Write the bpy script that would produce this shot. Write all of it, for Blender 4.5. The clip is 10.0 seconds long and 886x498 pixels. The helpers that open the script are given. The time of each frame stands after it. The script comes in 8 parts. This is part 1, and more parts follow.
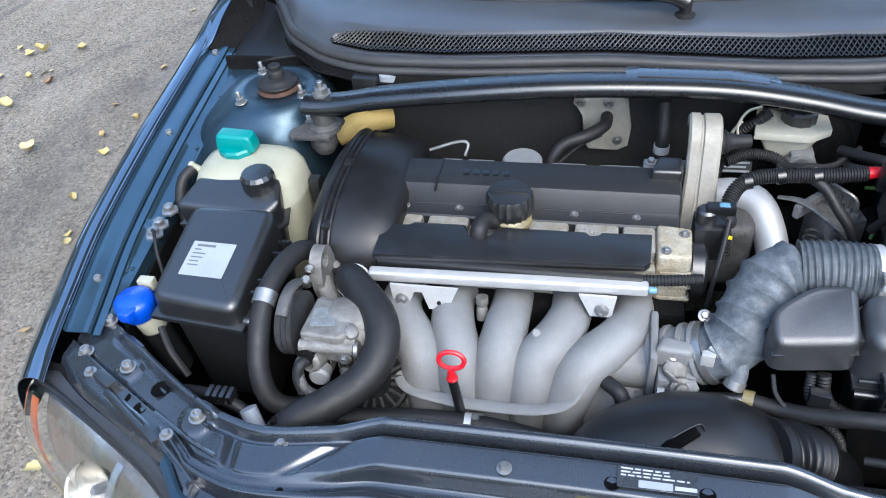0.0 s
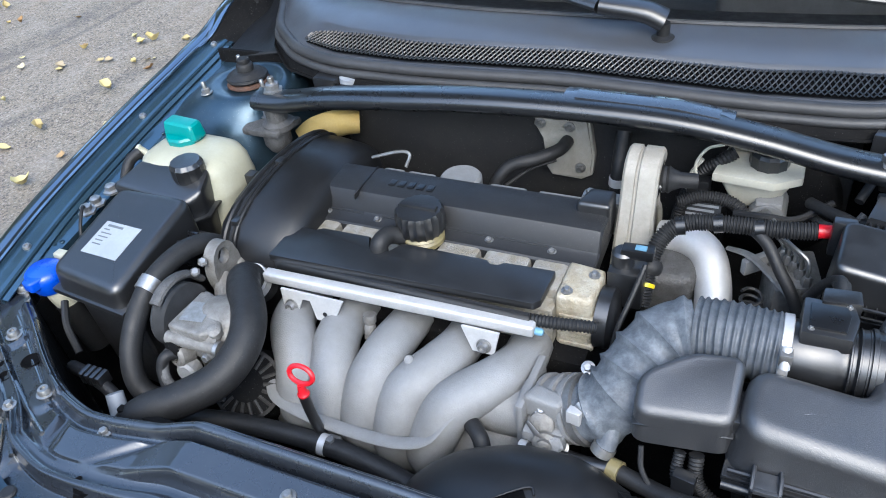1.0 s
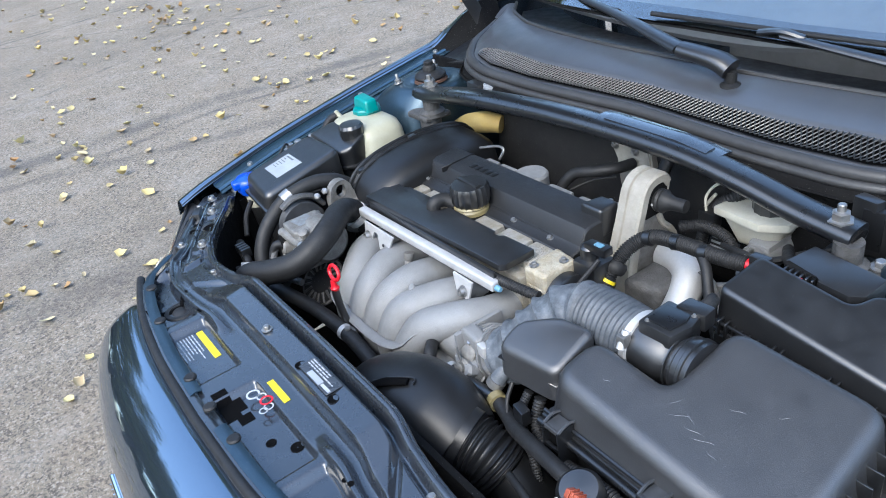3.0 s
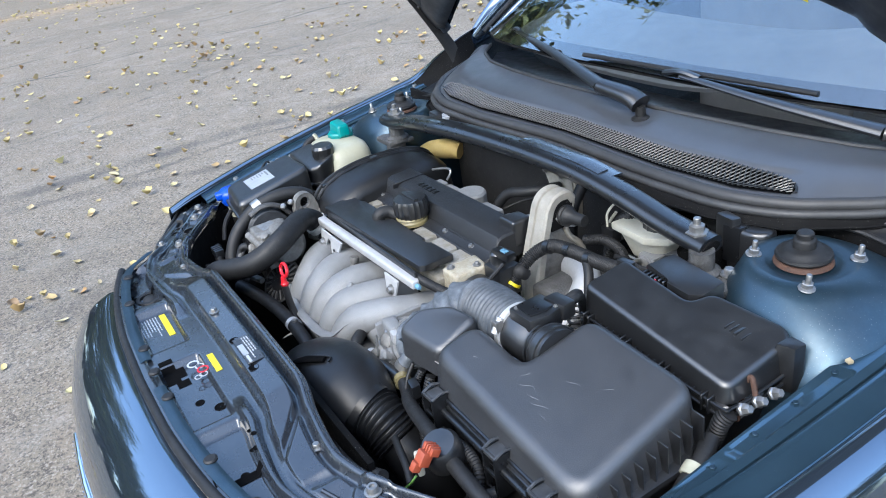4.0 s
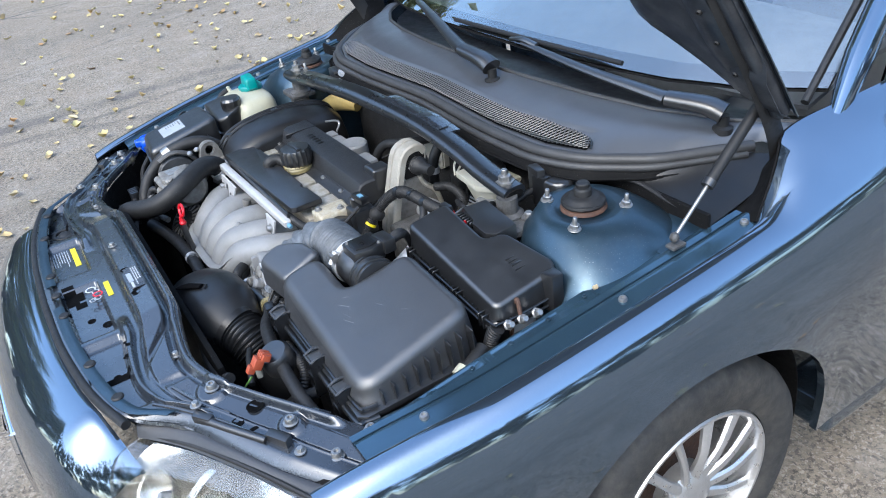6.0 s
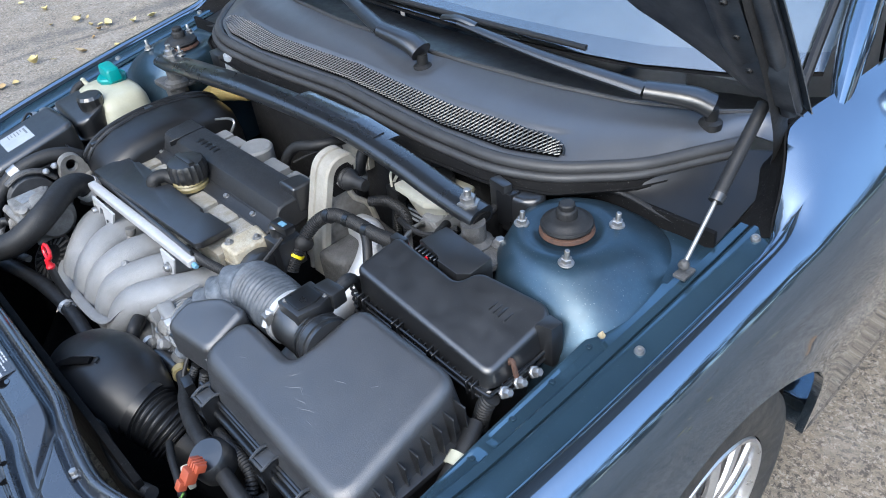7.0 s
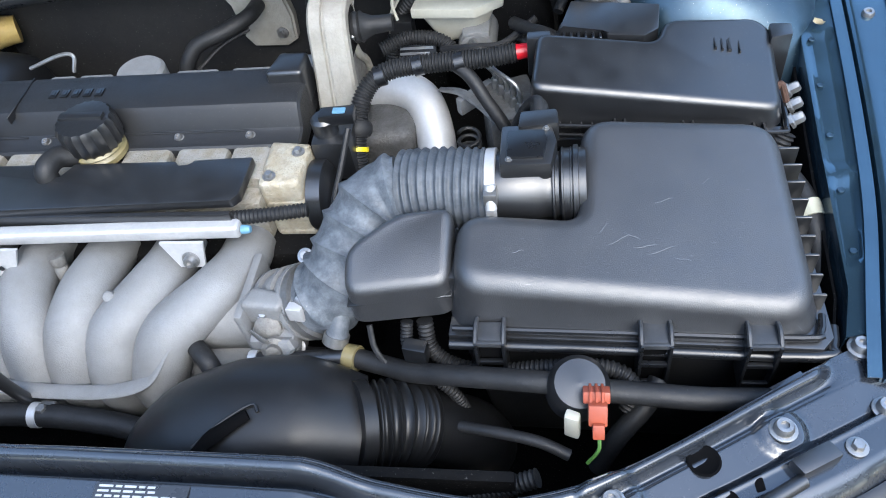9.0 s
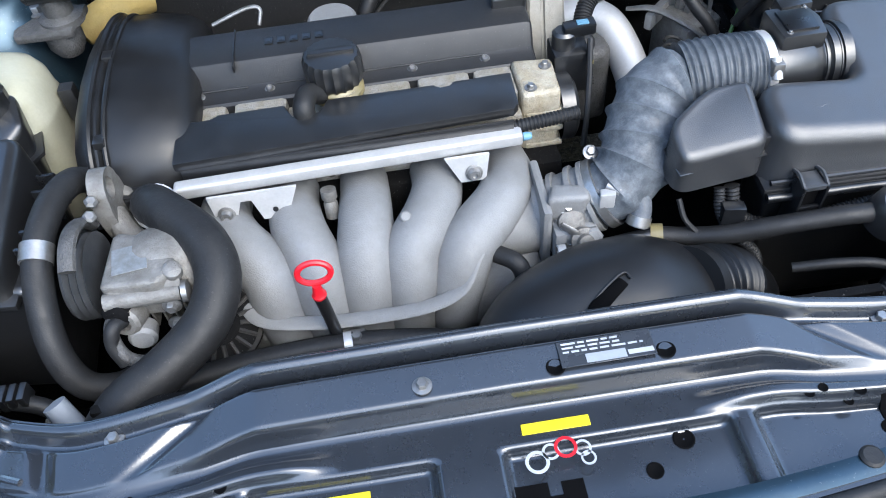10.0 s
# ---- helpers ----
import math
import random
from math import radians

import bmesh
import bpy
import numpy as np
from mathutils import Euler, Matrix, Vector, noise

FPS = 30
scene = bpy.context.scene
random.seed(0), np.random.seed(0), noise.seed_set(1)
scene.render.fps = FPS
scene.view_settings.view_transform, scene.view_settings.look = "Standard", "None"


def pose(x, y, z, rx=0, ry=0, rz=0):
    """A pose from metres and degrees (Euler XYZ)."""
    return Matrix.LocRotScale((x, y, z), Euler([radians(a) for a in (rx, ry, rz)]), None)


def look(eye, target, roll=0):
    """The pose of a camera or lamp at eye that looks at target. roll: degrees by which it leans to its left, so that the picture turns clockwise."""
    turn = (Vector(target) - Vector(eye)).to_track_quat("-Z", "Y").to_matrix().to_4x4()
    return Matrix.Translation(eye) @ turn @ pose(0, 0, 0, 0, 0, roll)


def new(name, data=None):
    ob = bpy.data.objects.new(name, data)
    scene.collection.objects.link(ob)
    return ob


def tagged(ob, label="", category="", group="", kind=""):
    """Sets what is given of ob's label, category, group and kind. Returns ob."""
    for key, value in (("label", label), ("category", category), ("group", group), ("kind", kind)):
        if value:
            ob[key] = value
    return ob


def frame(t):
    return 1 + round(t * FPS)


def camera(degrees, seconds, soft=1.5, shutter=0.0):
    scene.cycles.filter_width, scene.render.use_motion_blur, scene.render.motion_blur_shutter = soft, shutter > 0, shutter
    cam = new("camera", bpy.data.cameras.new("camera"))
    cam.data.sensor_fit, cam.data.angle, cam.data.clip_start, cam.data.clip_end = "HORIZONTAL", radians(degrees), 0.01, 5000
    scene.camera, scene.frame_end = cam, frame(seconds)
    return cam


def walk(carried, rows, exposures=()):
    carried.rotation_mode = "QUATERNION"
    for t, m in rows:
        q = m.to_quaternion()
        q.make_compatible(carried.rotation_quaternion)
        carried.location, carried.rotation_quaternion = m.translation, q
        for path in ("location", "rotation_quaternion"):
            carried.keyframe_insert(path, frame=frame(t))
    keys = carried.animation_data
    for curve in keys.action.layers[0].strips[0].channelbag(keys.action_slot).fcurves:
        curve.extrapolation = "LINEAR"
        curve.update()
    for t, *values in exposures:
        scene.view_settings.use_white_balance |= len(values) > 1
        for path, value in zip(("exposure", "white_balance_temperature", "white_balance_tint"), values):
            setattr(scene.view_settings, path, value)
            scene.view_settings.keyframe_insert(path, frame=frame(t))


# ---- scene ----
cam = camera(60.7, 10.0, soft=1.0)
PATH = [
    (0, (0.017, -1.228, 1.536), (-0.396, 0.225, 0.225), -6.7),
    (0.5, (0.191, -1.221, 1.519), (-0.385, 0.209, 0.245), -7.9),
    (1, (0.336, -1.073, 1.454), (-0.412, 0.306, 0.213), -7.7),
    (1.5, (0.458, -0.955, 1.449), (-0.535, 0.286, 0.234), -6.9),
    (2, (0.704, -0.878, 1.447), (-0.565, 0.121, 0.268), -9.5),
    (2.2, (0.771, -0.86, 1.458), (-0.587, 0.038, 0.296), -10.8),
    (3.3, (1.026, -1.013, 1.452), (-0.471, -0.138, 0.454), -10.1),
    (3.5, (1.081, -1.01, 1.46), (-0.435, -0.143, 0.486), -9.9),
    (4, (1.23, -0.918, 1.448), (-0.341, -0.094, 0.524), -9.5),
    (4.5, (1.351, -0.831, 1.442), (-0.258, -0.056, 0.542), -9.2),
    (5, (1.429, -0.818, 1.446), (-0.193, -0.061, 0.554), -9.1),
    (5.5, (1.538, -0.829, 1.459), (-0.057, -0.063, 0.528), -9.1),
    (6, (1.554, -0.786, 1.521), (0.05, 0.004, 0.465), -9.0),
    (6.2, (1.525, -0.773, 1.545), (0.076, 0.047, 0.436), -8.8),
    (7.3, (1.108, -0.716, 1.511), (-0.017, 0.355, 0.251), -7.7),
    (7.5, (1.044, -0.73, 1.496), (0.015, 0.399, 0.205), -8.0),
    (8, (0.867, -0.841, 1.463), (0.114, 0.39, 0.078), -10.5),
    (8.5, (0.714, -0.926, 1.397), (0.221, 0.336, -0.075), -11.2),
    (9, (0.468, -0.95, 1.361), (0.147, 0.311, -0.158), -11.4),
    (9.5, (0.198, -1.022, 1.342), (0.08, 0.25, -0.197), -8.1),
    (10, (-0.072, -1.096, 1.357), (0.013, 0.206, -0.159), -5.7),
]
walk(cam, [(t, look(eye, target, roll)) for t, eye, target, roll in PATH], [(0, 2.50, 5950, 4), (7.5, 2.52, 5950, 4), (9.5, 2.60, 5950, 4), (10, 2.54, 5950, 4)])

# ---- world, sun and exposure ----
world = bpy.data.worlds.new("sky")
scene.world = world
world.use_nodes = True
wn = world.node_tree
sky = wn.nodes.new("ShaderNodeTexSky")
sky.sky_type = "NISHITA"
sky.sun_disc = False
SUN_UP, SUN_TURN = 48.0, 150.0
sky.sun_elevation, sky.sun_rotation = radians(SUN_UP), radians(SUN_TURN)
sky.air_density, sky.dust_density, sky.ozone_density = 1.0, 2.4, 1.0
wn.nodes["Background"].inputs["Strength"].default_value = 0.15
wn.links.new(sky.outputs["Color"], wn.nodes["Background"].inputs["Color"])
sun = new("sun", bpy.data.lights.new("sun", "SUN"))
sun.data.energy, sun.data.angle, sun.data.color = 0.16, radians(35), (1.0, 0.97, 0.93)
sun.matrix_basis = look((0, 0, 20), (-20 * math.sin(radians(SUN_TURN)) * math.cos(radians(SUN_UP)),
                                     -20 * math.cos(radians(SUN_TURN)) * math.cos(radians(SUN_UP)),
                                     20 - 20 * math.sin(radians(SUN_UP))))


# ---- materials ----
def nodes_of(name):
    m = bpy.data.materials.new(name)
    m.use_nodes = True
    return m, m.node_tree, m.node_tree.nodes["Principled BSDF"]


def coords(nt, scale=(1, 1, 1), where="Object"):
    tc = nt.nodes.new("ShaderNodeTexCoord")
    mp = nt.nodes.new("ShaderNodeMapping")
    mp.inputs["Scale"].default_value = scale
    nt.links.new(tc.outputs[where], mp.inputs["Vector"])
    return mp.outputs["Vector"]


def noisy(nt, vec, scale, detail=4.0, rough=0.6, low=0.35, high=0.65):
    n = nt.nodes.new("ShaderNodeTexNoise")
    n.inputs["Scale"].default_value, n.inputs["Detail"].default_value, n.inputs["Roughness"].default_value = scale, detail, rough
    nt.links.new(vec, n.inputs["Vector"])
    r = nt.nodes.new("ShaderNodeMapRange")
    r.inputs["From Min"].default_value, r.inputs["From Max"].default_value = low, high
    nt.links.new(n.outputs["Fac"], r.inputs["Value"])
    return r.outputs["Result"]


def blend(nt, fac, a, b):
    mx = nt.nodes.new("ShaderNodeMix")
    mx.data_type = "RGBA"
    for sock, v in ((mx.inputs[0], fac), (mx.inputs[6], a), (mx.inputs[7], b)):
        if isinstance(v, (tuple, list)):
            sock.default_value = (*v, 1.0)
        elif isinstance(v, (int, float)):
            sock.default_value = v
        else:
            nt.links.new(v, sock)
    return mx.outputs[2]


def times(nt, a, k):
    mt = nt.nodes.new("ShaderNodeMath")
    mt.operation = "MULTIPLY"
    nt.links.new(a, mt.inputs[0])
    mt.inputs[1].default_value = k
    return mt.outputs[0]


def surface(name, col, alt=None, rough=0.5, metal=0.0, grain=250.0, bump=0.15, depth=0.0006, stain=9.0, dust=0.0,
            dust_col=(0.23, 0.235, 0.24), spread=0.12, coat=0.0, spec=0.5, stretch=(1, 1, 1), speck=0.0, coat_rough=0.04):
    """A worn surface: grain and stains in the colour, uneven gloss, fine relief and a thin veil of dust."""
    m, nt, b = nodes_of(name)
    vec = coords(nt, stretch)
    alt = alt or tuple(c * 0.75 for c in col)
    fine, broad = noisy(nt, vec, grain, 3.0), noisy(nt, vec, stain, 6.0, 0.65)
    c = blend(nt, broad, col, alt)
    c = blend(nt, times(nt, fine, 0.25), c, tuple(x * 0.7 for x in col))
    if dust:
        veil = noisy(nt, vec, stain * 2.3, 8.0, 0.7, 0.42, 0.75)
        c = blend(nt, times(nt, veil, dust), c, dust_col)
    if speck:
        dots = noisy(nt, vec, 420.0, 2.0, 0.5, 0.68, 0.74)
        c = blend(nt, times(nt, dots, speck), c, (0.55, 0.53, 0.48))
    nt.links.new(c, b.inputs["Base Color"])
    r = nt.nodes.new("ShaderNodeMapRange")
    r.inputs["To Min"].default_value, r.inputs["To Max"].default_value = max(0.02, rough - spread), min(1.0, rough + spread)
    nt.links.new(noisy(nt, vec, stain * 3.1, 5.0, 0.7, 0.3, 0.7), r.inputs["Value"])
    nt.links.new(r.outputs["Result"], b.inputs["Roughness"])
    b.inputs["Metallic"].default_value = metal
    b.inputs["Coat Weight"].default_value = coat
    b.inputs["Coat Roughness"].default_value = coat_rough
    b.inputs["Specular IOR Level"].default_value = spec
    if bump:
        bp = nt.nodes.new("ShaderNodeBump")
        bp.inputs["Strength"].default_value, bp.inputs["Distance"].default_value = bump, depth
        nt.links.new(fine, bp.inputs["Height"])
        nt.links.new(bp.outputs["Normal"], b.inputs["Normal"])
    return m


PAINT = surface("blue_paint", (0.120, 0.165, 0.220), (0.112, 0.154, 0.206), rough=0.08, metal=0.9, bump=0.0, coat=1.0, spread=0.015, dust=0.02, stain=3)
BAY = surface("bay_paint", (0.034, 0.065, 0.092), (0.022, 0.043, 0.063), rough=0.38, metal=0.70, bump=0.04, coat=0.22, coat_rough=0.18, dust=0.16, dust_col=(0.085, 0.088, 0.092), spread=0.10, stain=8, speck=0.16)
# BAY paint, glossier and 1.6 times lighter: sky light put into the colour
BAY_LIT = surface("bay_paint_lit", (0.0547, 0.1046, 0.1481), (0.0354, 0.0692, 0.1014), rough=0.17, metal=0.70, bump=0.04, coat=0.22, coat_rough=0.18, dust=0.05, dust_col=(0.085, 0.088, 0.092), spread=0.10, stain=8, speck=0.16)
SLAM = surface("panel_paint", (0.0277, 0.0323, 0.0398), (0.0203, 0.0240, 0.0307), rough=0.27, metal=0.35, bump=0.01, coat=1.0, coat_rough=0.11, dust=0.10, dust_col=(0.060, 0.058, 0.054), spread=0.08, stain=6, speck=0.05, spec=0.5)
PLASTIC = surface("black_plastic", (0.0070, 0.0074, 0.0083), (0.0105, 0.0109, 0.0118), rough=0.35, bump=0.1, grain=900, depth=0.0003, dust=0.06, dust_col=(0.05, 0.05, 0.05), stain=11, speck=0.05, spec=0.95, spread=0.07)
PLASTIC_S = surface("satin_plastic", (0.0055, 0.0060, 0.0070), (0.0075, 0.0080, 0.0090), rough=0.30, bump=0.05, grain=900, depth=0.0003, dust=0.03, dust_col=(0.05, 0.05, 0.05), stain=8, spec=0.6, spread=0.06)
HAZE = surface("greyed_plastic", (0.0308, 0.03234, 0.03542), (0.0231, 0.02464, 0.02695), rough=0.4, bump=0.15, grain=700, depth=0.0003, dust=0.1, stain=20, spread=0.05)
DUCT = surface("matt_plastic", (0.0065, 0.0068, 0.0074), (0.0094, 0.0096, 0.0103), rough=0.40, bump=0.1, grain=900, depth=0.0003, dust=0.07, dust_col=(0.045, 0.044, 0.042), stain=9, spec=0.38, spread=0.08)
PLATE = surface("grey_plate", (0.035, 0.040, 0.048), (0.028, 0.032, 0.04), rough=0.3, bump=0.0)
COWL = surface("cowl_plastic", (0.0396, 0.0435, 0.0517), (0.0506, 0.0545, 0.0627), rough=0.38, bump=0.06, grain=900, depth=0.0003, dust=0.06, dust_col=(0.10, 0.10, 0.105), stain=6, spec=1.0, spread=0.05)
SHELF = surface("rubber_shelf", (0.020, 0.021, 0.024), (0.028, 0.029, 0.032), rough=0.45, bump=0.1, grain=700, depth=0.0003, dust=0.12, dust_col=(0.08, 0.08, 0.08), stain=9, spec=0.45, spread=0.06)
FIREWALL = surface("firewall_paint", (0.0147, 0.0147, 0.0154), (0.0210, 0.0207, 0.0203), rough=0.6, bump=0.3, dust=0.10, dust_col=(0.05, 0.045, 0.04), stain=9, speck=0.40, spec=0.25)
STAINED = surface("oil_stained_alloy", (0.41, 0.385, 0.315), (0.33, 0.28, 0.185), rough=0.5, metal=0.15, bump=0.7, grain=260, depth=0.0010, dust=0.60, stain=30, dust_col=(0.115, 0.082, 0.042), spread=0.14)
HAZE2 = surface("scratched_plastic", (0.10, 0.105, 0.115), (0.08, 0.085, 0.09), rough=0.6, bump=0.0)
# matt black that stands for the shade inside openings
PIT = surface("hollow_shade", (0.003, 0.003, 0.0033), rough=0.9, bump=0.0, spec=0.05)
COVER_M = surface("cover_plastic", (0.0101, 0.0107, 0.0119), (0.0142, 0.0147, 0.0159), rough=0.44, bump=0.35, grain=1100, depth=0.0004, dust=0.08, dust_col=(0.05, 0.049, 0.047), stain=12, speck=0.06, spec=0.42, spread=0.06)
# black parts, and surfaces whose deep shade is put into the colour
DARK = surface("black_parts_and_shade", (0.0042, 0.0042, 0.0046), (0.006, 0.006, 0.006), rough=0.75, bump=0.3, dust=0.03, dust_col=(0.05, 0.045, 0.04), stain=15, speck=0.15, spec=0.08)
RUBBER = surface("rubber", (0.0080, 0.0082, 0.0088), (0.0125, 0.0127, 0.0132), rough=0.56, bump=0.2, dust=0.12, dust_col=(0.06, 0.059, 0.056), stain=20, spec=0.34, speck=0.05)
SEAL = surface("weather_strip", (0.024, 0.0242, 0.025), (0.030, 0.030, 0.0305), rough=0.55, bump=0.12, dust=0.06, stain=9, spread=0.04)
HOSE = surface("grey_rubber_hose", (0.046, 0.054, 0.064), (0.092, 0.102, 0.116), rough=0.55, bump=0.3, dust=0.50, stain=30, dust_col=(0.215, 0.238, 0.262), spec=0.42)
# HOSE rubber again, darkened for the shaded side of the bellows
HOSE_SHADED = surface("shaded_rubber_hose", (0.0308, 0.0364, 0.0434), (0.0644, 0.0728, 0.0840), rough=0.52, bump=0.25, dust=0.30, stain=30, dust_col=(0.17, 0.188, 0.206), spec=0.45)
CASTING = surface("cast_aluminium", (0.2034, 0.2070, 0.2088), (0.1656, 0.1674, 0.1656), rough=0.60, metal=0.18, bump=0.35, grain=520, depth=0.0007, dust=0.34, stain=13, dust_col=(0.105, 0.100, 0.092), spread=0.1, spec=0.4)
GRIME = surface("grimy_casting", (0.06545, 0.06391, 0.0616), (0.0385, 0.03773, 0.03619), rough=0.6, metal=0.2, bump=0.6, grain=300, depth=0.001, dust=0.25, stain=24)
# grimy alloy with the shade deep in the bay put into its colour
SHADED_ALLOY = surface("shaded_alloy", (0.034, 0.032, 0.030), (0.020, 0.019, 0.018), rough=0.6, metal=0.3, bump=0.4, grain=300, depth=0.0008, dust=0.2, dust_col=(0.06, 0.055, 0.05), stain=24)
GRIMY = surface("weathered_alloy", (0.200, 0.196, 0.186), (0.115, 0.110, 0.098), rough=0.58, metal=0.3, bump=0.45, grain=300, depth=0.0008, dust=0.50, stain=30, dust_col=(0.060, 0.050, 0.038), spread=0.12)
HEAD = surface("stained_aluminium", (0.330, 0.322, 0.300), (0.235, 0.215, 0.165), rough=0.58, metal=0.25, bump=0.7, grain=350, depth=0.0010, dust=0.55, stain=30, dust_col=(0.165, 0.120, 0.055), spread=0.12)
CREAMY = surface("oxidised_alloy", (0.3234, 0.308, 0.2656), (0.2387, 0.2233, 0.1925), rough=0.6, metal=0.15, bump=0.4, grain=300, depth=0.0008, dust=0.3, stain=22, dust_col=(0.154, 0.1347, 0.1001))
BRIGHT = surface("bare_steel", (0.50, 0.50, 0.495), (0.43, 0.43, 0.43), rough=0.48, metal=0.45, bump=0.05, stain=30, spread=0.08)
ZINC = surface("zinc_bolt", (0.34, 0.34, 0.34), (0.24, 0.235, 0.22), rough=0.42, metal=0.85, bump=0.1, stain=60, dust=0.15)
RUST = surface("rusty_steel", (0.077, 0.03465, 0.01848), (0.0385, 0.02002, 0.01386), rough=0.8, bump=0.5, stain=60)
FLUTED = surface("lamp_reflector", (0.62, 0.60, 0.56), (0.42, 0.39, 0.33), rough=0.16, metal=0.75, bump=0.35, grain=70, depth=0.002, spread=0.08, stretch=(3, 3, 0.3))
CHROME = surface("chrome", (0.8, 0.8, 0.81), (0.75, 0.75, 0.76), rough=0.08, metal=1.0, bump=0.0, spread=0.03)
TANK = surface("cream_tank", (0.3542, 0.3503, 0.2772), (0.2926, 0.2849, 0.2079), rough=0.42, bump=0.1, stain=8, dust=0.1, spec=0.4)
WHITE_TANK = surface("white_tank", (0.42, 0.41, 0.345), (0.35, 0.335, 0.27), rough=0.4, bump=0.1, stain=14, dust=0.12)
TEAL = surface("teal_cap", (0.00308, 0.2002, 0.1925), (0.00231, 0.1694, 0.1617), rough=0.38, bump=0.1)
BLUE = surface("blue_cap", (0.00462, 0.05775, 0.4466), (0.00385, 0.0462, 0.3696), rough=0.35, bump=0.05)
RED = surface("red_plastic", (0.5082, 0.0077, 0.01694), (0.4235, 0.00616, 0.01386), rough=0.35, bump=0.05)
ORANGE = surface("orange_plug", (0.30, 0.058, 0.022), (0.22, 0.040, 0.017), rough=0.5, bump=0.1, dust=0.15)
YELLOW = surface("yellow_foam", (0.4004, 0.2926, 0.0924), (0.3388, 0.231, 0.0616), rough=0.75, bump=0.4, dust=0.15)
GREEN = surface("green_lead", (0.085, 0.19, 0.035), rough=0.45, bump=0.0)
LABEL_Y = surface("yellow_label", (0.6314, 0.5236, 0.0077), (0.6006, 0.4774, 0.0077), rough=0.4, bump=0.0)
LABEL_W = surface("white_label", (0.2772, 0.3003, 0.3311), (0.231, 0.2541, 0.2849), rough=0.4, bump=0.0, dust=0.15)
WORN = surface("worn_label", (0.18, 0.20, 0.22), (0.10, 0.105, 0.105), rough=0.5, bump=0.1, dust=0.6, stain=60, dust_col=(0.09, 0.085, 0.075))
INK = surface("label_ink", (0.10, 0.11, 0.12), rough=0.5, bump=0.0)
PALE_INK = surface("pale_ink", (0.385, 0.4004, 0.4235), rough=0.5, bump=0.0)
BRACE = surface("brace_paint", (0.0080, 0.0092, 0.0110), (0.0066, 0.0076, 0.0092), rough=0.30, metal=0.0, bump=0.03, coat=0.35, coat_rough=0.10, dust=0.06, dust_col=(0.05, 0.05, 0.05), stain=12, spread=0.06, spec=0.6)
PALE_BLUE = surface("pale_blue_clip", (0.1232, 0.2618, 0.3696), rough=0.5, bump=0.0)
# dark plates and seams, and the shade of the plenum and rail hole
NEAR_BLACK = surface("near_black", (0.006, 0.0065, 0.008), rough=0.4, bump=0.0)
OILY = surface("oily_gasket", (0.2002, 0.1617, 0.0693), (0.1309, 0.1155, 0.0616), rough=0.35, bump=0.2)
TYRE = surface("tyre_rubber", (0.0154, 0.0154, 0.0154), (0.02618, 0.02541, 0.02387), rough=0.75, bump=0.3, dust=0.35, stain=12, dust_col=(0.1232, 0.1078, 0.0847))
RIM = surface("silver_wheel", (0.55, 0.55, 0.55), (0.48, 0.47, 0.46), rough=0.35, metal=0.8, bump=0.05, dust=0.2, stain=14)
AMBER = surface("amber_lens", (0.75, 0.14, 0.02), rough=0.2, bump=0.0)
HOODLINER = surface("hood_underside", (0.010, 0.013, 0.019), (0.014, 0.016, 0.020), rough=0.42, metal=0.1, bump=0.2, dust=0.15, stain=8)
CABIN = surface("grey_cabin", (0.085, 0.09, 0.098), rough=0.8, bump=0.1)

GLASS, _nt, _b = nodes_of("windscreen_glass")
_b.inputs["Base Color"].default_value = (0.80, 0.88, 0.88, 1)
_b.inputs["Transmission Weight"].default_value, _b.inputs["Roughness"].default_value, _b.inputs["IOR"].default_value = 1.0, 0.0, 2.0
LENS, _nt, _b = nodes_of("lamp_lens")
_b.inputs["Base Color"].default_value = (0.95, 0.96, 0.96, 1)
_b.inputs["Transmission Weight"].default_value, _b.inputs["Roughness"].default_value, _b.inputs["IOR"].default_value = 1.0, 0.03, 1.45


# ---- mesh tools ----
def finish(bm, name, mat, angle=38):
    me = bpy.data.meshes.new(name)
    bmesh.ops.recalc_face_normals(bm, faces=bm.faces)
    lim = radians(angle)
    for f in bm.faces:
        f.smooth = True
    for e in bm.edges:
        e.smooth = len(e.link_faces) == 2 and e.calc_face_angle(3.0) < lim
    bm.to_mesh(me)
    bm.free()
    me.materials.append(mat)
    return me


def thing(name, at, label, category, group=""):
    ob = new(name)
    ob.empty_display_size = 0.05
    ob.location = at
    return tagged(ob, label, category, group)


def part(name, bm, mat, parent, label="", angle=38):
    ob = new(name, finish(bm, name, mat, angle))
    ob.parent = parent
    if parent.type == "EMPTY":
        ob.matrix_parent_inverse = Matrix.Translation(-parent.location)
    return tagged(ob, label)


def solo(name, bm, mat, label, category, group="", kind="", angle=38):
    return tagged(new(name, finish(bm, name, mat, angle)), label, category, group, kind)


def shared(name, me, m, parent, label=""):
    ob = new(name, me)
    ob.parent = parent
    if parent.type == "EMPTY":
        ob.matrix_parent_inverse = Matrix.Translation(-parent.location)
    ob.matrix_basis = m
    return tagged(ob, label)


def ring_faces(bm, a, b):
    n = len(a)
    for i in range(n):
        bm.faces.new((a[i], a[(i + 1) % n], b[(i + 1) % n], b[i]))


def loft(rings, bm=None, caps=True):
    bm = bm or bmesh.new()
    rows = [[bm.verts.new(p) for p in r] for r in rings]
    for a, b in zip(rows, rows[1:]):
        ring_faces(bm, a, b)
    if caps:
        bm.faces.new(rows[0][::-1])
        bm.faces.new(rows[-1])
    return bm


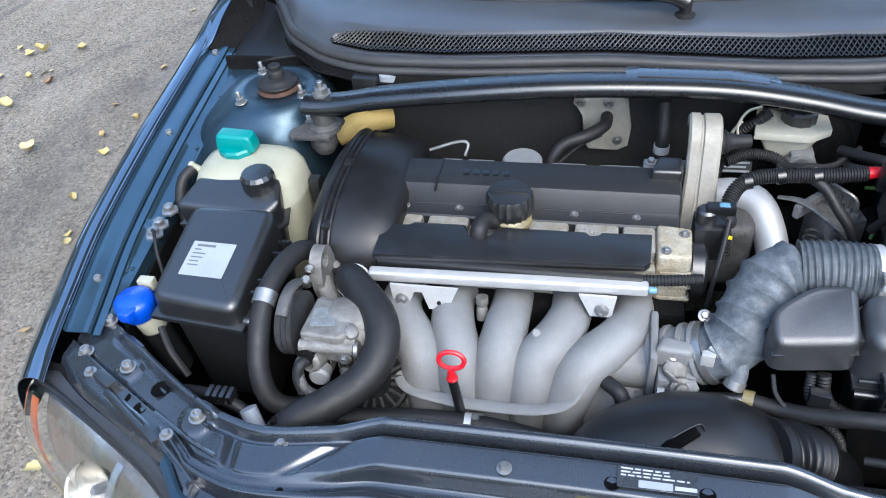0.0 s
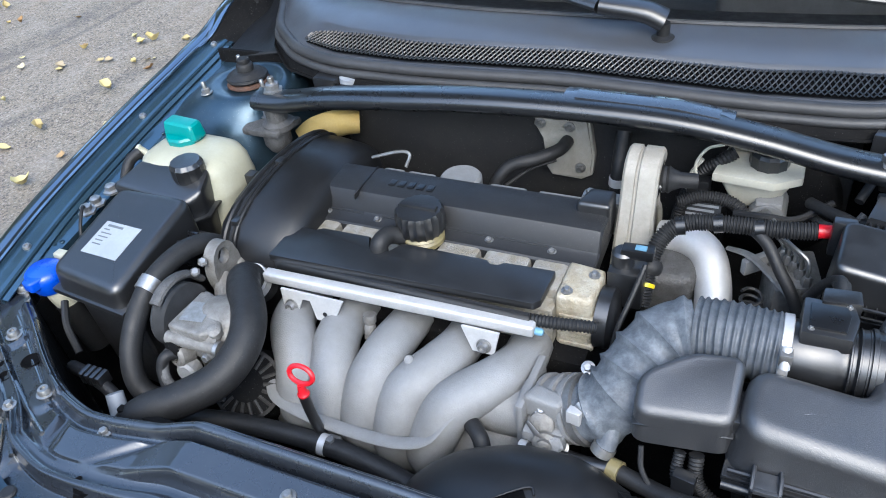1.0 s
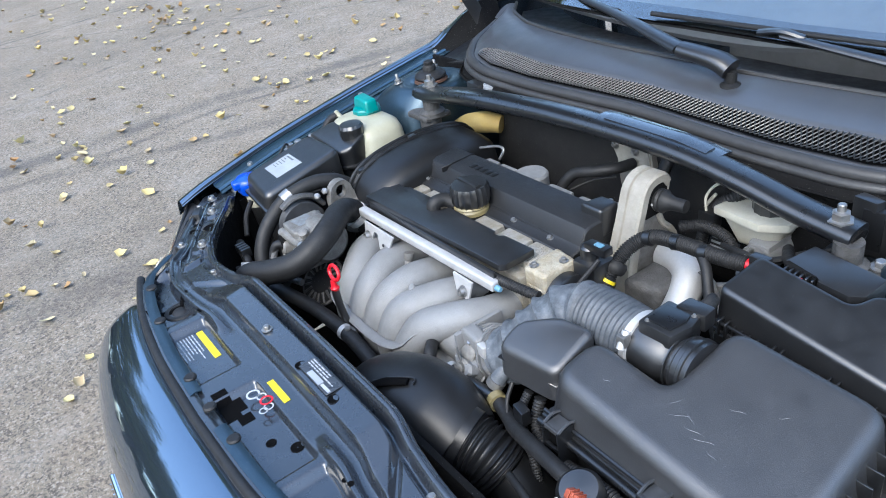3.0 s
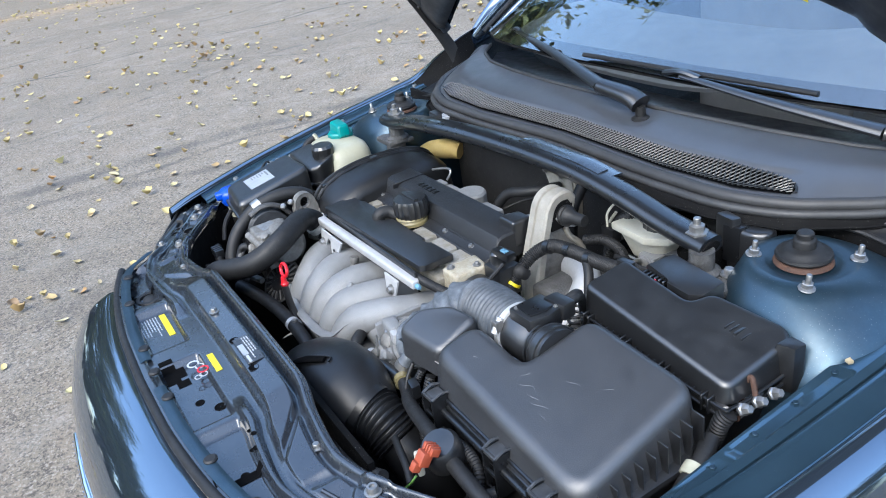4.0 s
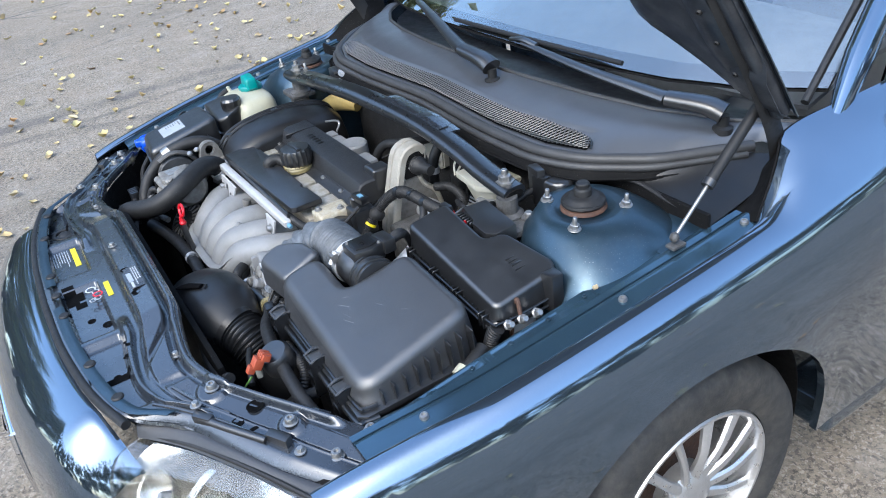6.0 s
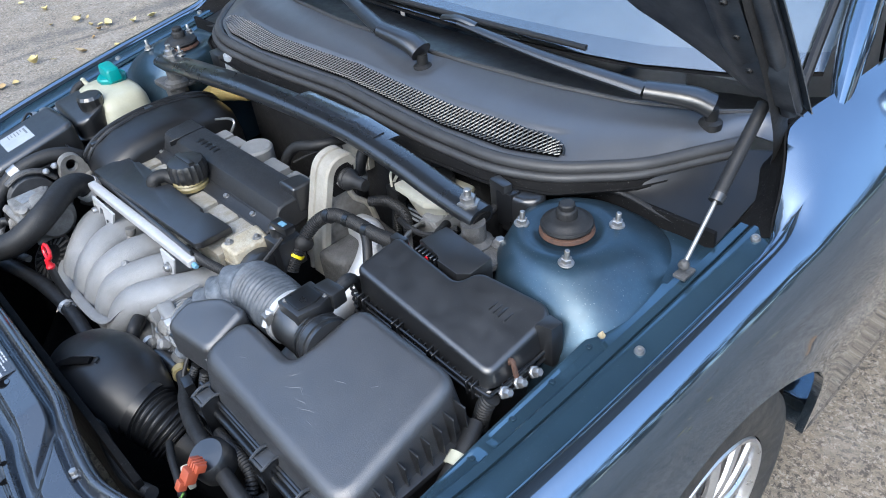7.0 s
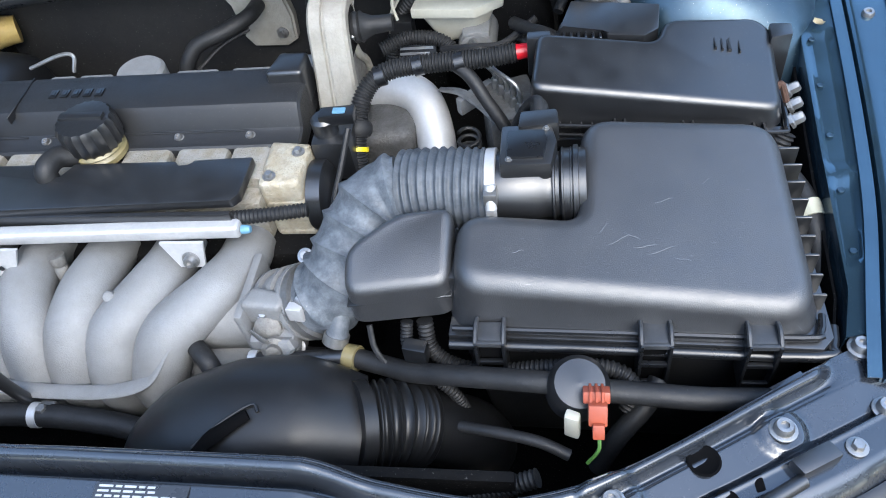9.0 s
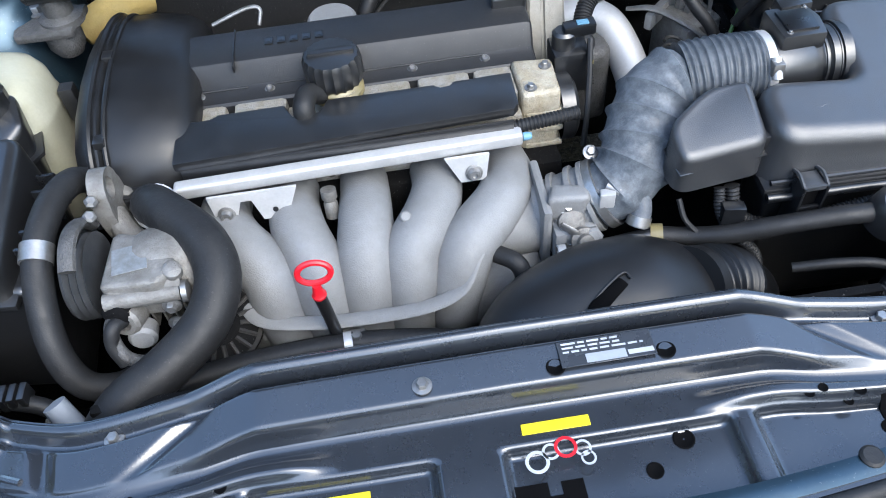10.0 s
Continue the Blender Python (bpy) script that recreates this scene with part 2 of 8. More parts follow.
def prism(poly, z0, z1=None, bev=0.004, seg=2, bm=None, draft=0.0, low=True):
    """A block over a plan outline; points (x, y) or (x, y, top). draft: how far the foot is drawn in (or, minus, out)."""
    bm = bm or bmesh.new()
    cx, cy = sum(p[0] for p in poly) / len(poly), sum(p[1] for p in poly) / len(poly)
    top = [bm.verts.new((p[0], p[1], p[2] if len(p) > 2 else z1)) for p in poly]
    bot = []
    for p in poly:
        d = math.hypot(p[0] - cx, p[1] - cy) or 1
        bot.append(bm.verts.new((p[0] - (p[0] - cx) / d * draft, p[1] - (p[1] - cy) / d * draft, z0)))
    ring_faces(bm, bot, top)
    ft, fb = bm.faces.new(top), bm.faces.new(bot[::-1])
    if bev:
        es = set(ft.edges)
        n = len(top)
        for a, b in zip(top, bot):
            es.add(bm.edges.get((a, b)))
        if low:
            es |= set(fb.edges)
        bmesh.ops.bevel(bm, geom=list(es), offset=bev, segments=seg, profile=0.6, affect="EDGES", clamp_overlap=True)
    return bm


def box(x0, x1, y0, y1, z0, z1, bev=0.003, seg=2, bm=None):
    return prism([(x0, y0), (x1, y0), (x1, y1), (x0, y1)], z0, z1, bev, seg, bm)


def rounded(poly, radii, n=6):
    """A plan outline with its corners rounded."""
    out = []
    for i, p in enumerate(poly):
        p, a, b = Vector(p), Vector(poly[i - 1]) - Vector(p), Vector(poly[(i + 1) % len(poly)]) - Vector(p)
        p0, p1 = p + a.normalized() * min(radii[i], a.length * 0.46), p + b.normalized() * min(radii[i], b.length * 0.46)
        out += [p0 * (1 - t) ** 2 + p * 2 * t * (1 - t) + p1 * t * t for t in [k / n for k in range(n + 1)]]
    return out


def dome(poly, radii, z0, top, r, flare=0.0, seg=7, crown=0.0):
    """A moulded lid: rounded plan, walls that flare towards the foot, and a full round into the top(x, y)."""
    pts = rounded(poly, radii)
    n = len(pts)
    turn = 1 if sum(pts[i - 1].x * p.y - p.x * pts[i - 1].y for i, p in enumerate(pts)) > 0 else -1
    inward = []
    for i, p in enumerate(pts):
        d = (pts[(i + 1) % n] - pts[i - 1]).normalized()
        inward.append(Vector((-d.y, d.x)) * turn)

    def ring(inset, drop, z=None):
        qs = [p + q * inset for p, q in zip(pts, inward)]
        return [(q.x, q.y, top(q.x, q.y) - drop if z is None else z) for q in qs]
    rings = [ring(-flare, 0, z0), ring(-flare * 0.5, 0, None)]
    rings[1] = [(q[0], q[1], (z0 + top(q[0], q[1]) - r) / 2) for q in rings[1]]
    rings += [ring(r * (1 - math.cos(a)), r * (1 - math.sin(a))) for a in [math.pi / 2 * k / seg for k in range(seg + 1)]]
    rings.append(ring(r * 1.15, -crown))
    return loft(rings)


def smooth_path(pts, k=6):
    pts = [Vector(p) for p in pts]
    if len(pts) == 2:
        return [pts[0].lerp(pts[1], i / k) for i in range(k + 1)]
    out = []
    ext = [2 * pts[0] - pts[1]] + pts + [2 * pts[-1] - pts[-2]]
    for i in range(1, len(ext) - 2):
        a, b, c, d = ext[i - 1:i + 3]
        for j in range(k):
            t = j / k
            out.append(0.5 * (2 * b + (c - a) * t + (2 * a - 5 * b + 4 * c - d) * t * t + (3 * b - a - 3 * c + d) * t ** 3))
    return out + [pts[-1]]


def tube(pts, r, n=14, k=6, wave=None, bm=None, flat=None, caps=True, up=(0, 0, 1)):
    """A hose along a smooth path. r: a radius or one for each point. wave: depth and pitch of corrugation. flat: (wide, high) factors."""
    bm = bm or bmesh.new()
    path = smooth_path(pts, k)
    rs = list(r) if isinstance(r, (list, tuple)) else [r] * len(pts)
    if wave:
        fine = []
        for a, b in zip(path, path[1:]):
            m = max(1, int((b - a).length / (wave[1] / 8)))
            fine += [a.lerp(b, j / m) for j in range(m)]
        fine.append(path[-1])
        count = len(path) - 1
        path = fine
    total = len(path) - 1
    s, rows, side = 0.0, [], None
    for i, p in enumerate(path):
        ahead = (path[min(i + 1, total)] - path[max(i - 1, 0)]).normalized()
        if side is None:
            side = ahead.cross(Vector(up))
            if side.length < 1e-3:
                side = ahead.cross(Vector((1, 0, 0)))
        side = (side - ahead * side.dot(ahead)).normalized()
        over = side.cross(ahead).normalized()
        if i:
            s += (p - path[i - 1]).length
        u = i / max(total, 1) * (len(rs) - 1)
        j = min(int(u), len(rs) - 2)
        rad = rs[j] + (rs[j + 1] - rs[j]) * (u - j)
        if wave:
            c = math.cos(2 * math.pi * s / wave[1])
            rad += wave[0] * (2 * (0.5 + 0.5 * c) ** wave[2] - 1 if len(wave) > 2 else c)
        fw, fh = flat or (1, 1)
        rows.append([p + side * math.cos(2 * math.pi * q / n) * rad * fw + over * math.sin(2 * math.pi * q / n) * rad * fh for q in range(n)])
    return loft(rows, bm, caps)


def lathe(profile, n=24, at=(0, 0, 0), axis=(0, 0, 1), bm=None, caps=True, lobes=0, lobe=0.0):
    """Turns (radius, height) round an axis. lobes: count and depth of grip ribs."""
    rot = Vector((0, 0, 1)).rotation_difference(Vector(axis).normalized()).to_matrix()
    rings = []
    for r, h in profile:
        ring = []
        for q in range(n):
            a = 2 * math.pi * q / n
            rr = r * (1 + (lobe * (1 if (q * lobes // n * 2 + 0) % 2 == 0 and math.cos(a * lobes) > 0 else 0) if lobes else 0))
            ring.append(Vector(at) + rot @ Vector((rr * math.cos(a), rr * math.sin(a), h)))
        rings.append(ring)
    return loft(rings, bm, caps)


def sheet(fn, nu, nv, thick=0.0, bm=None):
    """A surface fn(u, v) with u, v in 0..1, given a thickness below it."""
    bm = bm or bmesh.new()
    g = [[bm.verts.new(fn(i / nu, j / nv)) for j in range(nv + 1)] for i in range(nu + 1)]
    fs = [bm.faces.new((g[i][j], g[i + 1][j], g[i + 1][j + 1], g[i][j + 1])) for i in range(nu) for j in range(nv)]
    if thick:
        bmesh.ops.recalc_face_normals(bm, faces=fs)
        bmesh.ops.solidify(bm, geom=fs, thickness=thick)
    return bm


def table(x, rows):
    """Straight-line look-up in rows of (x, value)."""
    if x <= rows[0][0]:
        return rows[0][1]
    for (a, va), (b, vb) in zip(rows, rows[1:]):
        if x <= b:
            return va + (vb - va) * (x - a) / (b - a)
    return rows[-1][1]


def eased(rows, n=40):
    """The same rows as a smooth curve without overshoot, sampled evenly."""
    xs, vs = [r[0] for r in rows], [r[1] for r in rows]
    d = [(vs[i + 1] - vs[i]) / (xs[i + 1] - xs[i]) for i in range(len(xs) - 1)]
    m = [d[0]] + [0.0 if a * b <= 0 else 2 * a * b / (a + b) for a, b in zip(d, d[1:])] + [d[-1]]
    out, i = [], 0
    for k in range(n + 1):
        x = xs[0] + (xs[-1] - xs[0]) * k / n
        while i < len(d) - 1 and x > xs[i + 1]:
            i += 1
        h = xs[i + 1] - xs[i]
        t = (x - xs[i]) / h
        out.append((x, (1 + 2 * t) * (1 - t) ** 2 * vs[i] + t * (1 - t) ** 2 * h * m[i] + t * t * (3 - 2 * t) * vs[i + 1] + t * t * (t - 1) * h * m[i + 1]))
    return out


def hump(x, a, b, soft):
    """1 between a and b, falling to 0 over soft on either side."""
    def step(t):
        t = min(1, max(0, t))
        return t * t * (3 - 2 * t)
    return step((x - a + soft) / soft) * step((b + soft - x) / soft)


def facing(at, axis=(0, 0, 1), scale=1.0):
    q = Vector((0, 0, 1)).rotation_difference(Vector(axis).normalized())
    return Matrix.LocRotScale(Vector(at), q, Vector((scale,) * 3))


_bm = lathe([(0.0118, 0), (0.0118, 0.002), (0.0085, 0.0028)], 20)
lathe([(0.0072, 0.0022), (0.0072, 0.0085), (0.006, 0.0100)], 6, bm=_bm)
BOLT = finish(_bm, "bolt", ZINC)
_bm = lathe([(0.013, 0), (0.013, 0.0015), (0.011, 0.0022)], 20)
lathe([(0.0095, 0.002), (0.0095, 0.006), (0.0075, 0.0105), (0.004, 0.0105), (0.004, 0.007)], 16, bm=_bm)
BOLT_ROUND = finish(_bm, "bolt", ZINC)
_bm = lathe([(0.013, 0), (0.013, 0.0015), (0.011, 0.0022)], 20)
lathe([(0.0095, 0.002), (0.0095, 0.006), (0.0075, 0.0105), (0.004, 0.0105), (0.004, 0.007)], 16, bm=_bm)
BOLT_DARK = finish(_bm, "bolt", RUBBER)


def bolt(parent, at, axis=(0, 0, 1), size=1.0, label="", kind=None):
    return shared("bolt", kind or BOLT, facing(at, axis, size), parent, label)

# ---- ground ----
def ground_height(x, y):
    far = min(1.0, math.hypot(x, y) / 40)
    return 0.02 * far * noise.noise(Vector((x * 0.15, y * 0.15, 0))) - 0.004


ASPHALT, _nt, _b = nodes_of("asphalt")
_vec = coords(_nt)
_fine, _mid, _big = noisy(_nt, _vec, 85, 5, 0.85, 0.38, 0.62), noisy(_nt, _vec, 26, 6, 0.8, 0.40, 0.62), noisy(_nt, _vec, 0.9, 6, 0.6, 0.3, 0.7)
_vor = _nt.nodes.new("ShaderNodeTexVoronoi")
_vor.inputs["Scale"].default_value = 75
_nt.links.new(_vec, _vor.inputs["Vector"])
_col = blend(_nt, _fine, (0.0339, 0.0281, 0.0210), (0.2975, 0.2427, 0.1757))
_col = blend(_nt, times(_nt, _mid, 0.50), _col, (0.0720, 0.0646, 0.0527))
_col = blend(_nt, times(_nt, _vor.outputs["Color"], 0.55), _col, (0.2541, 0.2095, 0.1518))
_col = blend(_nt, times(_nt, _big, 0.35), _col, (0.1806, 0.1475, 0.1071))
_col = blend(_nt, times(_nt, noisy(_nt, _vec, 11.0, 9, 0.85, 0.40, 0.62), 0.24), _col, (0.0799, 0.0690, 0.0527))
_col = blend(_nt, times(_nt, noisy(_nt, coords(_nt, (1, 1, 1.7)), 19.0, 9, 0.85, 0.50, 0.64), 0.30), _col, (0.2769, 0.2374, 0.1809))
# pale stone chips and dark pits in the worn top
_col = blend(_nt, times(_nt, noisy(_nt, coords(_nt, (1, 1, 1.3)), 95.0, 3, 0.7, 0.54, 0.61), 0.75), _col, (0.3245, 0.2865, 0.2339))
_col = blend(_nt, times(_nt, noisy(_nt, coords(_nt, (1.1, 1, 1.6)), 80.0, 3, 0.7, 0.53, 0.60), 0.80), _col, (0.0347, 0.0321, 0.0280))
# worn warm and pale patches
_col = blend(_nt, times(_nt, noisy(_nt, coords(_nt, (1, 1.4, 1)), 2.1, 8, 0.7, 0.46, 0.70), 0.18), _col, (0.2541, 0.1903, 0.1331))
_col = blend(_nt, times(_nt, noisy(_nt, coords(_nt, (1.3, 0.8, 1)), 3.4, 8, 0.75, 0.48, 0.72), 0.42), _col, (0.3082, 0.2802, 0.2411))
# old tyre marks: long bent streaks
_wv = _nt.nodes.new("ShaderNodeTexWave")
_wv.wave_type, _wv.wave_profile = "BANDS", "SIN"
_wv.inputs["Scale"].default_value, _wv.inputs["Distortion"].default_value, _wv.inputs["Detail"].default_value, _wv.inputs["Detail Scale"].default_value = 0.085, 16.0, 4.0, 0.22
_nt.links.new(coords(_nt, (0.9, 1.3, 1.0)), _wv.inputs["Vector"])
_mr = _nt.nodes.new("ShaderNodeMapRange")
_mr.inputs["From Min"].default_value, _mr.inputs["From Max"].default_value = 0.80, 0.99
_nt.links.new(_wv.outputs["Fac"], _mr.inputs["Value"])
_mm = _nt.nodes.new("ShaderNodeMath")
_mm.operation = "MULTIPLY"
_nt.links.new(_mr.outputs["Result"], _mm.inputs[0])
_nt.links.new(noisy(_nt, _vec, 2.5, 6, 0.7, 0.35, 0.65), _mm.inputs[1])
_col = blend(_nt, times(_nt, _mm.outputs[0], 0.40), _col, (0.0736, 0.0643, 0.0501))
# tyre marks: thin dark lines along the yard, worn through in places
_sep = _nt.nodes.new("ShaderNodeSeparateXYZ")
_nt.links.new(_vec, _sep.inputs[0])


def maths(op, a, b):
    n = _nt.nodes.new("ShaderNodeMath")
    n.operation = op
    for k, v in enumerate((a, b)):
        if isinstance(v, float):
            n.inputs[k].default_value = v
        else:
            _nt.links.new(v, n.inputs[k])
    return n.outputs[0]


_wob = maths("MULTIPLY", maths("SUBTRACT", noisy(_nt, _vec, 0.35, 2, 0.5, 0.2, 0.8), 0.5), 0.8)
_gap = noisy(_nt, _vec, 3.0, 7, 0.8, 0.36, 0.60)
for _x0, _sl, _w, _k in ((-7.60, -0.02, 0.030, 0.85), (-7.74, -0.02, 0.022, 0.6), (-8.90, 0.03, 0.030, 0.8), (-3.75, 0.22, 0.10, 0.6), (-3.45, 0.16, 0.028, 0.65), (-6.95, 1.02, 0.020, 0.7), (-2.00, 0.10, 0.13, 0.55),
                         (-5.40, -0.25, 0.022, 0.5), (-10.6, 0.12, 0.035, 0.7), (-3.10, 0.55, 0.05, 0.5), (-12.2, -0.05, 0.04, 0.6)):
    _off = maths("ABSOLUTE", maths("ADD", maths("SUBTRACT", maths("SUBTRACT", _sep.outputs["X"], _x0), maths("MULTIPLY", _sep.outputs["Y"], _sl)), _wob), 0.0)
    _mr = _nt.nodes.new("ShaderNodeMapRange")
    _mr.inputs["From Min"].default_value, _mr.inputs["From Max"].default_value = _w * 1.5, _w * 0.5
    _nt.links.new(_off, _mr.inputs["Value"])
    _col = blend(_nt, times(_nt, maths("MULTIPLY", _mr.outputs["Result"], _gap), _k), _col, (0.045, 0.043, 0.041))
# a pale brown strip of crumbled leaves where the wind leaves them
_off = maths("ABSOLUTE", maths("ADD", maths("SUBTRACT", maths("ADD", _sep.outputs["X"], 13.9), maths("MULTIPLY", _sep.outputs["Y"], 0.5)), maths("MULTIPLY", _wob, 3.0)), 0.0)
_mr = _nt.nodes.new("ShaderNodeMapRange")
_mr.inputs["From Min"].default_value, _mr.inputs["From Max"].default_value = 1.0, 0.35
_nt.links.new(_off, _mr.inputs["Value"])
_col = blend(_nt, times(_nt, maths("MULTIPLY", _mr.outputs["Result"], noisy(_nt, _vec, 6.0, 8, 0.8, 0.40, 0.60)), 0.8), _col, (0.36, 0.25, 0.13))
_nt.links.new(_col, _b.inputs["Base Color"])
_b.inputs["Roughness"].default_value = 0.88
_bp = _nt.nodes.new("ShaderNodeBump")
_bp.inputs["Strength"].default_value, _bp.inputs["Distance"].default_value = 0.6, 0.004
_nt.links.new(_fine, _bp.inputs["Height"])
_nt.links.new(_bp.outputs["Normal"], _b.inputs["Normal"])


def ground_sheet(u, v):
    x, y = math.copysign(abs(2 * u - 1) ** 4 * 900, u - 0.5), math.copysign(abs(2 * v - 1) ** 4 * 900, v - 0.5)
    return (x, y, ground_height(x, y))


solo("ground", sheet(ground_sheet, 120, 120), ASPHALT, "worn grey asphalt yard with dark tyre marks", "ground", kind="structure")

# far woods round the yard, as the paintwork mirrors them
WOODS = surface("woods", (0.045, 0.060, 0.022), (0.10, 0.085, 0.03), rough=0.9, bump=0.6, grain=3.0, depth=0.3, stain=0.4)


def wood_height(a):
    """Tall trees to the sides of the yard, lower ones before and behind the car."""
    return 6.0 + 9.0 * max(0.0, math.cos(a - 0.15)) ** 1.5 + 6.0 * max(0.0, math.cos(a + 1.75)) + 4.0 * max(0.0, math.cos(a - 3.6)) + 3.5 * noise.noise(Vector((math.cos(a) * 4, math.sin(a) * 4, 4)))


_bm = bmesh.new()
_wr = random.Random(5)
for _i in range(420):
    _a = _wr.uniform(0, 2 * math.pi)
    _d = _wr.uniform(36, 44)
    _z = wood_height(_a) * 0.85 * _wr.random() ** 0.8
    _s = _wr.uniform(1.2, 2.6)
    bmesh.ops.create_icosphere(_bm, subdivisions=1, radius=1.0, matrix=Matrix.LocRotScale(Vector((_d * math.cos(_a), _d * math.sin(_a), _z)), Euler((_wr.random() * 6, _wr.random() * 6, 0)), Vector((_s, _s * 0.8, _s * 0.9))))
for _v in _bm.verts:
    _v.co += noise.noise_vector(_v.co * 0.9) * 0.9


def leaf_clump(bm, c, s, r):
    """A ragged spray of leaves: a bent four-cornered patch."""
    m = Matrix.LocRotScale(c, Euler((r.random() * 6.3, r.random() * 6.3, r.random() * 6.3)), Vector((s, s * r.uniform(0.5, 1.0), s)))
    vs = [bm.verts.new(m @ Vector(p)) for p in ((-0.5, -0.4, 0), (0.1, -0.5, 0.15), (0.5, 0.1, -0.1), (0.0, 0.5, 0.12))]
    bm.faces.new(vs)


for _i in range(9000):
    _a = _wr.uniform(0, 2 * math.pi)
    _d = _wr.uniform(32, 43)
    leaf_clump(_bm, Vector((_d * math.cos(_a), _d * math.sin(_a), wood_height(_a) * _wr.random() ** 0.7)), _wr.uniform(0.6, 1.5), _wr)
solo("far_woods", _bm, WOODS, "dark green and yellow autumn woods far round the yard", "woods", kind="stuff", angle=10)

# birch-like trees beside the yard, seen mirrored in the windscreen and paint
FOLIAGE = surface("foliage", (0.040, 0.075, 0.018), (0.13, 0.12, 0.025), rough=0.7, bump=0.0, stain=0.6, grain=4.0)
BARK = surface("bark", (0.10, 0.085, 0.07), (0.05, 0.045, 0.04), rough=0.9, bump=0.6, grain=30, depth=0.02, stain=2)


def tree(at, high, spread, seed):
    r = random.Random(seed)
    t = thing("tree", at, "tall leafy tree turning yellow at the edge of the yard", "tree", "trees beside the yard")
    x, y, z = at
    bm = tube([(x, y, z - 0.1), (x + 0.3, y, z + high * 0.4), (x, y + 0.3, z + high * 0.92)], [0.42, 0.28, 0.05], 10, 6)
    tips = []
    for i in range(26):
        h = r.uniform(0.22, 0.92)
        a = r.uniform(0, 6.28)
        reach = spread * (1.05 - 0.75 * h) * r.uniform(0.6, 1.1)
        p0 = Vector((x + 0.2, y + 0.1, z + high * h))
        p1 = p0 + Vector((math.cos(a) * reach, math.sin(a) * reach, reach * 0.45))
        tube([p0, p0.lerp(p1, 0.5) + Vector((0, 0, 0.2)), p1], [0.10, 0.06, 0.02], 6, 3, bm=bm)
        tips.append((p0, p1))
    part("trunk", bm, BARK, t)
    bm = bmesh.new()
    for p0, p1 in tips:
        for k in range(210):
            c = p0.lerp(p1, r.uniform(0.3, 1.08)) + Vector((r.gauss(0, 0.75), r.gauss(0, 0.75), r.gauss(0, 0.6)))
            leaf_clump(bm, c, r.uniform(0.18, 0.5), r)
    part("crown", bm, FOLIAGE, t)


tree((-21.0, 8.5, 0), 21.0, 6.5, 3)
tree((-23.0, 15.5, 0), 19.0, 6.0, 4)
tree((-26.0, 3.5, 0), 17.0, 5.5, 6)
tree((-25.5, 6.2, 0), 15.0, 5.5, 7)
tree((-26.5, -2.0, 0), 13.5, 5.5, 8)
tree((-24.5, -6.8, 0), 12.5, 5.5, 9)
tree((-23.5, -11.0, 0), 13.0, 5.5, 12)
tree((-20.5, -15.0, 0), 11.5, 5.0, 13)
tree((-17.5, -19.5, 0), 12.0, 5.5, 14)

# ---- car ----
car = thing("car", (0, 0, 0), "dark blue metallic saloon car with its bonnet open, parked on asphalt", "car")

# shape of the wing from front to back: gap edge (half width), its height
EDGE_X = eased([(-0.67, 0.786), (-0.60, 0.800), (-0.52, 0.814), (-0.35, 0.842), (-0.10, 0.860), (0.18, 0.872), (0.45, 0.880), (0.95, 0.884)], 60)
EDGE_Z = eased([(-0.67, 0.696), (-0.60, 0.714), (-0.46, 0.737), (-0.10, 0.788), (0.166, 0.822), (0.30, 0.850), (0.46, 0.886), (0.70, 0.925), (0.95, 0.950)], 60)
# behind the flange the edge of the wing sweeps inwards and up to the foot of the pillar
IN_X = eased([(0.10, 0.870), (0.17, 0.864), (0.196, 0.854), (0.23, 0.842), (0.27, 0.823), (0.305, 0.805), (0.36, 0.812), (0.45, 0.830), (0.95, 0.86)], 80)
IN_Z = eased([(0.10, 0.814), (0.17, 0.822), (0.196, 0.838), (0.23, 0.868), (0.27, 0.900), (0.305, 0.926), (0.366, 0.941), (0.45, 0.951), (0.95, 0.972)], 80)
BULGE = [(0.0, -0.004), (0.004, 0.002), (0.014, 0.005), (0.032, 0.001), (0.050, -0.016), (0.064, -0.045), (0.075, -0.085), (0.082, -0.13),
         (0.086, -0.18), (0.084, -0.23), (0.079, -0.29), (0.071, -0.36), (0.061, -0.44), (0.052, -0.52), (0.044, -0.60)]
ARCH = (-0.015, 0.305, 0.352)


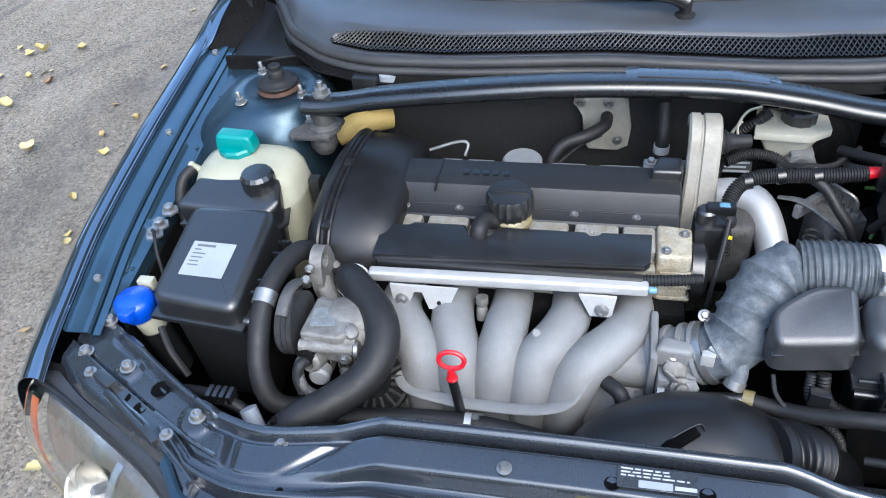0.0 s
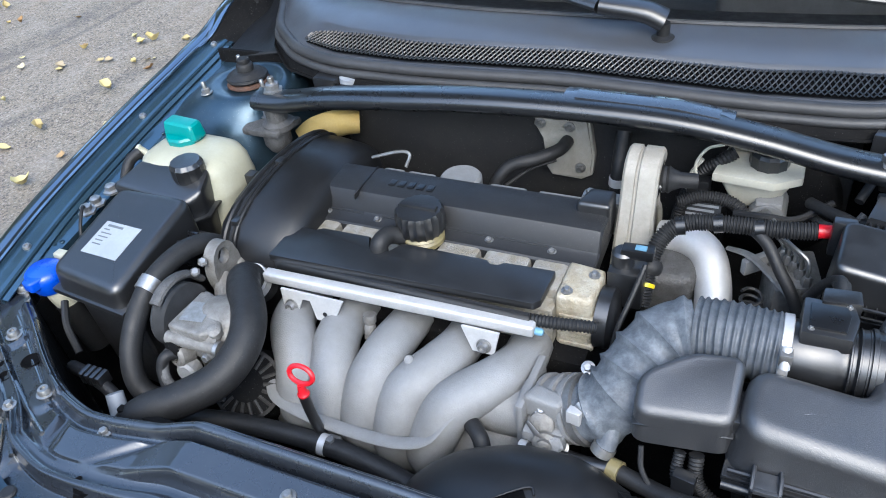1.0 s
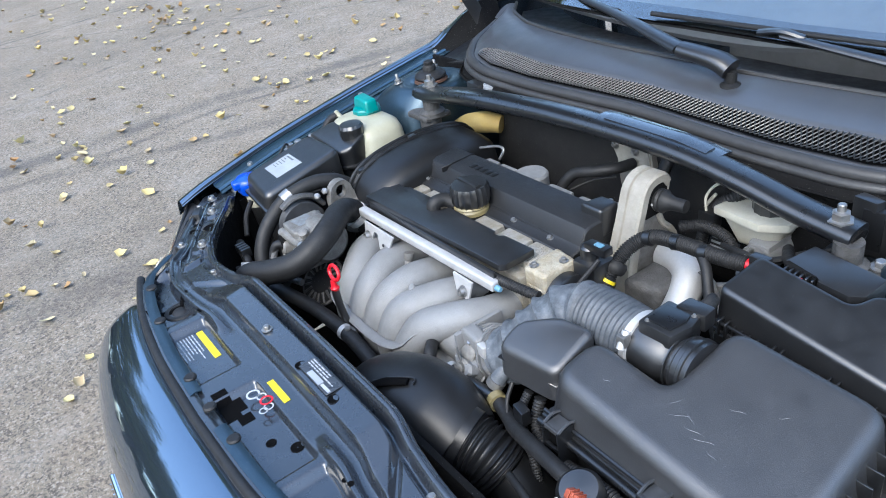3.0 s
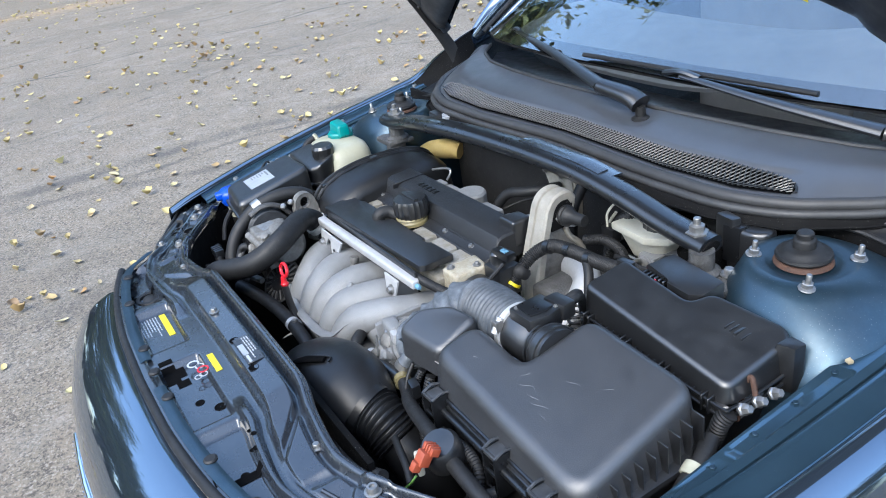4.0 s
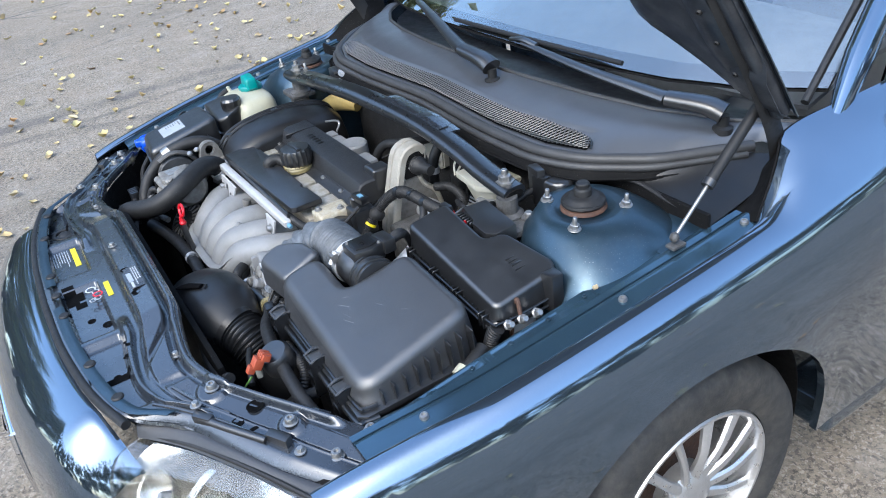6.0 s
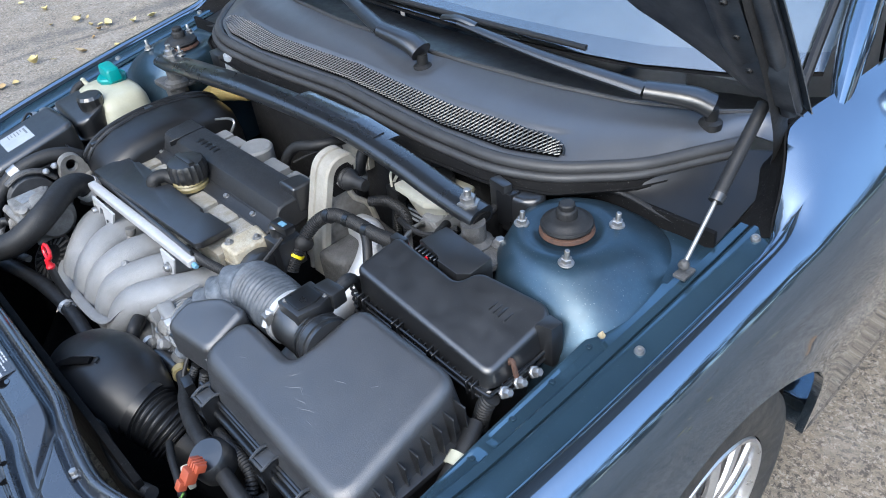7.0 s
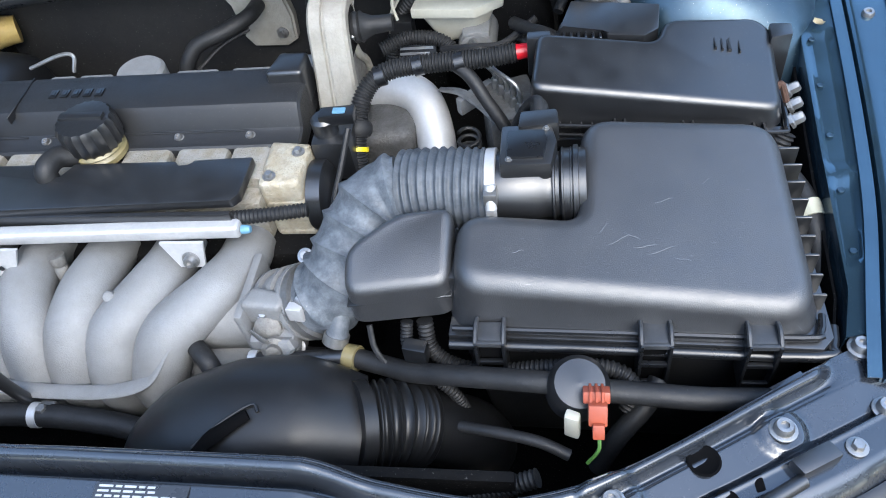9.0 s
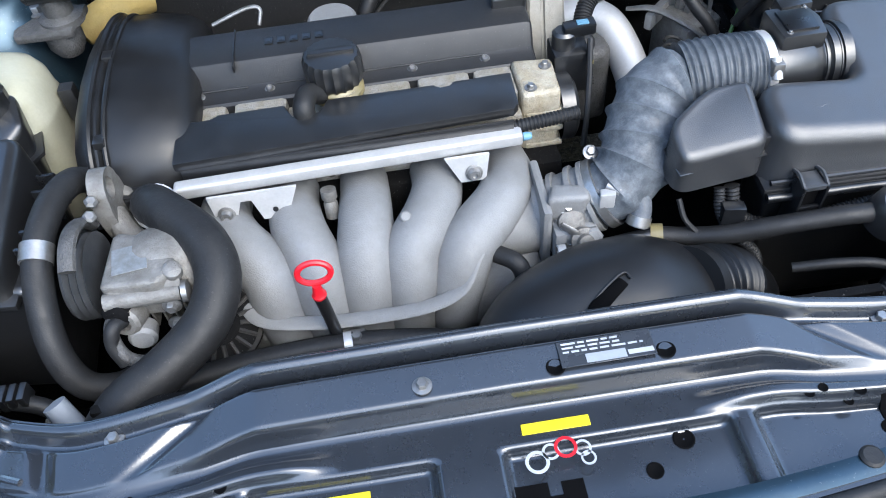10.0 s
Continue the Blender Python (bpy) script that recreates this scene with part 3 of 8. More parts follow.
def wing_skin(side):
    ys = [-0.655 + 0.0135 * i for i in range(121)]
    curve = [(p.x, p.y) for p in smooth_path([(dx, dz, 0) for dx, dz in BULGE], 3)]
    turn = 12
    bm = bmesh.new()
    rows = []
    for y in ys:
        ex, ez = table(y, EDGE_X), table(y, EDGE_Z)
        foot = 0.265
        d = ARCH[2] ** 2 - (y - ARCH[0]) ** 2
        if d > 0:
            foot = max(foot, ARCH[1] + math.sqrt(d))
        # the lamp is let into the front end
        foot = max(foot, 0.60 * hump(y, -1.0, -0.56, 0.03))
        ix, iz = (table(y, IN_X), table(y, IN_Z)) if y > 0.12 else (ex, ez)
        row = []
        for k in range(4):
            f = k / 4
            row.append([min(ix, ex - 0.001) * (1 - f) + (ex - 0.0006) * f, iz * (1 - f) + ez * f - 0.004 + 0.003 * min(1, f * 4) * (y > 0.14)])
        prof = [(dz * (1.0 + (ez - 0.79) * 0.6), dx) for dx, dz in curve]
        falling = sorted(prof[turn:], key=lambda p: p[0])
        last = prof[-1][0]
        for i, (dz, dx) in enumerate(prof):
            z = ez + dz
            if i > turn:
                z = ez + prof[turn][0] + (dz - prof[turn][0]) * (foot - ez - prof[turn][0]) / (last - prof[turn][0])
                dx = table(z - ez, falling)
            near = max(0.0, 1 - abs(math.hypot(y - ARCH[0], z - ARCH[1]) - ARCH[2]) / 0.05) if d > -0.03 else 0
            row.append([ex + dx + 0.004 * near, z])
        # towards the pillar the top becomes one slope from the raised edge to the shoulder
        w = hump(y, 0.27, 9.0, 0.17)
        if w > 0:
            (x0, z0), (x1, z1) = row[0], row[4 + turn]
            for p in row[1:4 + turn]:
                f = (p[0] - x0) / (x1 - x0)
                p[1] = p[1] * (1 - w) + (z0 + (z1 - z0) * f + 0.012 * math.sin(math.pi * f)) * w
        pts = [Vector((side * x, y, z)) for x, z in row]
        pts.append(pts[-1] + Vector((-side * 0.016, 0, 0.002)))
        rows.append([bm.verts.new(p) for p in pts])
    fs = [bm.faces.new((a[j], b[j], b[j + 1], a[j + 1])) for a, b in zip(rows, rows[1:]) for j in range(len(a) - 1)]
    bmesh.ops.recalc_face_normals(bm, faces=fs)
    bmesh.ops.solidify(bm, geom=fs, thickness=0.0012)
    return bm


def wing_flange(side):
    """The bolted flange beside the bonnet gap, and the groove inside it."""
    prof = [(-0.002, -0.006), (-0.004, -0.012), (-0.012, -0.012), (-0.044, -0.010), (-0.047, -0.012), (-0.0485, -0.027), (-0.0535, -0.027), (-0.055, -0.014), (-0.066, -0.014)]

    def fn(u, v):
        y = -0.565 + u * 0.755
        i = v * (len(prof) - 1)
        j = min(int(i), len(prof) - 2)
        dx = prof[j][0] + (prof[j + 1][0] - prof[j][0]) * (i - j)
        dz = prof[j][1] + (prof[j + 1][1] - prof[j][1]) * (i - j)
        ez = table(y, EDGE_Z) if y < 0.166 else 0.822 + (y - 0.166) * 0.12
        return (side * (table(y, EDGE_X) + dx), y, ez + dz)
    return sheet(fn, 50, 32, 0.002)


RAIL_IN = [(-0.62, 0.700), (-0.54, 0.728), (-0.47, 0.744), (-0.30, 0.748), (-0.12, 0.755), (0.05, 0.775), (0.30, 0.80)]


def inner_rail(side):
    prof_n = 12

    def fn(u, v):
        y = -0.52 + u * 0.70
        ez = table(y, EDGE_Z) if y < 0.166 else 0.822 + (y - 0.166) * 0.12
        x_out = table(y, EDGE_X) - 0.064
        x_in = table(y, RAIL_IN)
        if v < 0.75:
            w = v / 0.75
            x = x_out + (x_in - x_out) * w
            z = ez - 0.016 - 0.006 * w
            if -0.44 < y < -0.345 or -0.315 < y < -0.12:
                z -= 0.004 * hump(w, 0.2, 0.8, 0.1)
        else:
            w = (v - 0.75) / 0.25
            x = x_in - 0.006 * w
            z = ez - 0.022 - 0.10 * w
        return (side * x, y, z)
    return sheet(fn, 92, prof_n, 0.002)


def flip(bm):
    for v in bm.verts:
        v.co.x = -v.co.x
    return bm


for _s in (1, -1):
    _wing = part("fender", wing_skin(_s), PAINT, car, "glossy dark blue front fender mirroring the sky", 50)
    part("flange", wing_flange(_s), BAY_LIT, _wing)
    for _y in (-0.462, -0.101, 0.166):
        bolt(_wing, (_s * (table(_y, EDGE_X) - 0.028), _y, table(_y, EDGE_Z) - 0.012), (0, -0.14, 1), 0.8, kind=BOLT_ROUND)
    if _s > 0:
        for _i in range(5):
            _y = -0.285 + 0.011 * _i
            part("stamp_bar", box(table(_y, EDGE_X) - 0.036, table(_y, EDGE_X) - 0.029, _y, _y + 0.006, table(_y, EDGE_Z) - 0.014, table(_y, EDGE_Z) - 0.0088, 0.0006), ZINC, _wing)
    _rail = part("inner_wing_rail", inner_rail(_s), BAY_LIT, car, "dusty blue inner wing rail with spot welds", 45)
    for _i in range(9):
        _y = -0.50 + 0.075 * _i
        part("spot_weld", lathe([(0.004, 0), (0.0035, 0.0008), (0.001, 0.0003)], 10, (_s * (table(_y, RAIL_IN) + 0.012), _y, table(_y, EDGE_Z) - 0.0215)), BAY, _rail)

    # strut tower, its mount and studs
    _rings = []
    for _rx, _ry, _z, _cx, _cy in ((0.036, 0.036, 0.8235, 0.626, 0.0), (0.050, 0.050, 0.824, 0.626, 0.0), (0.054, 0.054, 0.8285, 0.626, 0.0), (0.060, 0.060, 0.8275, 0.626, 0.0), (0.066, 0.066, 0.830, 0.6265, 0.0), (0.074, 0.074, 0.830, 0.627, 0.0), (0.088, 0.088, 0.827, 0.630, 0.0), (0.100, 0.104, 0.817, 0.637, 0.003),
                                   (0.113, 0.122, 0.800, 0.648, 0.006), (0.126, 0.140, 0.775, 0.662, 0.008), (0.136, 0.158, 0.740, 0.672, 0.008),
                                   (0.146, 0.180, 0.680, 0.678, 0.008), (0.155, 0.21, 0.560, 0.680, 0.008)):
        _ring = []
        for _q in range(48):
            _a = 2 * math.pi * _q / 48
            _e = (0.60 if _z < 0.76 else 0.74) if _z < 0.81 else 1.0
            _c, _d = math.cos(_a), math.sin(_a)
            _px, _py = math.copysign(abs(_c) ** _e, _c) * _rx, math.copysign(abs(_d) ** _e, _d) * _ry
            _ring.append((_s * (_cx + _px), _cy + _py, _z))
        _rings.append(_ring)
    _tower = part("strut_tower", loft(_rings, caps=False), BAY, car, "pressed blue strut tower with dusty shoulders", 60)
    _mount = part("strut_mount", lathe([(0.036, 0.834), (0.0395, 0.836), (0.041, 0.839), (0.0395, 0.843), (0.034, 0.845), (0.031, 0.849), (0.023, 0.852), (0.0, 0.853)], 36, (_s * 0.626, 0, 0), caps=False), RUBBER, _tower, "black rubber strut mount")
    part("rust_ring", lathe([(0.038, 0.826), (0.0430, 0.827), (0.0420, 0.830), (0.040, 0.833), (0.036, 0.834)], 36, (_s * 0.626, 0, 0), caps=False), RUST, _tower, "rusty steel seat ring")
    _bm = lathe([(0.0165, 0.850), (0.0165, 0.863), (0.0145, 0.866), (0.012, 0.867)], 20, (_s * 0.626, 0, 0))
    lathe([(0.0125, 0.866), (0.0125, 0.874), (0.0105, 0.876)], 20, (_s * 0.626, 0, 0), bm=_bm)
    part("top_nut", _bm, RUBBER, _tower)
    for _dx, _dy in ((0.052, -0.066), (0.054, 0.052), (-0.062, -0.034)):
        _bm = lathe([(0.0118, 0.0), (0.0118, 0.0025), (0.0085, 0.0035), (0.0085, 0.010), (0.0072, 0.011)], 6)
        lathe([(0.0118, 0.0), (0.0122, 0.001), (0.0116, 0.002)], 20, bm=_bm)
        lathe([(0.0042, 0.010), (0.0042, 0.0235), (0.0034, 0.0245)], 12, bm=_bm)
        bmesh.ops.transform(_bm, matrix=facing((_s * (0.626 + _dx), _dy, 0.829), (_s * 0.12, 0, 1)), verts=_bm.verts)
        part("stud", _bm, ZINC, _tower)

for _s in (1, -1):
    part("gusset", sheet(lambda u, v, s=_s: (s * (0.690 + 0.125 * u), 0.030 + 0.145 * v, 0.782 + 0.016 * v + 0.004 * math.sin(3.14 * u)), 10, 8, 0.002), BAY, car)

# leaf lying on the rail
LEAF_M, _nt, _b = nodes_of("dry_leaf")
_inf = _nt.nodes.new("ShaderNodeObjectInfo")
_rp = _nt.nodes.new("ShaderNodeValToRGB")
_rp.color_ramp.elements[0].color, _rp.color_ramp.elements[1].color = (0.31, 0.24, 0.095, 1), (0.31, 0.28, 0.18, 1)
_e = _rp.color_ramp.elements.new(0.45)
_e.color = (0.33, 0.28, 0.13, 1)
_e = _rp.color_ramp.elements.new(0.68)
_e.color = (0.235, 0.125, 0.045, 1)
_e = _rp.color_ramp.elements.new(0.80)
_e.color = (0.20, 0.13, 0.075, 1)
_nt.links.new(_inf.outputs["Random"], _rp.inputs["Fac"])
_nt.links.new(blend(_nt, times(_nt, noisy(_nt, coords(_nt), 120, 4), 0.35), _rp.outputs["Color"], (0.22, 0.14, 0.05)), _b.inputs["Base Color"])
_b.inputs["Roughness"].default_value = 0.65
LEAF_S, _nt, _b = nodes_of("dry_leaves")
_geo = _nt.nodes.new("ShaderNodeNewGeometry")
_rp = _nt.nodes.new("ShaderNodeValToRGB")
_rp.color_ramp.elements[0].color, _rp.color_ramp.elements[1].color = (0.44, 0.34, 0.13, 1), (0.42, 0.37, 0.22, 1)
_e = _rp.color_ramp.elements.new(0.5)
_e.color = (0.40, 0.35, 0.165, 1)
_e = _rp.color_ramp.elements.new(0.72)
_e.color = (0.24, 0.144, 0.056, 1)
_nt.links.new(_geo.outputs["Random Per Island"], _rp.inputs["Fac"])
_nt.links.new(_rp.outputs["Color"], _b.inputs["Base Color"])
_b.inputs["Roughness"].default_value = 0.65


def leaf_mesh(bm, m, curl, r):
    """A dry leaf: a jagged oval, folded along the midrib, twisted and curled."""
    prof = [(0.0, 0.03), (0.16, 0.30), (0.40, 0.46), (0.66, 0.36), (0.86, 0.17), (1.0, 0.02)]
    twist, lean = r.uniform(-0.5, 0.5), r.uniform(-0.25, 0.25)
    rows = []
    for t, w in prof:
        lift = abs(curl) * (t - 0.5) ** 2 * 2.0
        wl, wr = w * r.uniform(0.6, 1.2), w * r.uniform(0.6, 1.2)
        row = []
        for k in (-1, -0.5, 0, 0.5, 1):
            side = k * (wl if k < 0 else wr)
            row.append(bm.verts.new(m @ Vector((t - 0.5 + r.uniform(-0.05, 0.05) * abs(k), side + lean * t, lift + abs(side) * abs(curl) + side * twist * (t - 0.5) * 2 + 0.06 + r.uniform(0, 0.05) * abs(k)))))
        rows.append(row)
    for a, b in zip(rows, rows[1:]):
        for j in range(4):
            bm.faces.new((a[j], a[j + 1], b[j + 1], b[j]))


LEAVES = []
_lr = random.Random(21)
for _c in (0.25, 0.7, 0.45, 1.1, 0.9, 0.35, 0.6, 1.3):
    _bm = bmesh.new()
    leaf_mesh(_bm, Matrix.Identity(4), _c, _lr)
    LEAVES.append(finish(_bm, "leaf", LEAF_M, 60))


def leaf(at, size, turn, tip=(0, 0)):
    ob = new("leaf", random.choice(LEAVES))
    ob.matrix_basis = Matrix.LocRotScale(Vector(at), Euler((tip[0], tip[1], turn)), Vector((size,) * 3))
    return ob


tagged(leaf((0.776, -0.108, 0.772), 0.016, 1.9), "tiny dry leaf on the blue inner wing rail", "leaf")

# radiator support: ridge behind, bolted trough, sunk middle and lamp shelves
FRONT = eased([(0.0, -0.892), (0.15, -0.889), (0.30, -0.876), (0.42, -0.854), (0.475, -0.832), (0.50, -0.803), (0.545, -0.762), (0.62, -0.724), (0.72, -0.672), (0.79, -0.624)], 60)
REAR = eased([(0.0, -0.676), (0.235, -0.678), (0.30, -0.690), (0.40, -0.700), (0.46, -0.688), (0.70, -0.552), (0.79, -0.500)], 60)
TOP = [(0.0, 0.757), (0.235, 0.757), (0.30, 0.742), (0.42, 0.733), (0.55, 0.728), (0.72, 0.717), (0.79, 0.708)]


STRIP = 0.086


def panel_point(u, v):
    """The first half of v runs over a strip of fixed width beside the bay, the rest on to the front edge."""
    x = -0.79 + 1.58 * u
    a = abs(x)
    y0, y1, top = table(a, REAR), table(a, FRONT), table(a, TOP)
    strip = min(STRIP, (y0 - y1) * 0.62)
    if v < 0.5:
        k, w = v * 2, 0.0
        y = y0 - strip * k
    else:
        w = v * 2 - 1
        k = 1.0
        y = y0 - strip - (y0 - y1 - strip) * w
    d = STRIP * k
    side = hump(a, 0.50, 0.90, 0.05)
    low = 0.716 * (1 - side) + (top - 0.012) * side
    shelf = (top - 0.007) * (1 - side) + low * side
    dip = min(top - 0.016, low + 0.010) if a < 0.45 else top - 0.015
    # rolled edge, round ridge, groove, bolted shelf, drop to the floor
    z = table(d, ((0.0, top - 0.020), (0.0015, top - 0.009), (0.004, top - 0.0055), (0.0055, top - 0.0062), (0.0075, top - 0.0015), (0.010, top), (0.014, top - 0.0006), (0.0175, top - 0.004), (0.0205, top - 0.010),
                  (0.0235, dip + 0.001), (0.0265, dip), (0.029, dip + 0.002), (0.0315, shelf - 0.0015), (0.034, shelf), (0.069, shelf - 0.005), (0.0725, shelf - 0.009), (0.078, low + 0.002), (0.083, low)))
    if d < 0.032:
        z = low + (z - low) * hump(a, -1.0, 0.692, 0.022)
    # slanting groove that parts the shelf into two tongues, and the groove at its outer end
    floor = dip + 0.001
    if 0.024 < d < 0.083:
        g = abs((a - 0.282) - (d - 0.026) * 1.62) / 1.9
        z = z + (min(z, floor) - z) * max(0.0, 1 - max(0.0, g - 0.0020) / 0.0080)
        g = abs(a - 0.440 + (d - 0.03) * 0.15)
        z = z + (min(z, floor) - z) * max(0.0, 1 - max(0.0, g - 0.004) / 0.009)
    if w > 0:
        # curved bead, sunk pockets and the raised front ledge
        mid = hump(a, 0.0, 0.52, 0.04)
        z += 0.010 * hump(w, 0.10, 0.16, 0.07) * mid * (1 - hump(a, 0.0, 0.16, 0.06))
        pit = hump(x, -0.245, -0.085, 0.010) + hump(x, -0.010, 0.190, 0.010) + hump(x, -0.465, -0.285, 0.010) + hump(x, 0.225, 0.45, 0.010)
        z -= 0.013 * pit * hump(w, 0.28, 0.78, 0.05) * mid
        z += 0.006 * hump(w, 0.92, 1.1, 0.04) * mid
        z -= side * 0.022 * max(0.0, (w - 0.45) / 0.55) ** 1.6
    # raised pads round the outer bolts
    for bx, by, br in ((0.504, -0.699, 0.030), (0.656, -0.623, 0.024)):
        z += 0.005 * hump(math.hypot(a - bx, y - by), -1, br - 0.006, 0.006)
    return (x, y, z)


_slam = part("radiator_support", sheet(panel_point, 420, 124, 0.0015), SLAM, car, "pressed dark blue radiator support panel with bolts and labels", 75)


def panel_z(x, y):
    a = abs(x)
    y0, y1 = table(a, REAR), table(a, FRONT)
    strip = min(STRIP, (y0 - y1) * 0.62)
    d = y0 - y
    return panel_point((x + 0.79) / 1.58, d / strip / 2 if d < strip else 0.5 + 0.5 * (d - strip) / (y0 - y1 - strip))[2]


def panel_top(x0, x1, y0, y1):
    return max(panel_z(x0 + (x1 - x0) * i / 6, y0 + (y1 - y0) * j / 4) for i in range(7) for j in range(5))


for _x, _y, _k in ((0.373, -0.724, 0), (-0.373, -0.724, 0), (-0.080, -0.734, 0), (0.504, -0.699, 1), (-0.504, -0.699, 1), (0.656, -0.623, 1), (-0.656, -0.623, 1),
                   (0.752, -0.592, 1), (-0.752, -0.592, 1), (0.744, -0.530, 1), (-0.744, -0.530, 1), (0.532, -0.734, 0), (-0.532, -0.734, 0), (0.716, -0.634, 0), (-0.716, -0.634, 0)):
    bolt(_slam, (_x, _y, panel_z(_x, _y) + 0.001), size=0.95 if _k else 0.8, kind=BOLT_ROUND if _k else BOLT)
# holes are black discs laid on the panel for the shade inside
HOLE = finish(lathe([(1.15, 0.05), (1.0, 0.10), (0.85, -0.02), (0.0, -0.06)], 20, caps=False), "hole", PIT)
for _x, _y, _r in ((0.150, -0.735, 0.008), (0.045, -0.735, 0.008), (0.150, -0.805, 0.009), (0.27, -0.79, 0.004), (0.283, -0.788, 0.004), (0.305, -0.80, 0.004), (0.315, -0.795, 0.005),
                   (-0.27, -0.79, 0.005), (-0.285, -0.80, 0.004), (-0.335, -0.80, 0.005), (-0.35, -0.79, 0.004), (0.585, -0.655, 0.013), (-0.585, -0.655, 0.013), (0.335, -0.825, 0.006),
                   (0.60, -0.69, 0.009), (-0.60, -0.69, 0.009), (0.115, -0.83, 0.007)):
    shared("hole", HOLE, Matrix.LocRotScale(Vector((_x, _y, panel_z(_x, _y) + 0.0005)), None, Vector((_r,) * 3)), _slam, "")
# slots are black sheets on the panel in place of shaded openings
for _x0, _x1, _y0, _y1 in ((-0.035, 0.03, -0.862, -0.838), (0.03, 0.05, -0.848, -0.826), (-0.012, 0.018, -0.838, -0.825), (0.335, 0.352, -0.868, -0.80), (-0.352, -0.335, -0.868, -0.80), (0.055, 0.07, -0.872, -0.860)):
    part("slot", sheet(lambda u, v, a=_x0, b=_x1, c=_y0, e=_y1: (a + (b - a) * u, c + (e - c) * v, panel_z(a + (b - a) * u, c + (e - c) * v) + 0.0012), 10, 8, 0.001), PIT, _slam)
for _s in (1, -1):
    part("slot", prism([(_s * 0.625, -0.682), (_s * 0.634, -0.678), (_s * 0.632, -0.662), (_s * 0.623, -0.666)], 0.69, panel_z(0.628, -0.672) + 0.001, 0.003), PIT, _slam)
    part("lamp_bracket", prism([(_s * 0.664, -0.668), (_s * 0.700, -0.648), (_s * 0.690, -0.634), (_s * 0.654, -0.654)], 0.690, 0.722, 0.004), PLASTIC, _slam, "black lamp bracket")
    part("lamp_rod", tube([(_s * 0.552, -0.738, 0.717), (_s * 0.60, -0.710, 0.715), (_s * 0.665, -0.668, 0.711)], 0.0065, 10, 3), PLASTIC, _slam)
    part("lamp_bracket", prism([(_s * 0.548, -0.748), (_s * 0.578, -0.728), (_s * 0.570, -0.716), (_s * 0.540, -0.736)], 0.690, 0.724, 0.003), PLASTIC, _slam, "black lamp bracket")
    part("faint_stamp", prism([(_s * 0.655, -0.588), (_s * 0.685, -0.570), (_s * 0.681, -0.564), (_s * 0.651, -0.582)], 0.69, panel_z(0.668, -0.576) + 0.0012, 0.0005), SLAM, _slam)
for _s in (1, -1):
    for _run in (((0.455, -0.752), (0.508, -0.728), (0.575, -0.694)), ((0.598, -0.701), (0.658, -0.676)), ((0.470, -0.790), (0.510, -0.760), (0.580, -0.712), (0.640, -0.680))):
        part("pressed_bead", tube([(_s * x, y, panel_z(x, y) + 0.0002) for x, y in _run], 0.0036, 8, 5), SLAM, _slam)
# round hole with a rubber plug
part("grommet", lathe([(0.030, 0.0), (0.028, 0.003), (0.020, 0.003), (0.018, -0.002), (0.010, 0.004), (0.0, 0.004)], 28, (-0.33, -0.815, panel_z(-0.33, -0.815)), caps=False), RUBBER, _slam)

# front ledge strip with round buffers
part("ledge_strip", sheet(lambda u, v: ((0.05 + 0.47 * u), table(0.05 + 0.47 * u, FRONT) + 0.004 + 0.020 * v, 0.7235 + 0.002 * math.sin(v * math.pi)), 40, 4, 0.002), BAY, _slam, "blue painted ledge strip")
part("ledge_strip", sheet(lambda u, v: (-(0.05 + 0.47 * u), table(0.05 + 0.47 * u, FRONT) + 0.004 + 0.020 * v, 0.7235 + 0.002 * math.sin(v * math.pi)), 40, 4, 0.002), BAY, _slam)
for _x in (0.092, 0.293, 0.42, -0.092, -0.293, -0.42, 0.0):
    part("buffer", lathe([(0.0105, 0.0), (0.0105, 0.0025), (0.008, 0.0045), (0.0, 0.0045)], 20, (_x, table(abs(_x), FRONT) + 0.019, 0.7240), caps=False), RUBBER, _slam)


def text_bars(parent, x0, x1, y, z, rows, mat, step=0.006, high=0.0022, seed=3):
    """Rows of unreadable print as plain bars."""
    rng = random.Random(seed)
    bm = bmesh.new()
    for r in range(rows):
        x = x0
        end = x0 + (x1 - x0) * rng.uniform(0.6, 1.0)
        while x < end:
            w = rng.uniform(0.005, 0.014)
            box(x, min(x + w, end), y - r * step - high, y - r * step, z, z + 0.0004, 0, bm=bm)
            x += w + 0.0025
    part("print", bm, mat, parent)


# labels on the panel
def flat_label(x0, x1, y0, y1, z, mat, parent, label, turn=0.0):
    bm = box(x0, x1, y0, y1, z, z + 0.0012, 0.0004, 1)
    if turn:
        c = Vector(((x0 + x1) / 2, (y0 + y1) / 2, 0))
        bmesh.ops.rotate(bm, cent=c, matrix=Matrix.Rotation(radians(turn), 3, "Z"), verts=bm.verts)
    return part("sticker", bm, mat, parent, label)


_z = panel_top(-0.236, -0.140, -0.818, -0.806)
flat_label(-0.236, -0.140, -0.818, -0.806, _z, LABEL_Y, _slam, "yellow warning stripe")
text_bars(_slam, -0.238, -0.145, -0.824, panel_top(-0.236, -0.145, -0.852, -0.824), 7, PALE_INK, 0.0055, 0.002)
flat_label(0.004, 0.068, -0.783, -0.772, panel_top(0.004, 0.068, -0.783, -0.772), LABEL_Y, _slam, "yellow warning stripe")
_bm = bmesh.new()
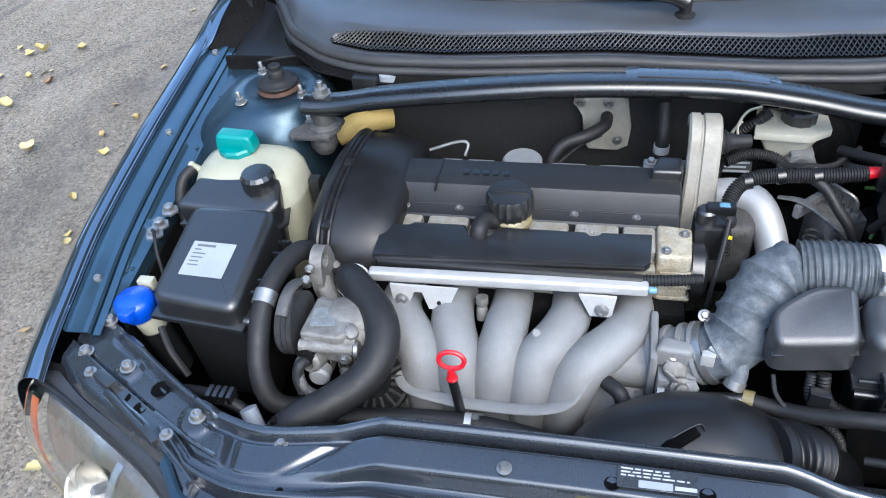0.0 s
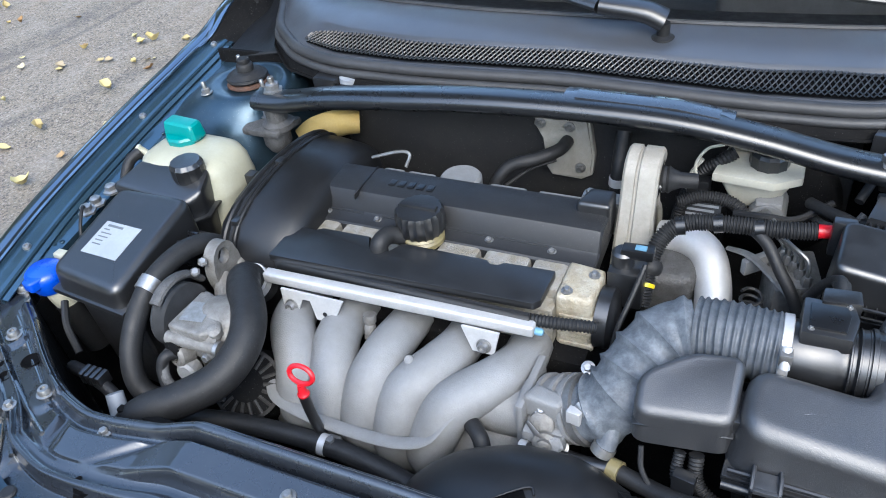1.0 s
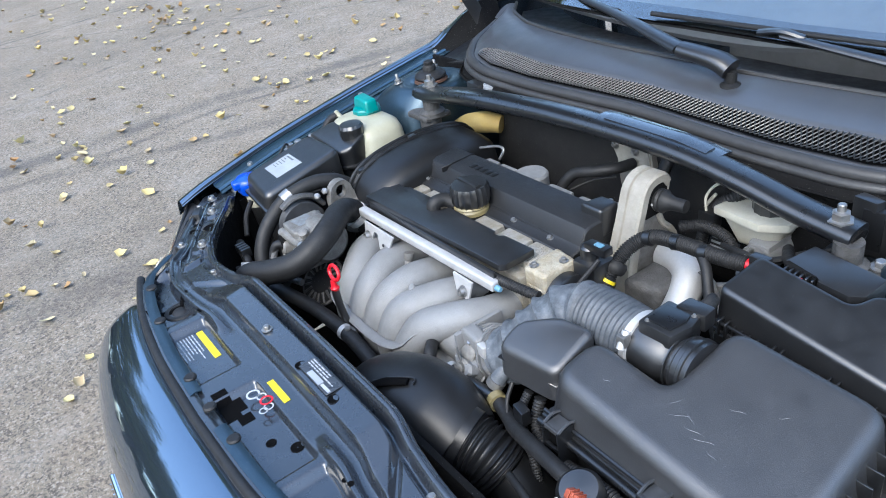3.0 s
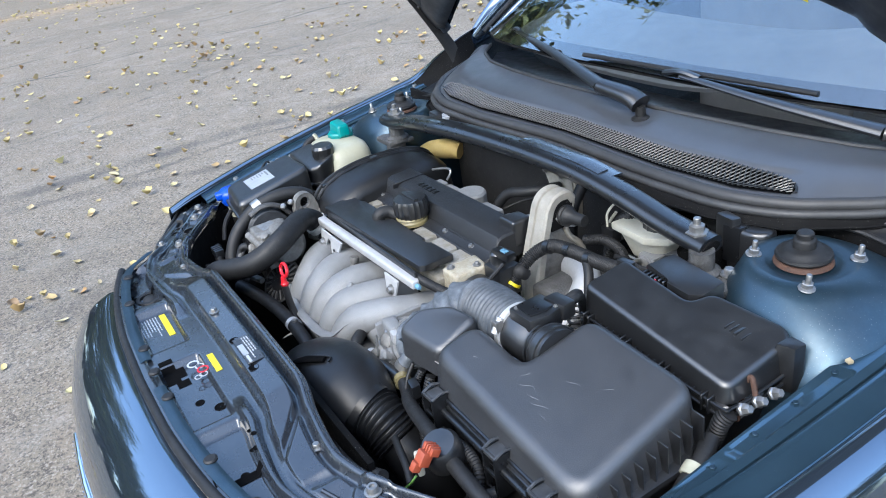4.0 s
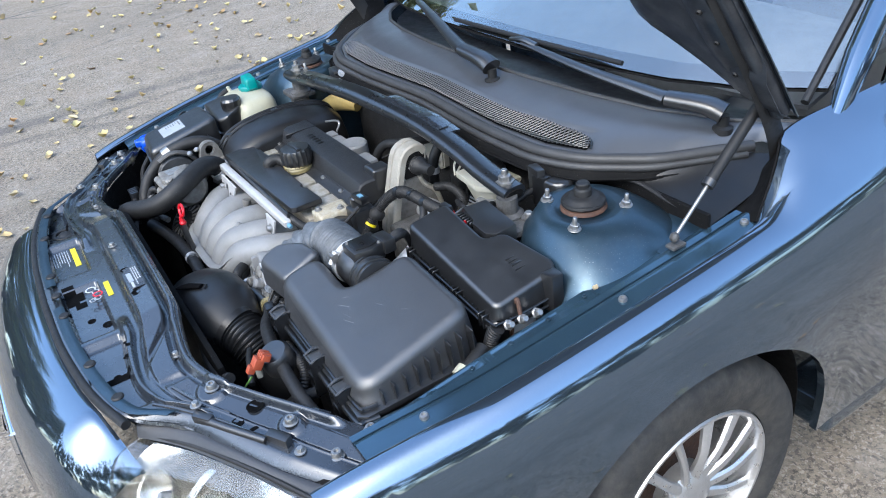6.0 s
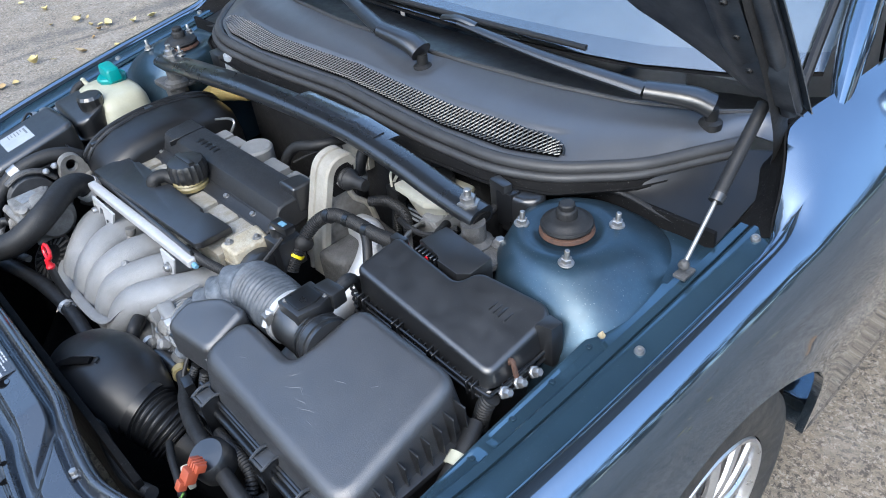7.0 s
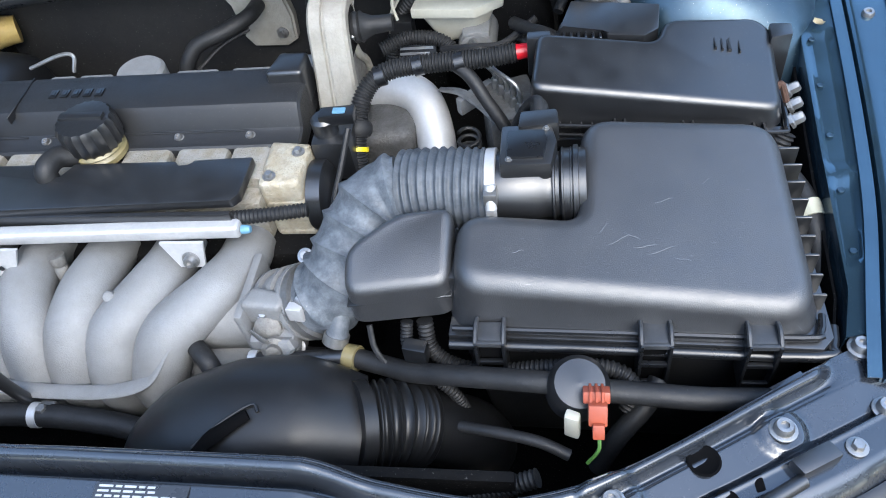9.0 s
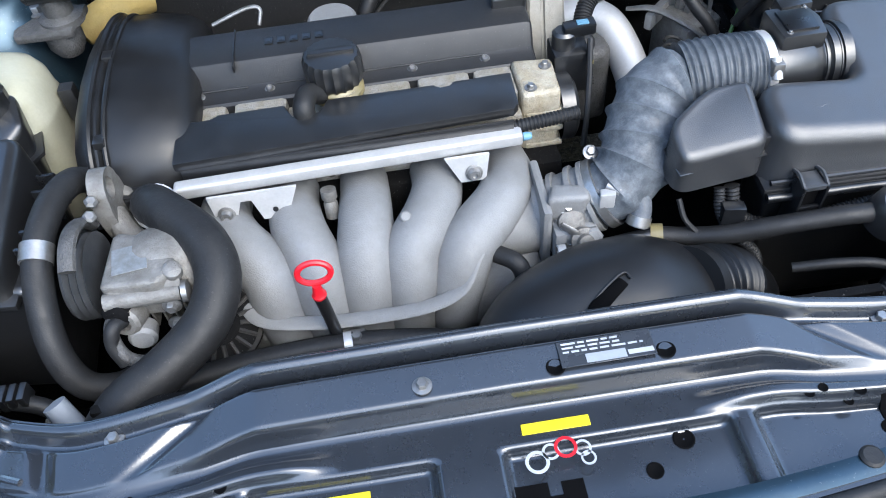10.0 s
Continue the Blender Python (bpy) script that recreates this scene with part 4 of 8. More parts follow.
for _x, _y, _r in ((0.012, -0.810, 0.011), (0.026, -0.802, 0.008), (0.055, -0.803, 0.008), (0.058, -0.813, 0.007)):
    lathe([(_r, 0), (_r, 0.0006), (_r * 0.72, 0.0006), (_r * 0.72, 0)], 20, (_x, _y, panel_top(0.0, 0.07, -0.82, -0.793)), bm=_bm, caps=False)
part("sticker", _bm, PALE_INK, _slam, "white pictogram rings")
part("sticker", lathe([(0.0105, 0), (0.0105, 0.0008), (0.0075, 0.0008), (0.0075, 0)], 22, (0.040, -0.800, panel_top(0.0, 0.07, -0.82, -0.793) + 0.0004), caps=False), RED, _slam, "red prohibition ring")
_z = panel_top(0.050, 0.140, -0.740, -0.712)
_plate = flat_label(0.050, 0.140, -0.740, -0.712, _z, PLATE, _slam, "dark specification plate with pale print")
part("print", box(0.074, 0.112, -0.7385, -0.7290, _z + 0.0012, _z + 0.0016, 0), LABEL_W, _plate)
part("print", box(0.114, 0.138, -0.7365, -0.7315, _z + 0.0012, _z + 0.0016, 0), PALE_INK, _plate)
text_bars(_plate, 0.054, 0.136, -0.7145, _z + 0.0013, 3, PALE_INK, 0.0045, 0.0020, 8)

NOSE_FRONT = eased([(0.0, -0.892), (0.15, -0.889), (0.30, -0.876), (0.42, -0.854), (0.47, -0.840), (0.53, -0.815)])
# rubber seal along the front edge, fascia, chrome grille
_pts = [(x, table(abs(x), NOSE_FRONT) - 0.006, 0.716) for x in [-0.488 + 0.0976 * i for i in range(11)]]
part("front_seal", tube(_pts, 0.0085, 10, 4), RUBBER, car)


NOSE = [(0.0, 0.0), (0.018, 0.0025), (0.048, -0.006), (0.078, -0.022), (0.102, -0.045), (0.119, -0.075), (0.130, -0.112), (0.137, -0.155), (0.143, -0.21), (0.147, -0.28), (0.146, -0.36), (0.135, -0.43), (0.110, -0.49)]


NOSE_CURVE = [(p.x, p.y) for p in smooth_path([(d, h, 0) for d, h in NOSE], 6)]


def nose(u, v):
    x = -0.500 + 1.0 * u
    a = abs(x)
    i = v * (len(NOSE_CURVE) - 1)
    j = min(int(i), len(NOSE_CURVE) - 2)
    d = NOSE_CURVE[j][0] + (NOSE_CURVE[j + 1][0] - NOSE_CURVE[j][0]) * (i - j)
    h = NOSE_CURVE[j][1] + (NOSE_CURVE[j + 1][1] - NOSE_CURVE[j][1]) * (i - j)
    if a > 0.40:
        h -= 9.0 * (a - 0.40) ** 2
    d *= 1 - 0.25 * (a / 0.6) ** 2
    return (x, table(a, NOSE_FRONT) - 0.014 - d, 0.712 + h - 0.006 * (a / 0.6) ** 2)


part("front_fascia", sheet(nose, 110, 66, 0.003), PAINT, car, "glossy blue front fascia", 60)
part("bumper", sheet(lambda u, v: ((-0.875 + 1.75 * u), -1.03 + 0.5 * abs(2 * u - 1) ** 3.2 + 0.02 * math.cos(v * 3.1), 0.46 - 0.30 * v), 60, 10, 0.004), PAINT, car, "blue painted bumper", 60)


def nose_y(x, z):
    """How far forward the fascia stands at a place across and up."""
    d = table(0.712 - z, [(-h, f) for f, h in NOSE[1:]])
    return table(min(abs(x), 0.53), NOSE_FRONT) - 0.014 - d * (1 - 0.25 * (abs(x) / 0.6) ** 2)


_grille = part("grille", sheet(lambda u, v: (0.172 * (2 * u - 1), nose_y(0.172 * (2 * u - 1), 0.562 - 0.150 * v) - 0.002, 0.562 - 0.150 * v), 16, 10, 0.004), DARK, car, "chrome-framed grille with fine upright slats")
for _i in range(25):
    _x = -0.162 + 0.0135 * _i
    part("slat", tube([(_x, nose_y(_x, z) - 0.007, z) for z in (0.558, 0.53, 0.50, 0.46, 0.416)], 0.0022, 6, 2, flat=(1.0, 1.6)), CHROME, _grille)
_bm = bmesh.new()
_ring = [(-0.165, 0.568), (-0.08, 0.571), (0.0, 0.572), (0.08, 0.571), (0.165, 0.568), (0.176, 0.53), (0.174, 0.48), (0.160, 0.411), (0.0, 0.405), (-0.160, 0.411), (-0.174, 0.48), (-0.176, 0.53)]
_ring = [(x, nose_y(x, z) - 0.003, z) for x, z in _ring]
for _a, _b2 in zip(_ring, _ring[1:] + _ring[:1]):
    tube([_a, _b2], 0.0055, 10, 3, bm=_bm)
part("surround", _bm, CHROME, _grille)
_badge = part("badge", lathe([(0.028, 0), (0.028, 0.006), (0.022, 0.010), (0.0, 0.010)], 28, (0, nose_y(0, 0.49) - 0.008, 0.49), (0, -1, 0.15)), CHROME, _grille)
part("badge_bar", box(-0.022, 0.022, nose_y(0, 0.49) - 0.021, nose_y(0, 0.49) - 0.017, 0.484, 0.497, 0.001), DARK, _badge)

# headlamps
LAMP_TOP = eased([(0.0, -0.826), (0.21, -0.773), (0.48, -0.722), (0.64, -0.694), (1.0, -0.634)])
for _s in (1, -1):
    def lamp(u, v, s=_s):
        x = 0.482 + 0.345 * u + 0.030 * u * math.sin(v * 1.5) - 0.020 * v * (1 - u)
        y = table(u, LAMP_TOP) - 0.135 * math.sin(v * 1.45) * (1 - 0.55 * u)
        return (s * x, y, 0.676 + 0.008 * math.sin(u * 3.1) - 0.175 * v ** 1.6)

    def bowl(u, v, s=_s):
        p = lamp(0.03 + 0.94 * u, 0.04 + 0.92 * v, s)
        cup = math.sin(math.pi * min(1.0, u * 1.55)) * math.sin(math.pi * v) if u < 0.645 else 0.0
        return (p[0] - s * 0.010, p[1] + 0.020 + 0.035 * cup, p[2] - 0.022 - 0.012 * math.sin(math.pi * u) - 0.030 * cup)
    _lamp = part("headlamp", sheet(bowl, 60, 30, 0.003), FLUTED, car, "clear headlamp with bright reflector", 60)
    part("lens", sheet(lamp, 44, 24, 0.003), LENS, _lamp, "clear lens", 60)
    for _cx, _cy, _r in ((0.565, -0.842, 0.042), (0.668, -0.778, 0.040)):
        _bw = part("reflector", lathe([(_r * 1.08, 0.002), (_r, 0.0), (_r * 0.86, -0.016), (_r * 0.5, -0.034), (_r * 0.2, -0.040)], 32, (_s * _cx, _cy, 0.624), (0.18 * _s, -0.75, 0.75), caps=False), FLUTED, _lamp, "bright round bulb reflector")
        part("bulb", lathe([(0.008, -0.036), (0.008, -0.016), (0.005, -0.008), (0.0, -0.006)], 16, (_s * _cx, _cy, 0.624), (0.18 * _s, -0.75, 0.75), caps=False), LABEL_W, _bw)
    part("divider", sheet(lambda u, v, s=_s: (s * (0.611 + 0.012 * u + 0.012 * v), table((0.129 + 0.012 * u) / 0.345, LAMP_TOP) - 0.012 - 0.105 * v, 0.662 - 0.095 * v ** 1.6), 4, 14, 0.004), FLUTED, _lamp)
    part("turn_lens", sheet(lambda u, v, s=_s: tuple(Vector(lamp(0.955 + 0.040 * u, 0.25 + 0.70 * v, s)) - Vector((s * 0.006, -0.006, 0.004))), 8, 14, 0.003), AMBER, _lamp, "amber turn signal lens", 60)

    def brow(u, v, s=_s):
        y0 = table(u, LAMP_TOP)
        back = table(0.482 + 0.345 * u, FRONT) - 0.004
        return (s * (0.482 + 0.345 * u - 0.014 * v * (1 - u)), y0 - 0.006 + (back - y0 + 0.012) * v, 0.679 + 0.008 * math.sin(u * 3.1) + (0.018 - 0.008 * u) * math.sin(1.75 * v) - 0.010 * u)
    part("lamp_shelf", sheet(brow, 44, 12, 0.006), SHELF, _lamp, "broad black rubber strip over the lamp", 60)
    part("lamp_tray", sheet(lambda u, v, s=_s: (s * (0.44 + 0.385 * u), table(0.44 + 0.385 * u, FRONT) + 0.012 - (table(0.44 + 0.385 * u, FRONT) + 0.012 - table(max(0.0, (u * 0.385 - 0.042) / 0.345), LAMP_TOP) - 0.004) * v, 0.690 - 0.026 * v), 20, 4, 0.003), DARK, _lamp)
    part("lamp_seal", tube([tuple(Vector(lamp(u, 0.0, _s)) + Vector((0, 0.001, 0.003))) for u in (0.0, 0.15, 0.3, 0.5, 0.7, 0.85, 0.99)], 0.0042, 8, 5), RUBBER, _lamp)

# wheels
for _s in (1, -1):
    _c = (_s * 0.815, 0.0, 0.297)
    _wheel = thing("wheel", _c, "", "")
    _wheel.parent = car
    tagged(_wheel, "dusty tyre on a silver multi-spoke alloy rim")
    _ax = (_s, 0, 0)
    _t = part("tyre", lathe([(0.200, -0.095), (0.225, -0.102), (0.262, -0.104), (0.285, -0.094), (0.296, -0.075), (0.297, 0.0), (0.296, 0.075), (0.285, 0.096), (0.270, 0.104), (0.245, 0.107), (0.222, 0.104), (0.200, 0.097)], 72, _c, _ax, caps=False), TYRE, _wheel)
    _bm = lathe([(0.200, 0.090), (0.196, 0.100), (0.190, 0.100), (0.184, 0.088), (0.180, 0.02), (0.180, -0.08)], 72, _c, _ax, caps=False)
    _r = part("rim", _bm, RIM, _wheel)
    for _i in range(14):
        _a = 2 * math.pi * _i / 14
        _u = Vector((0, math.cos(_a), math.sin(_a)))
        _p = Vector(_c) + Vector((_s * 0.082, 0, 0))
        part("spoke", tube([_p + _u * 0.045, _p + _u * 0.11 + Vector((_s * 0.008, 0, 0)), _p + _u * 0.186], [0.013, 0.010, 0.012], 8, 4, flat=(0.75, 1.0)), RIM, _r)
    part("hub", lathe([(0.062, 0.05), (0.062, 0.080), (0.050, 0.092), (0.030, 0.095), (0.0, 0.096)], 30, _c, _ax, caps=False), RIM, _r)
    part("brake_disc", lathe([(0.14, 0.0), (0.14, 0.012), (0.0, 0.012)], 40, _c, _ax, caps=False), RUST, _wheel)
    part("wheel_liner", sheet(lambda u, v, s=_s: (s * (0.60 + 0.275 * v), ARCH[0] + 0.362 * math.cos(math.pi * (-0.08 + 1.16 * u)), ARCH[1] + 0.358 * math.sin(math.pi * (-0.08 + 1.16 * u))), 36, 4, 0.003), DARK, car)

# bay walls
_bm = box(-0.46, 0.46, 0.062, 0.072, 0.30, 0.850, 0.003)
part("firewall", _bm, FIREWALL, car, "dark firewall behind the engine")
# near-black walls and floor: the shade low in the bay is in their colour
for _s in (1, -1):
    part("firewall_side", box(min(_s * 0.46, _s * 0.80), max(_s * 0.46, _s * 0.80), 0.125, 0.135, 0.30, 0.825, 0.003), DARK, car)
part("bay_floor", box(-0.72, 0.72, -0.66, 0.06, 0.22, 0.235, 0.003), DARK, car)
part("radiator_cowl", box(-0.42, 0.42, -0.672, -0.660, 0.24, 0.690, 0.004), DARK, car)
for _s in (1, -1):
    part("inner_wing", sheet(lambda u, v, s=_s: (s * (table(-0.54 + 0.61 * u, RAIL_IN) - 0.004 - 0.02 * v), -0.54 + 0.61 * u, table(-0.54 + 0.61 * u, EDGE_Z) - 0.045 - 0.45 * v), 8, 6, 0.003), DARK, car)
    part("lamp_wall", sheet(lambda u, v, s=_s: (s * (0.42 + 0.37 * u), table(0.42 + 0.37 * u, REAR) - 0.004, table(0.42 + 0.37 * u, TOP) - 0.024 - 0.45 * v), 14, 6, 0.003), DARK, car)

# cowl: weather strip, tray, mesh grille
SEAL_Y = [(0.0, 0.048), (0.30, 0.030), (0.45, 0.040), (0.56, 0.080), (0.65, 0.170), (0.74, 0.325)]
GLASS_Y = [(0.0, 0.205), (0.20, 0.212), (0.40, 0.235), (0.55, 0.275), (0.68, 0.345), (0.78, 0.44)]
GLASS_Z = [(0.0, 0.962), (0.40, 0.955), (0.60, 0.945), (0.78, 0.930)]


def cowl(u, v):
    x = -0.77 + 1.54 * u
    a = abs(x)
    y0, y1 = table(min(a, 0.74), SEAL_Y) + 0.010, table(a, GLASS_Y) - 0.012
    y = y0 + (y1 - y0) * v
    z0, z1 = 0.872, table(a, GLASS_Z) - 0.042
    z = z0 + (z1 - z0) * v ** 1.4 + 0.016 * math.sin(math.pi * v)
    # shallow bed of the mesh
    z -= 0.004 * hump(v, 0.08, 0.34, 0.03) * hump(a, 0.0, 0.50, 0.03)
    # hollow round the wiper spindles
    for px, py in ((0.136, 0.160), (0.68, 0.297)):
        z -= 0.010 * max(0, 1 - math.hypot(x - px, (y - py)) / 0.045)
    return (x, y, z)


_cowl = part("cowl_panel", sheet(cowl, 154, 40, 0.003), COWL, car, "satin black cowl panel below the windscreen", 60)


def cowl_at(x, y):
    a = abs(x)
    y0, y1 = table(min(a, 0.74), SEAL_Y) + 0.010, table(a, GLASS_Y) - 0.012
    return cowl((x + 0.77) / 1.54, (y - y0) / (y1 - y0))


_edge = [Vector(cowl(i / 40, 1.0)) + Vector((0, 0, 0.001)) for i in range(41)]
part("cowl_edge", tube(_edge, 0.005, 8, 2), SEAL, _cowl, "raised grey cowl edge")
# black sheet that stands for the shade between cowl and glass
part("plenum", sheet(lambda u, v: tuple(Vector(cowl(u, 1.0)) + Vector((0, 0.02 + 0.16 * v, -0.030 - 0.02 * v))), 40, 3, 0.002), NEAR_BLACK, _cowl, "black sheet for the shade in the hollow behind the cowl")


# mesh of crossed wires
def mesh_limits(x):
    a = abs(x)
    y0, y1 = table(min(a, 0.74), SEAL_Y) + 0.010, table(a, GLASS_Y)
    grow = math.sqrt(max(0.0, 1 - (max(0.0, a - 0.43) / 0.110) ** 2))
    return y0 + 0.008, y0 + 0.008 + (0.036 + 0.014 * min(1.0, (a / 0.4) ** 2)) * grow


_bm = bmesh.new()
for _k in (1, -1):
    for _i in range(-64, 65):
        _x0 = _i * 0.0092
        _run = []
        for _j in range(5):
            _f = _j / 4
            _x = _x0 + _k * (_f - 0.5) * 0.0276
            if abs(_x) > 0.538:
                continue
            _a, _b2 = mesh_limits(_x)
            _y = _a + (_b2 - _a) * _f
            _run.append(Vector(cowl_at(_x, _y)) + Vector((0, 0, 0.0066)))
        for _p, _q in zip(_run, _run[1:]):
            tube([_p, _q], 0.00125, 4, 1, bm=_bm, caps=False)
part("mesh_grille", _bm, PLASTIC, _cowl, "black diamond mesh air intake", 80)
# black sheet under the wires stands for the shade of the intake
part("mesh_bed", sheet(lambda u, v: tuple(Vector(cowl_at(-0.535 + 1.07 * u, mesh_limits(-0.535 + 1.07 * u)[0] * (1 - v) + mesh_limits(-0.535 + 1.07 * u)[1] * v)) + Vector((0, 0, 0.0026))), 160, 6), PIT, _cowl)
_rim_pts = []
for _i in range(41):
    _x = 0.5395 * math.sin(math.pi * (_i / 40 - 0.5))
    _rim_pts.append(Vector(cowl_at(_x, mesh_limits(_x)[1])) + Vector((0, 0, 0.004)))
part("mesh_rim", tube(_rim_pts, 0.0022, 6, 2), PLASTIC, _cowl)
_seal_xs = [-0.735, -0.70, -0.65, -0.60, -0.54, -0.45, -0.35, -0.25, -0.12, 0.0, 0.12, 0.25, 0.35, 0.45, 0.54, 0.60, 0.65, 0.70, 0.735]
_bm = tube([(x, table(abs(x), SEAL_Y), 0.868) for x in _seal_xs], 0.011, 12, 5)
tube([(x, table(abs(x), SEAL_Y) - 0.015, 0.856) for x in _seal_xs], 0.008, 10, 5, bm=_bm)
part("weather_strip", _bm, SEAL, _cowl, "grey rubber weather strip")
part("cowl_lip", sheet(lambda u, v: ((-0.735 + 1.47 * u), table(abs(-0.735 + 1.47 * u), SEAL_Y) - 0.018 - 0.022 * v, 0.852 - 0.012 * v - 0.008 * hump(v, 0.4, 0.6, 0.2)), 90, 6, 0.003), DARK, _cowl)
GUTTER = [(0.44, 0.022), (0.53, 0.055), (0.585, 0.105), (0.64, 0.126), (0.80, 0.132)]
for _s in (1, -1):
    def cowl_side(u, v, s=_s):
        x0 = 0.44 + 0.36 * u
        y0 = table(x0, GUTTER)
        z0 = 0.842 - 0.040 * max(0, (u - 0.35) / 0.65)
        y1 = table(x0, SEAL_Y + [(0.80, 0.36)]) - 0.012
        return (s * x0, y0 + (y1 - y0) * v, z0 + (0.857 - z0) * v - 0.006 * math.sin(math.pi * v))
    part("cowl_side", sheet(cowl_side, 30, 10, 0.003), DUCT, _cowl, "satin black side panel", 60)
    def scuttle(u, v, s=_s):
        y = 0.175 + 0.20 * u
        x0, z0 = table(y, IN_X) - 0.002, table(y, IN_Z) - 0.006
        return (s * (x0 - 0.016 * v - 0.045 * v * v), y, z0 + (0.800 - z0) * v)
    # near-black, since the shade of this hollow is put into the colour
    part("scuttle_side", sheet(scuttle, 20, 12, 0.003), DARK, _cowl, "scuttle side wall with its shade put into the colour", 60)
    part("gutter", tube([cowl_side(u, 0.0) for u in (0, 0.15, 0.25, 0.33, 0.40, 0.48, 0.56, 0.7, 0.85, 0.98)], 0.0045, 8, 4), RUBBER, _cowl)

# windscreen, dashboard, pillars, roof and doors


def screen(u, v):
    x = (-0.78 + 1.56 * u) * (1 - 0.20 * v)
    a = abs(-0.78 + 1.56 * u)
    y0, z0 = table(a, GLASS_Y) + 0.012, table(a, GLASS_Z) + 0.018
    bow = 0.10 * (1 - (a / 0.78) ** 2)
    return (x, y0 + v * (0.82 - 0.4 * (y0 - 0.2)), z0 + v * 0.43 - 0.05 * v * v + 0.02 * math.sin(math.pi * v))


_ws = part("windscreen", sheet(screen, 48, 24, 0.005), GLASS, car, "windscreen reflecting pale blue sky", 80)
_ws.visible_shadow = False
part("screen_band", sheet(lambda u, v: tuple(Vector(screen(u, v * 0.05)) - Vector((0, 0, 0.008))), 48, 3), DARK, _ws)
part("dashboard", sheet(lambda u, v: ((-0.74 + 1.48 * u), 0.36 + 0.42 * v + 0.10 * abs(2 * u - 1) ** 2, 0.90 + 0.05 * math.sin(v * 2.6) + 0.03 * math.exp(-((u - 0.72) * 8) ** 2)), 30, 10, 0.01), CABIN, car, "dark dashboard", 60)
part("cabin_floor", box(-0.74, 0.74, 0.10, 2.3, 0.32, 0.36, 0.01), CABIN, car)
for _s in (1, -1):
    part("seat", box(_s * 0.36 - 0.25, _s * 0.36 + 0.25, 1.15, 1.35, 0.40, 1.12, 0.06, 3), CABIN, car)
part("roof", sheet(lambda u, v: ((-0.60 + 1.2 * u), 1.0 + 1.35 * v, 1.345 + 0.05 * math.sin(math.pi * v) + 0.03 * (1 - (2 * u - 1) ** 2)), 20, 16, 0.02), PAINT, car, "", 60)
for _s in (1, -1):
    part("pillar", tube([(_s * 0.832, 0.40, 0.910), (_s * 0.800, 0.50, 0.995), (_s * 0.735, 0.72, 1.15), (_s * 0.625, 1.03, 1.345)], [0.018, 0.032, 0.032, 0.032], 12, 5, flat=(0.8, 1.2)), PAINT, car)
    part("screen_trim", tube([(_s * 0.772, 0.40, 0.935), (_s * 0.70, 0.72, 1.165), (_s * 0.60, 1.01, 1.355)], 0.008, 8, 5), RUBBER, car)
    _door = part("door", sheet(lambda u, v, s=_s: (s * (0.875 + 0.075 * math.sin(min(1.0, v * 2.2) * 1.57) - 0.03 * v * v), 0.975 + 0.95 * u, 0.965 - 0.75 * v), 14, 20, 0.03), PAINT, car, "", 60)
    part("side_glass", sheet(lambda u, v, s=_s: (s * (0.84 - 0.20 * v), (0.52 + 0.50 * v) + (1.40 - 0.50 * v) * u, 0.955 + 0.36 * v), 6, 6, 0.006), GLASS, _door).visible_shadow = False
    _mir = part("mirror", lathe([(0.02, -0.02), (0.055, 0.0), (0.068, 0.03), (0.062, 0.06), (0.035, 0.078), (0.0, 0.084)], 24, (_s * 0.985, 0.66, 1.00), (0.15 * _s, -1, 0.05), caps=False), PAINT, _door, "blue door mirror", 60)
    part("mirror_arm", tube([(_s * 0.87, 0.66, 0.955), (_s * 0.95, 0.66, 0.965)], 0.022, 10, 3), RUBBER, _mir)

# rear of the body
REAR_BODY = [(1.93, 0.945, 0.965), (2.20, 0.950, 0.975), (2.60, 0.945, 0.985), (3.00, 0.925, 0.990), (3.30, 0.885, 0.975), (3.45, 0.840, 0.940), (3.52, 0.800, 0.880)]


def tail(u, v):
    """Half round from sill to sill: sides, shoulders and boot lid."""
    y = 1.93 + 1.59 * v
    half, top = table(y, [(r[0], r[1]) for r in REAR_BODY]), table(y, [(r[0], r[2]) for r in REAR_BODY])
    a = math.pi * u
    c, s = math.cos(a), math.sin(a)
    x, z = math.copysign(abs(c) ** 0.28, c) * half, 0.26 + abs(s) ** 0.45 * (top - 0.26)
    d = 0.352 ** 2 - (y - 2.715) ** 2
    if d > 0 and abs(x) > 0.6:
        z = max(z, 0.305 + math.sqrt(d))
    return (x, y, z)


part("rear_body", sheet(tail, 72, 60, 0.003), PAINT, car, "blue rear quarters and boot lid", 60)
part("rear_panel", sheet(lambda u, v: tuple(Vector(tail(u, 1.0)) * (1 - v) + Vector((0, 3.53, 0.55)) * v), 40, 4, 0.003), PAINT, car, "", 60)
part("rear_screen", sheet(lambda u, v: ((-0.60 + 1.2 * u) * (1 + 0.12 * v), 2.33 + 0.62 * v, 1.345 + 0.03 * (1 - (2 * u - 1) ** 2) - 0.37 * v), 16, 10, 0.005), GLASS, car, "sloping rear window", 60)
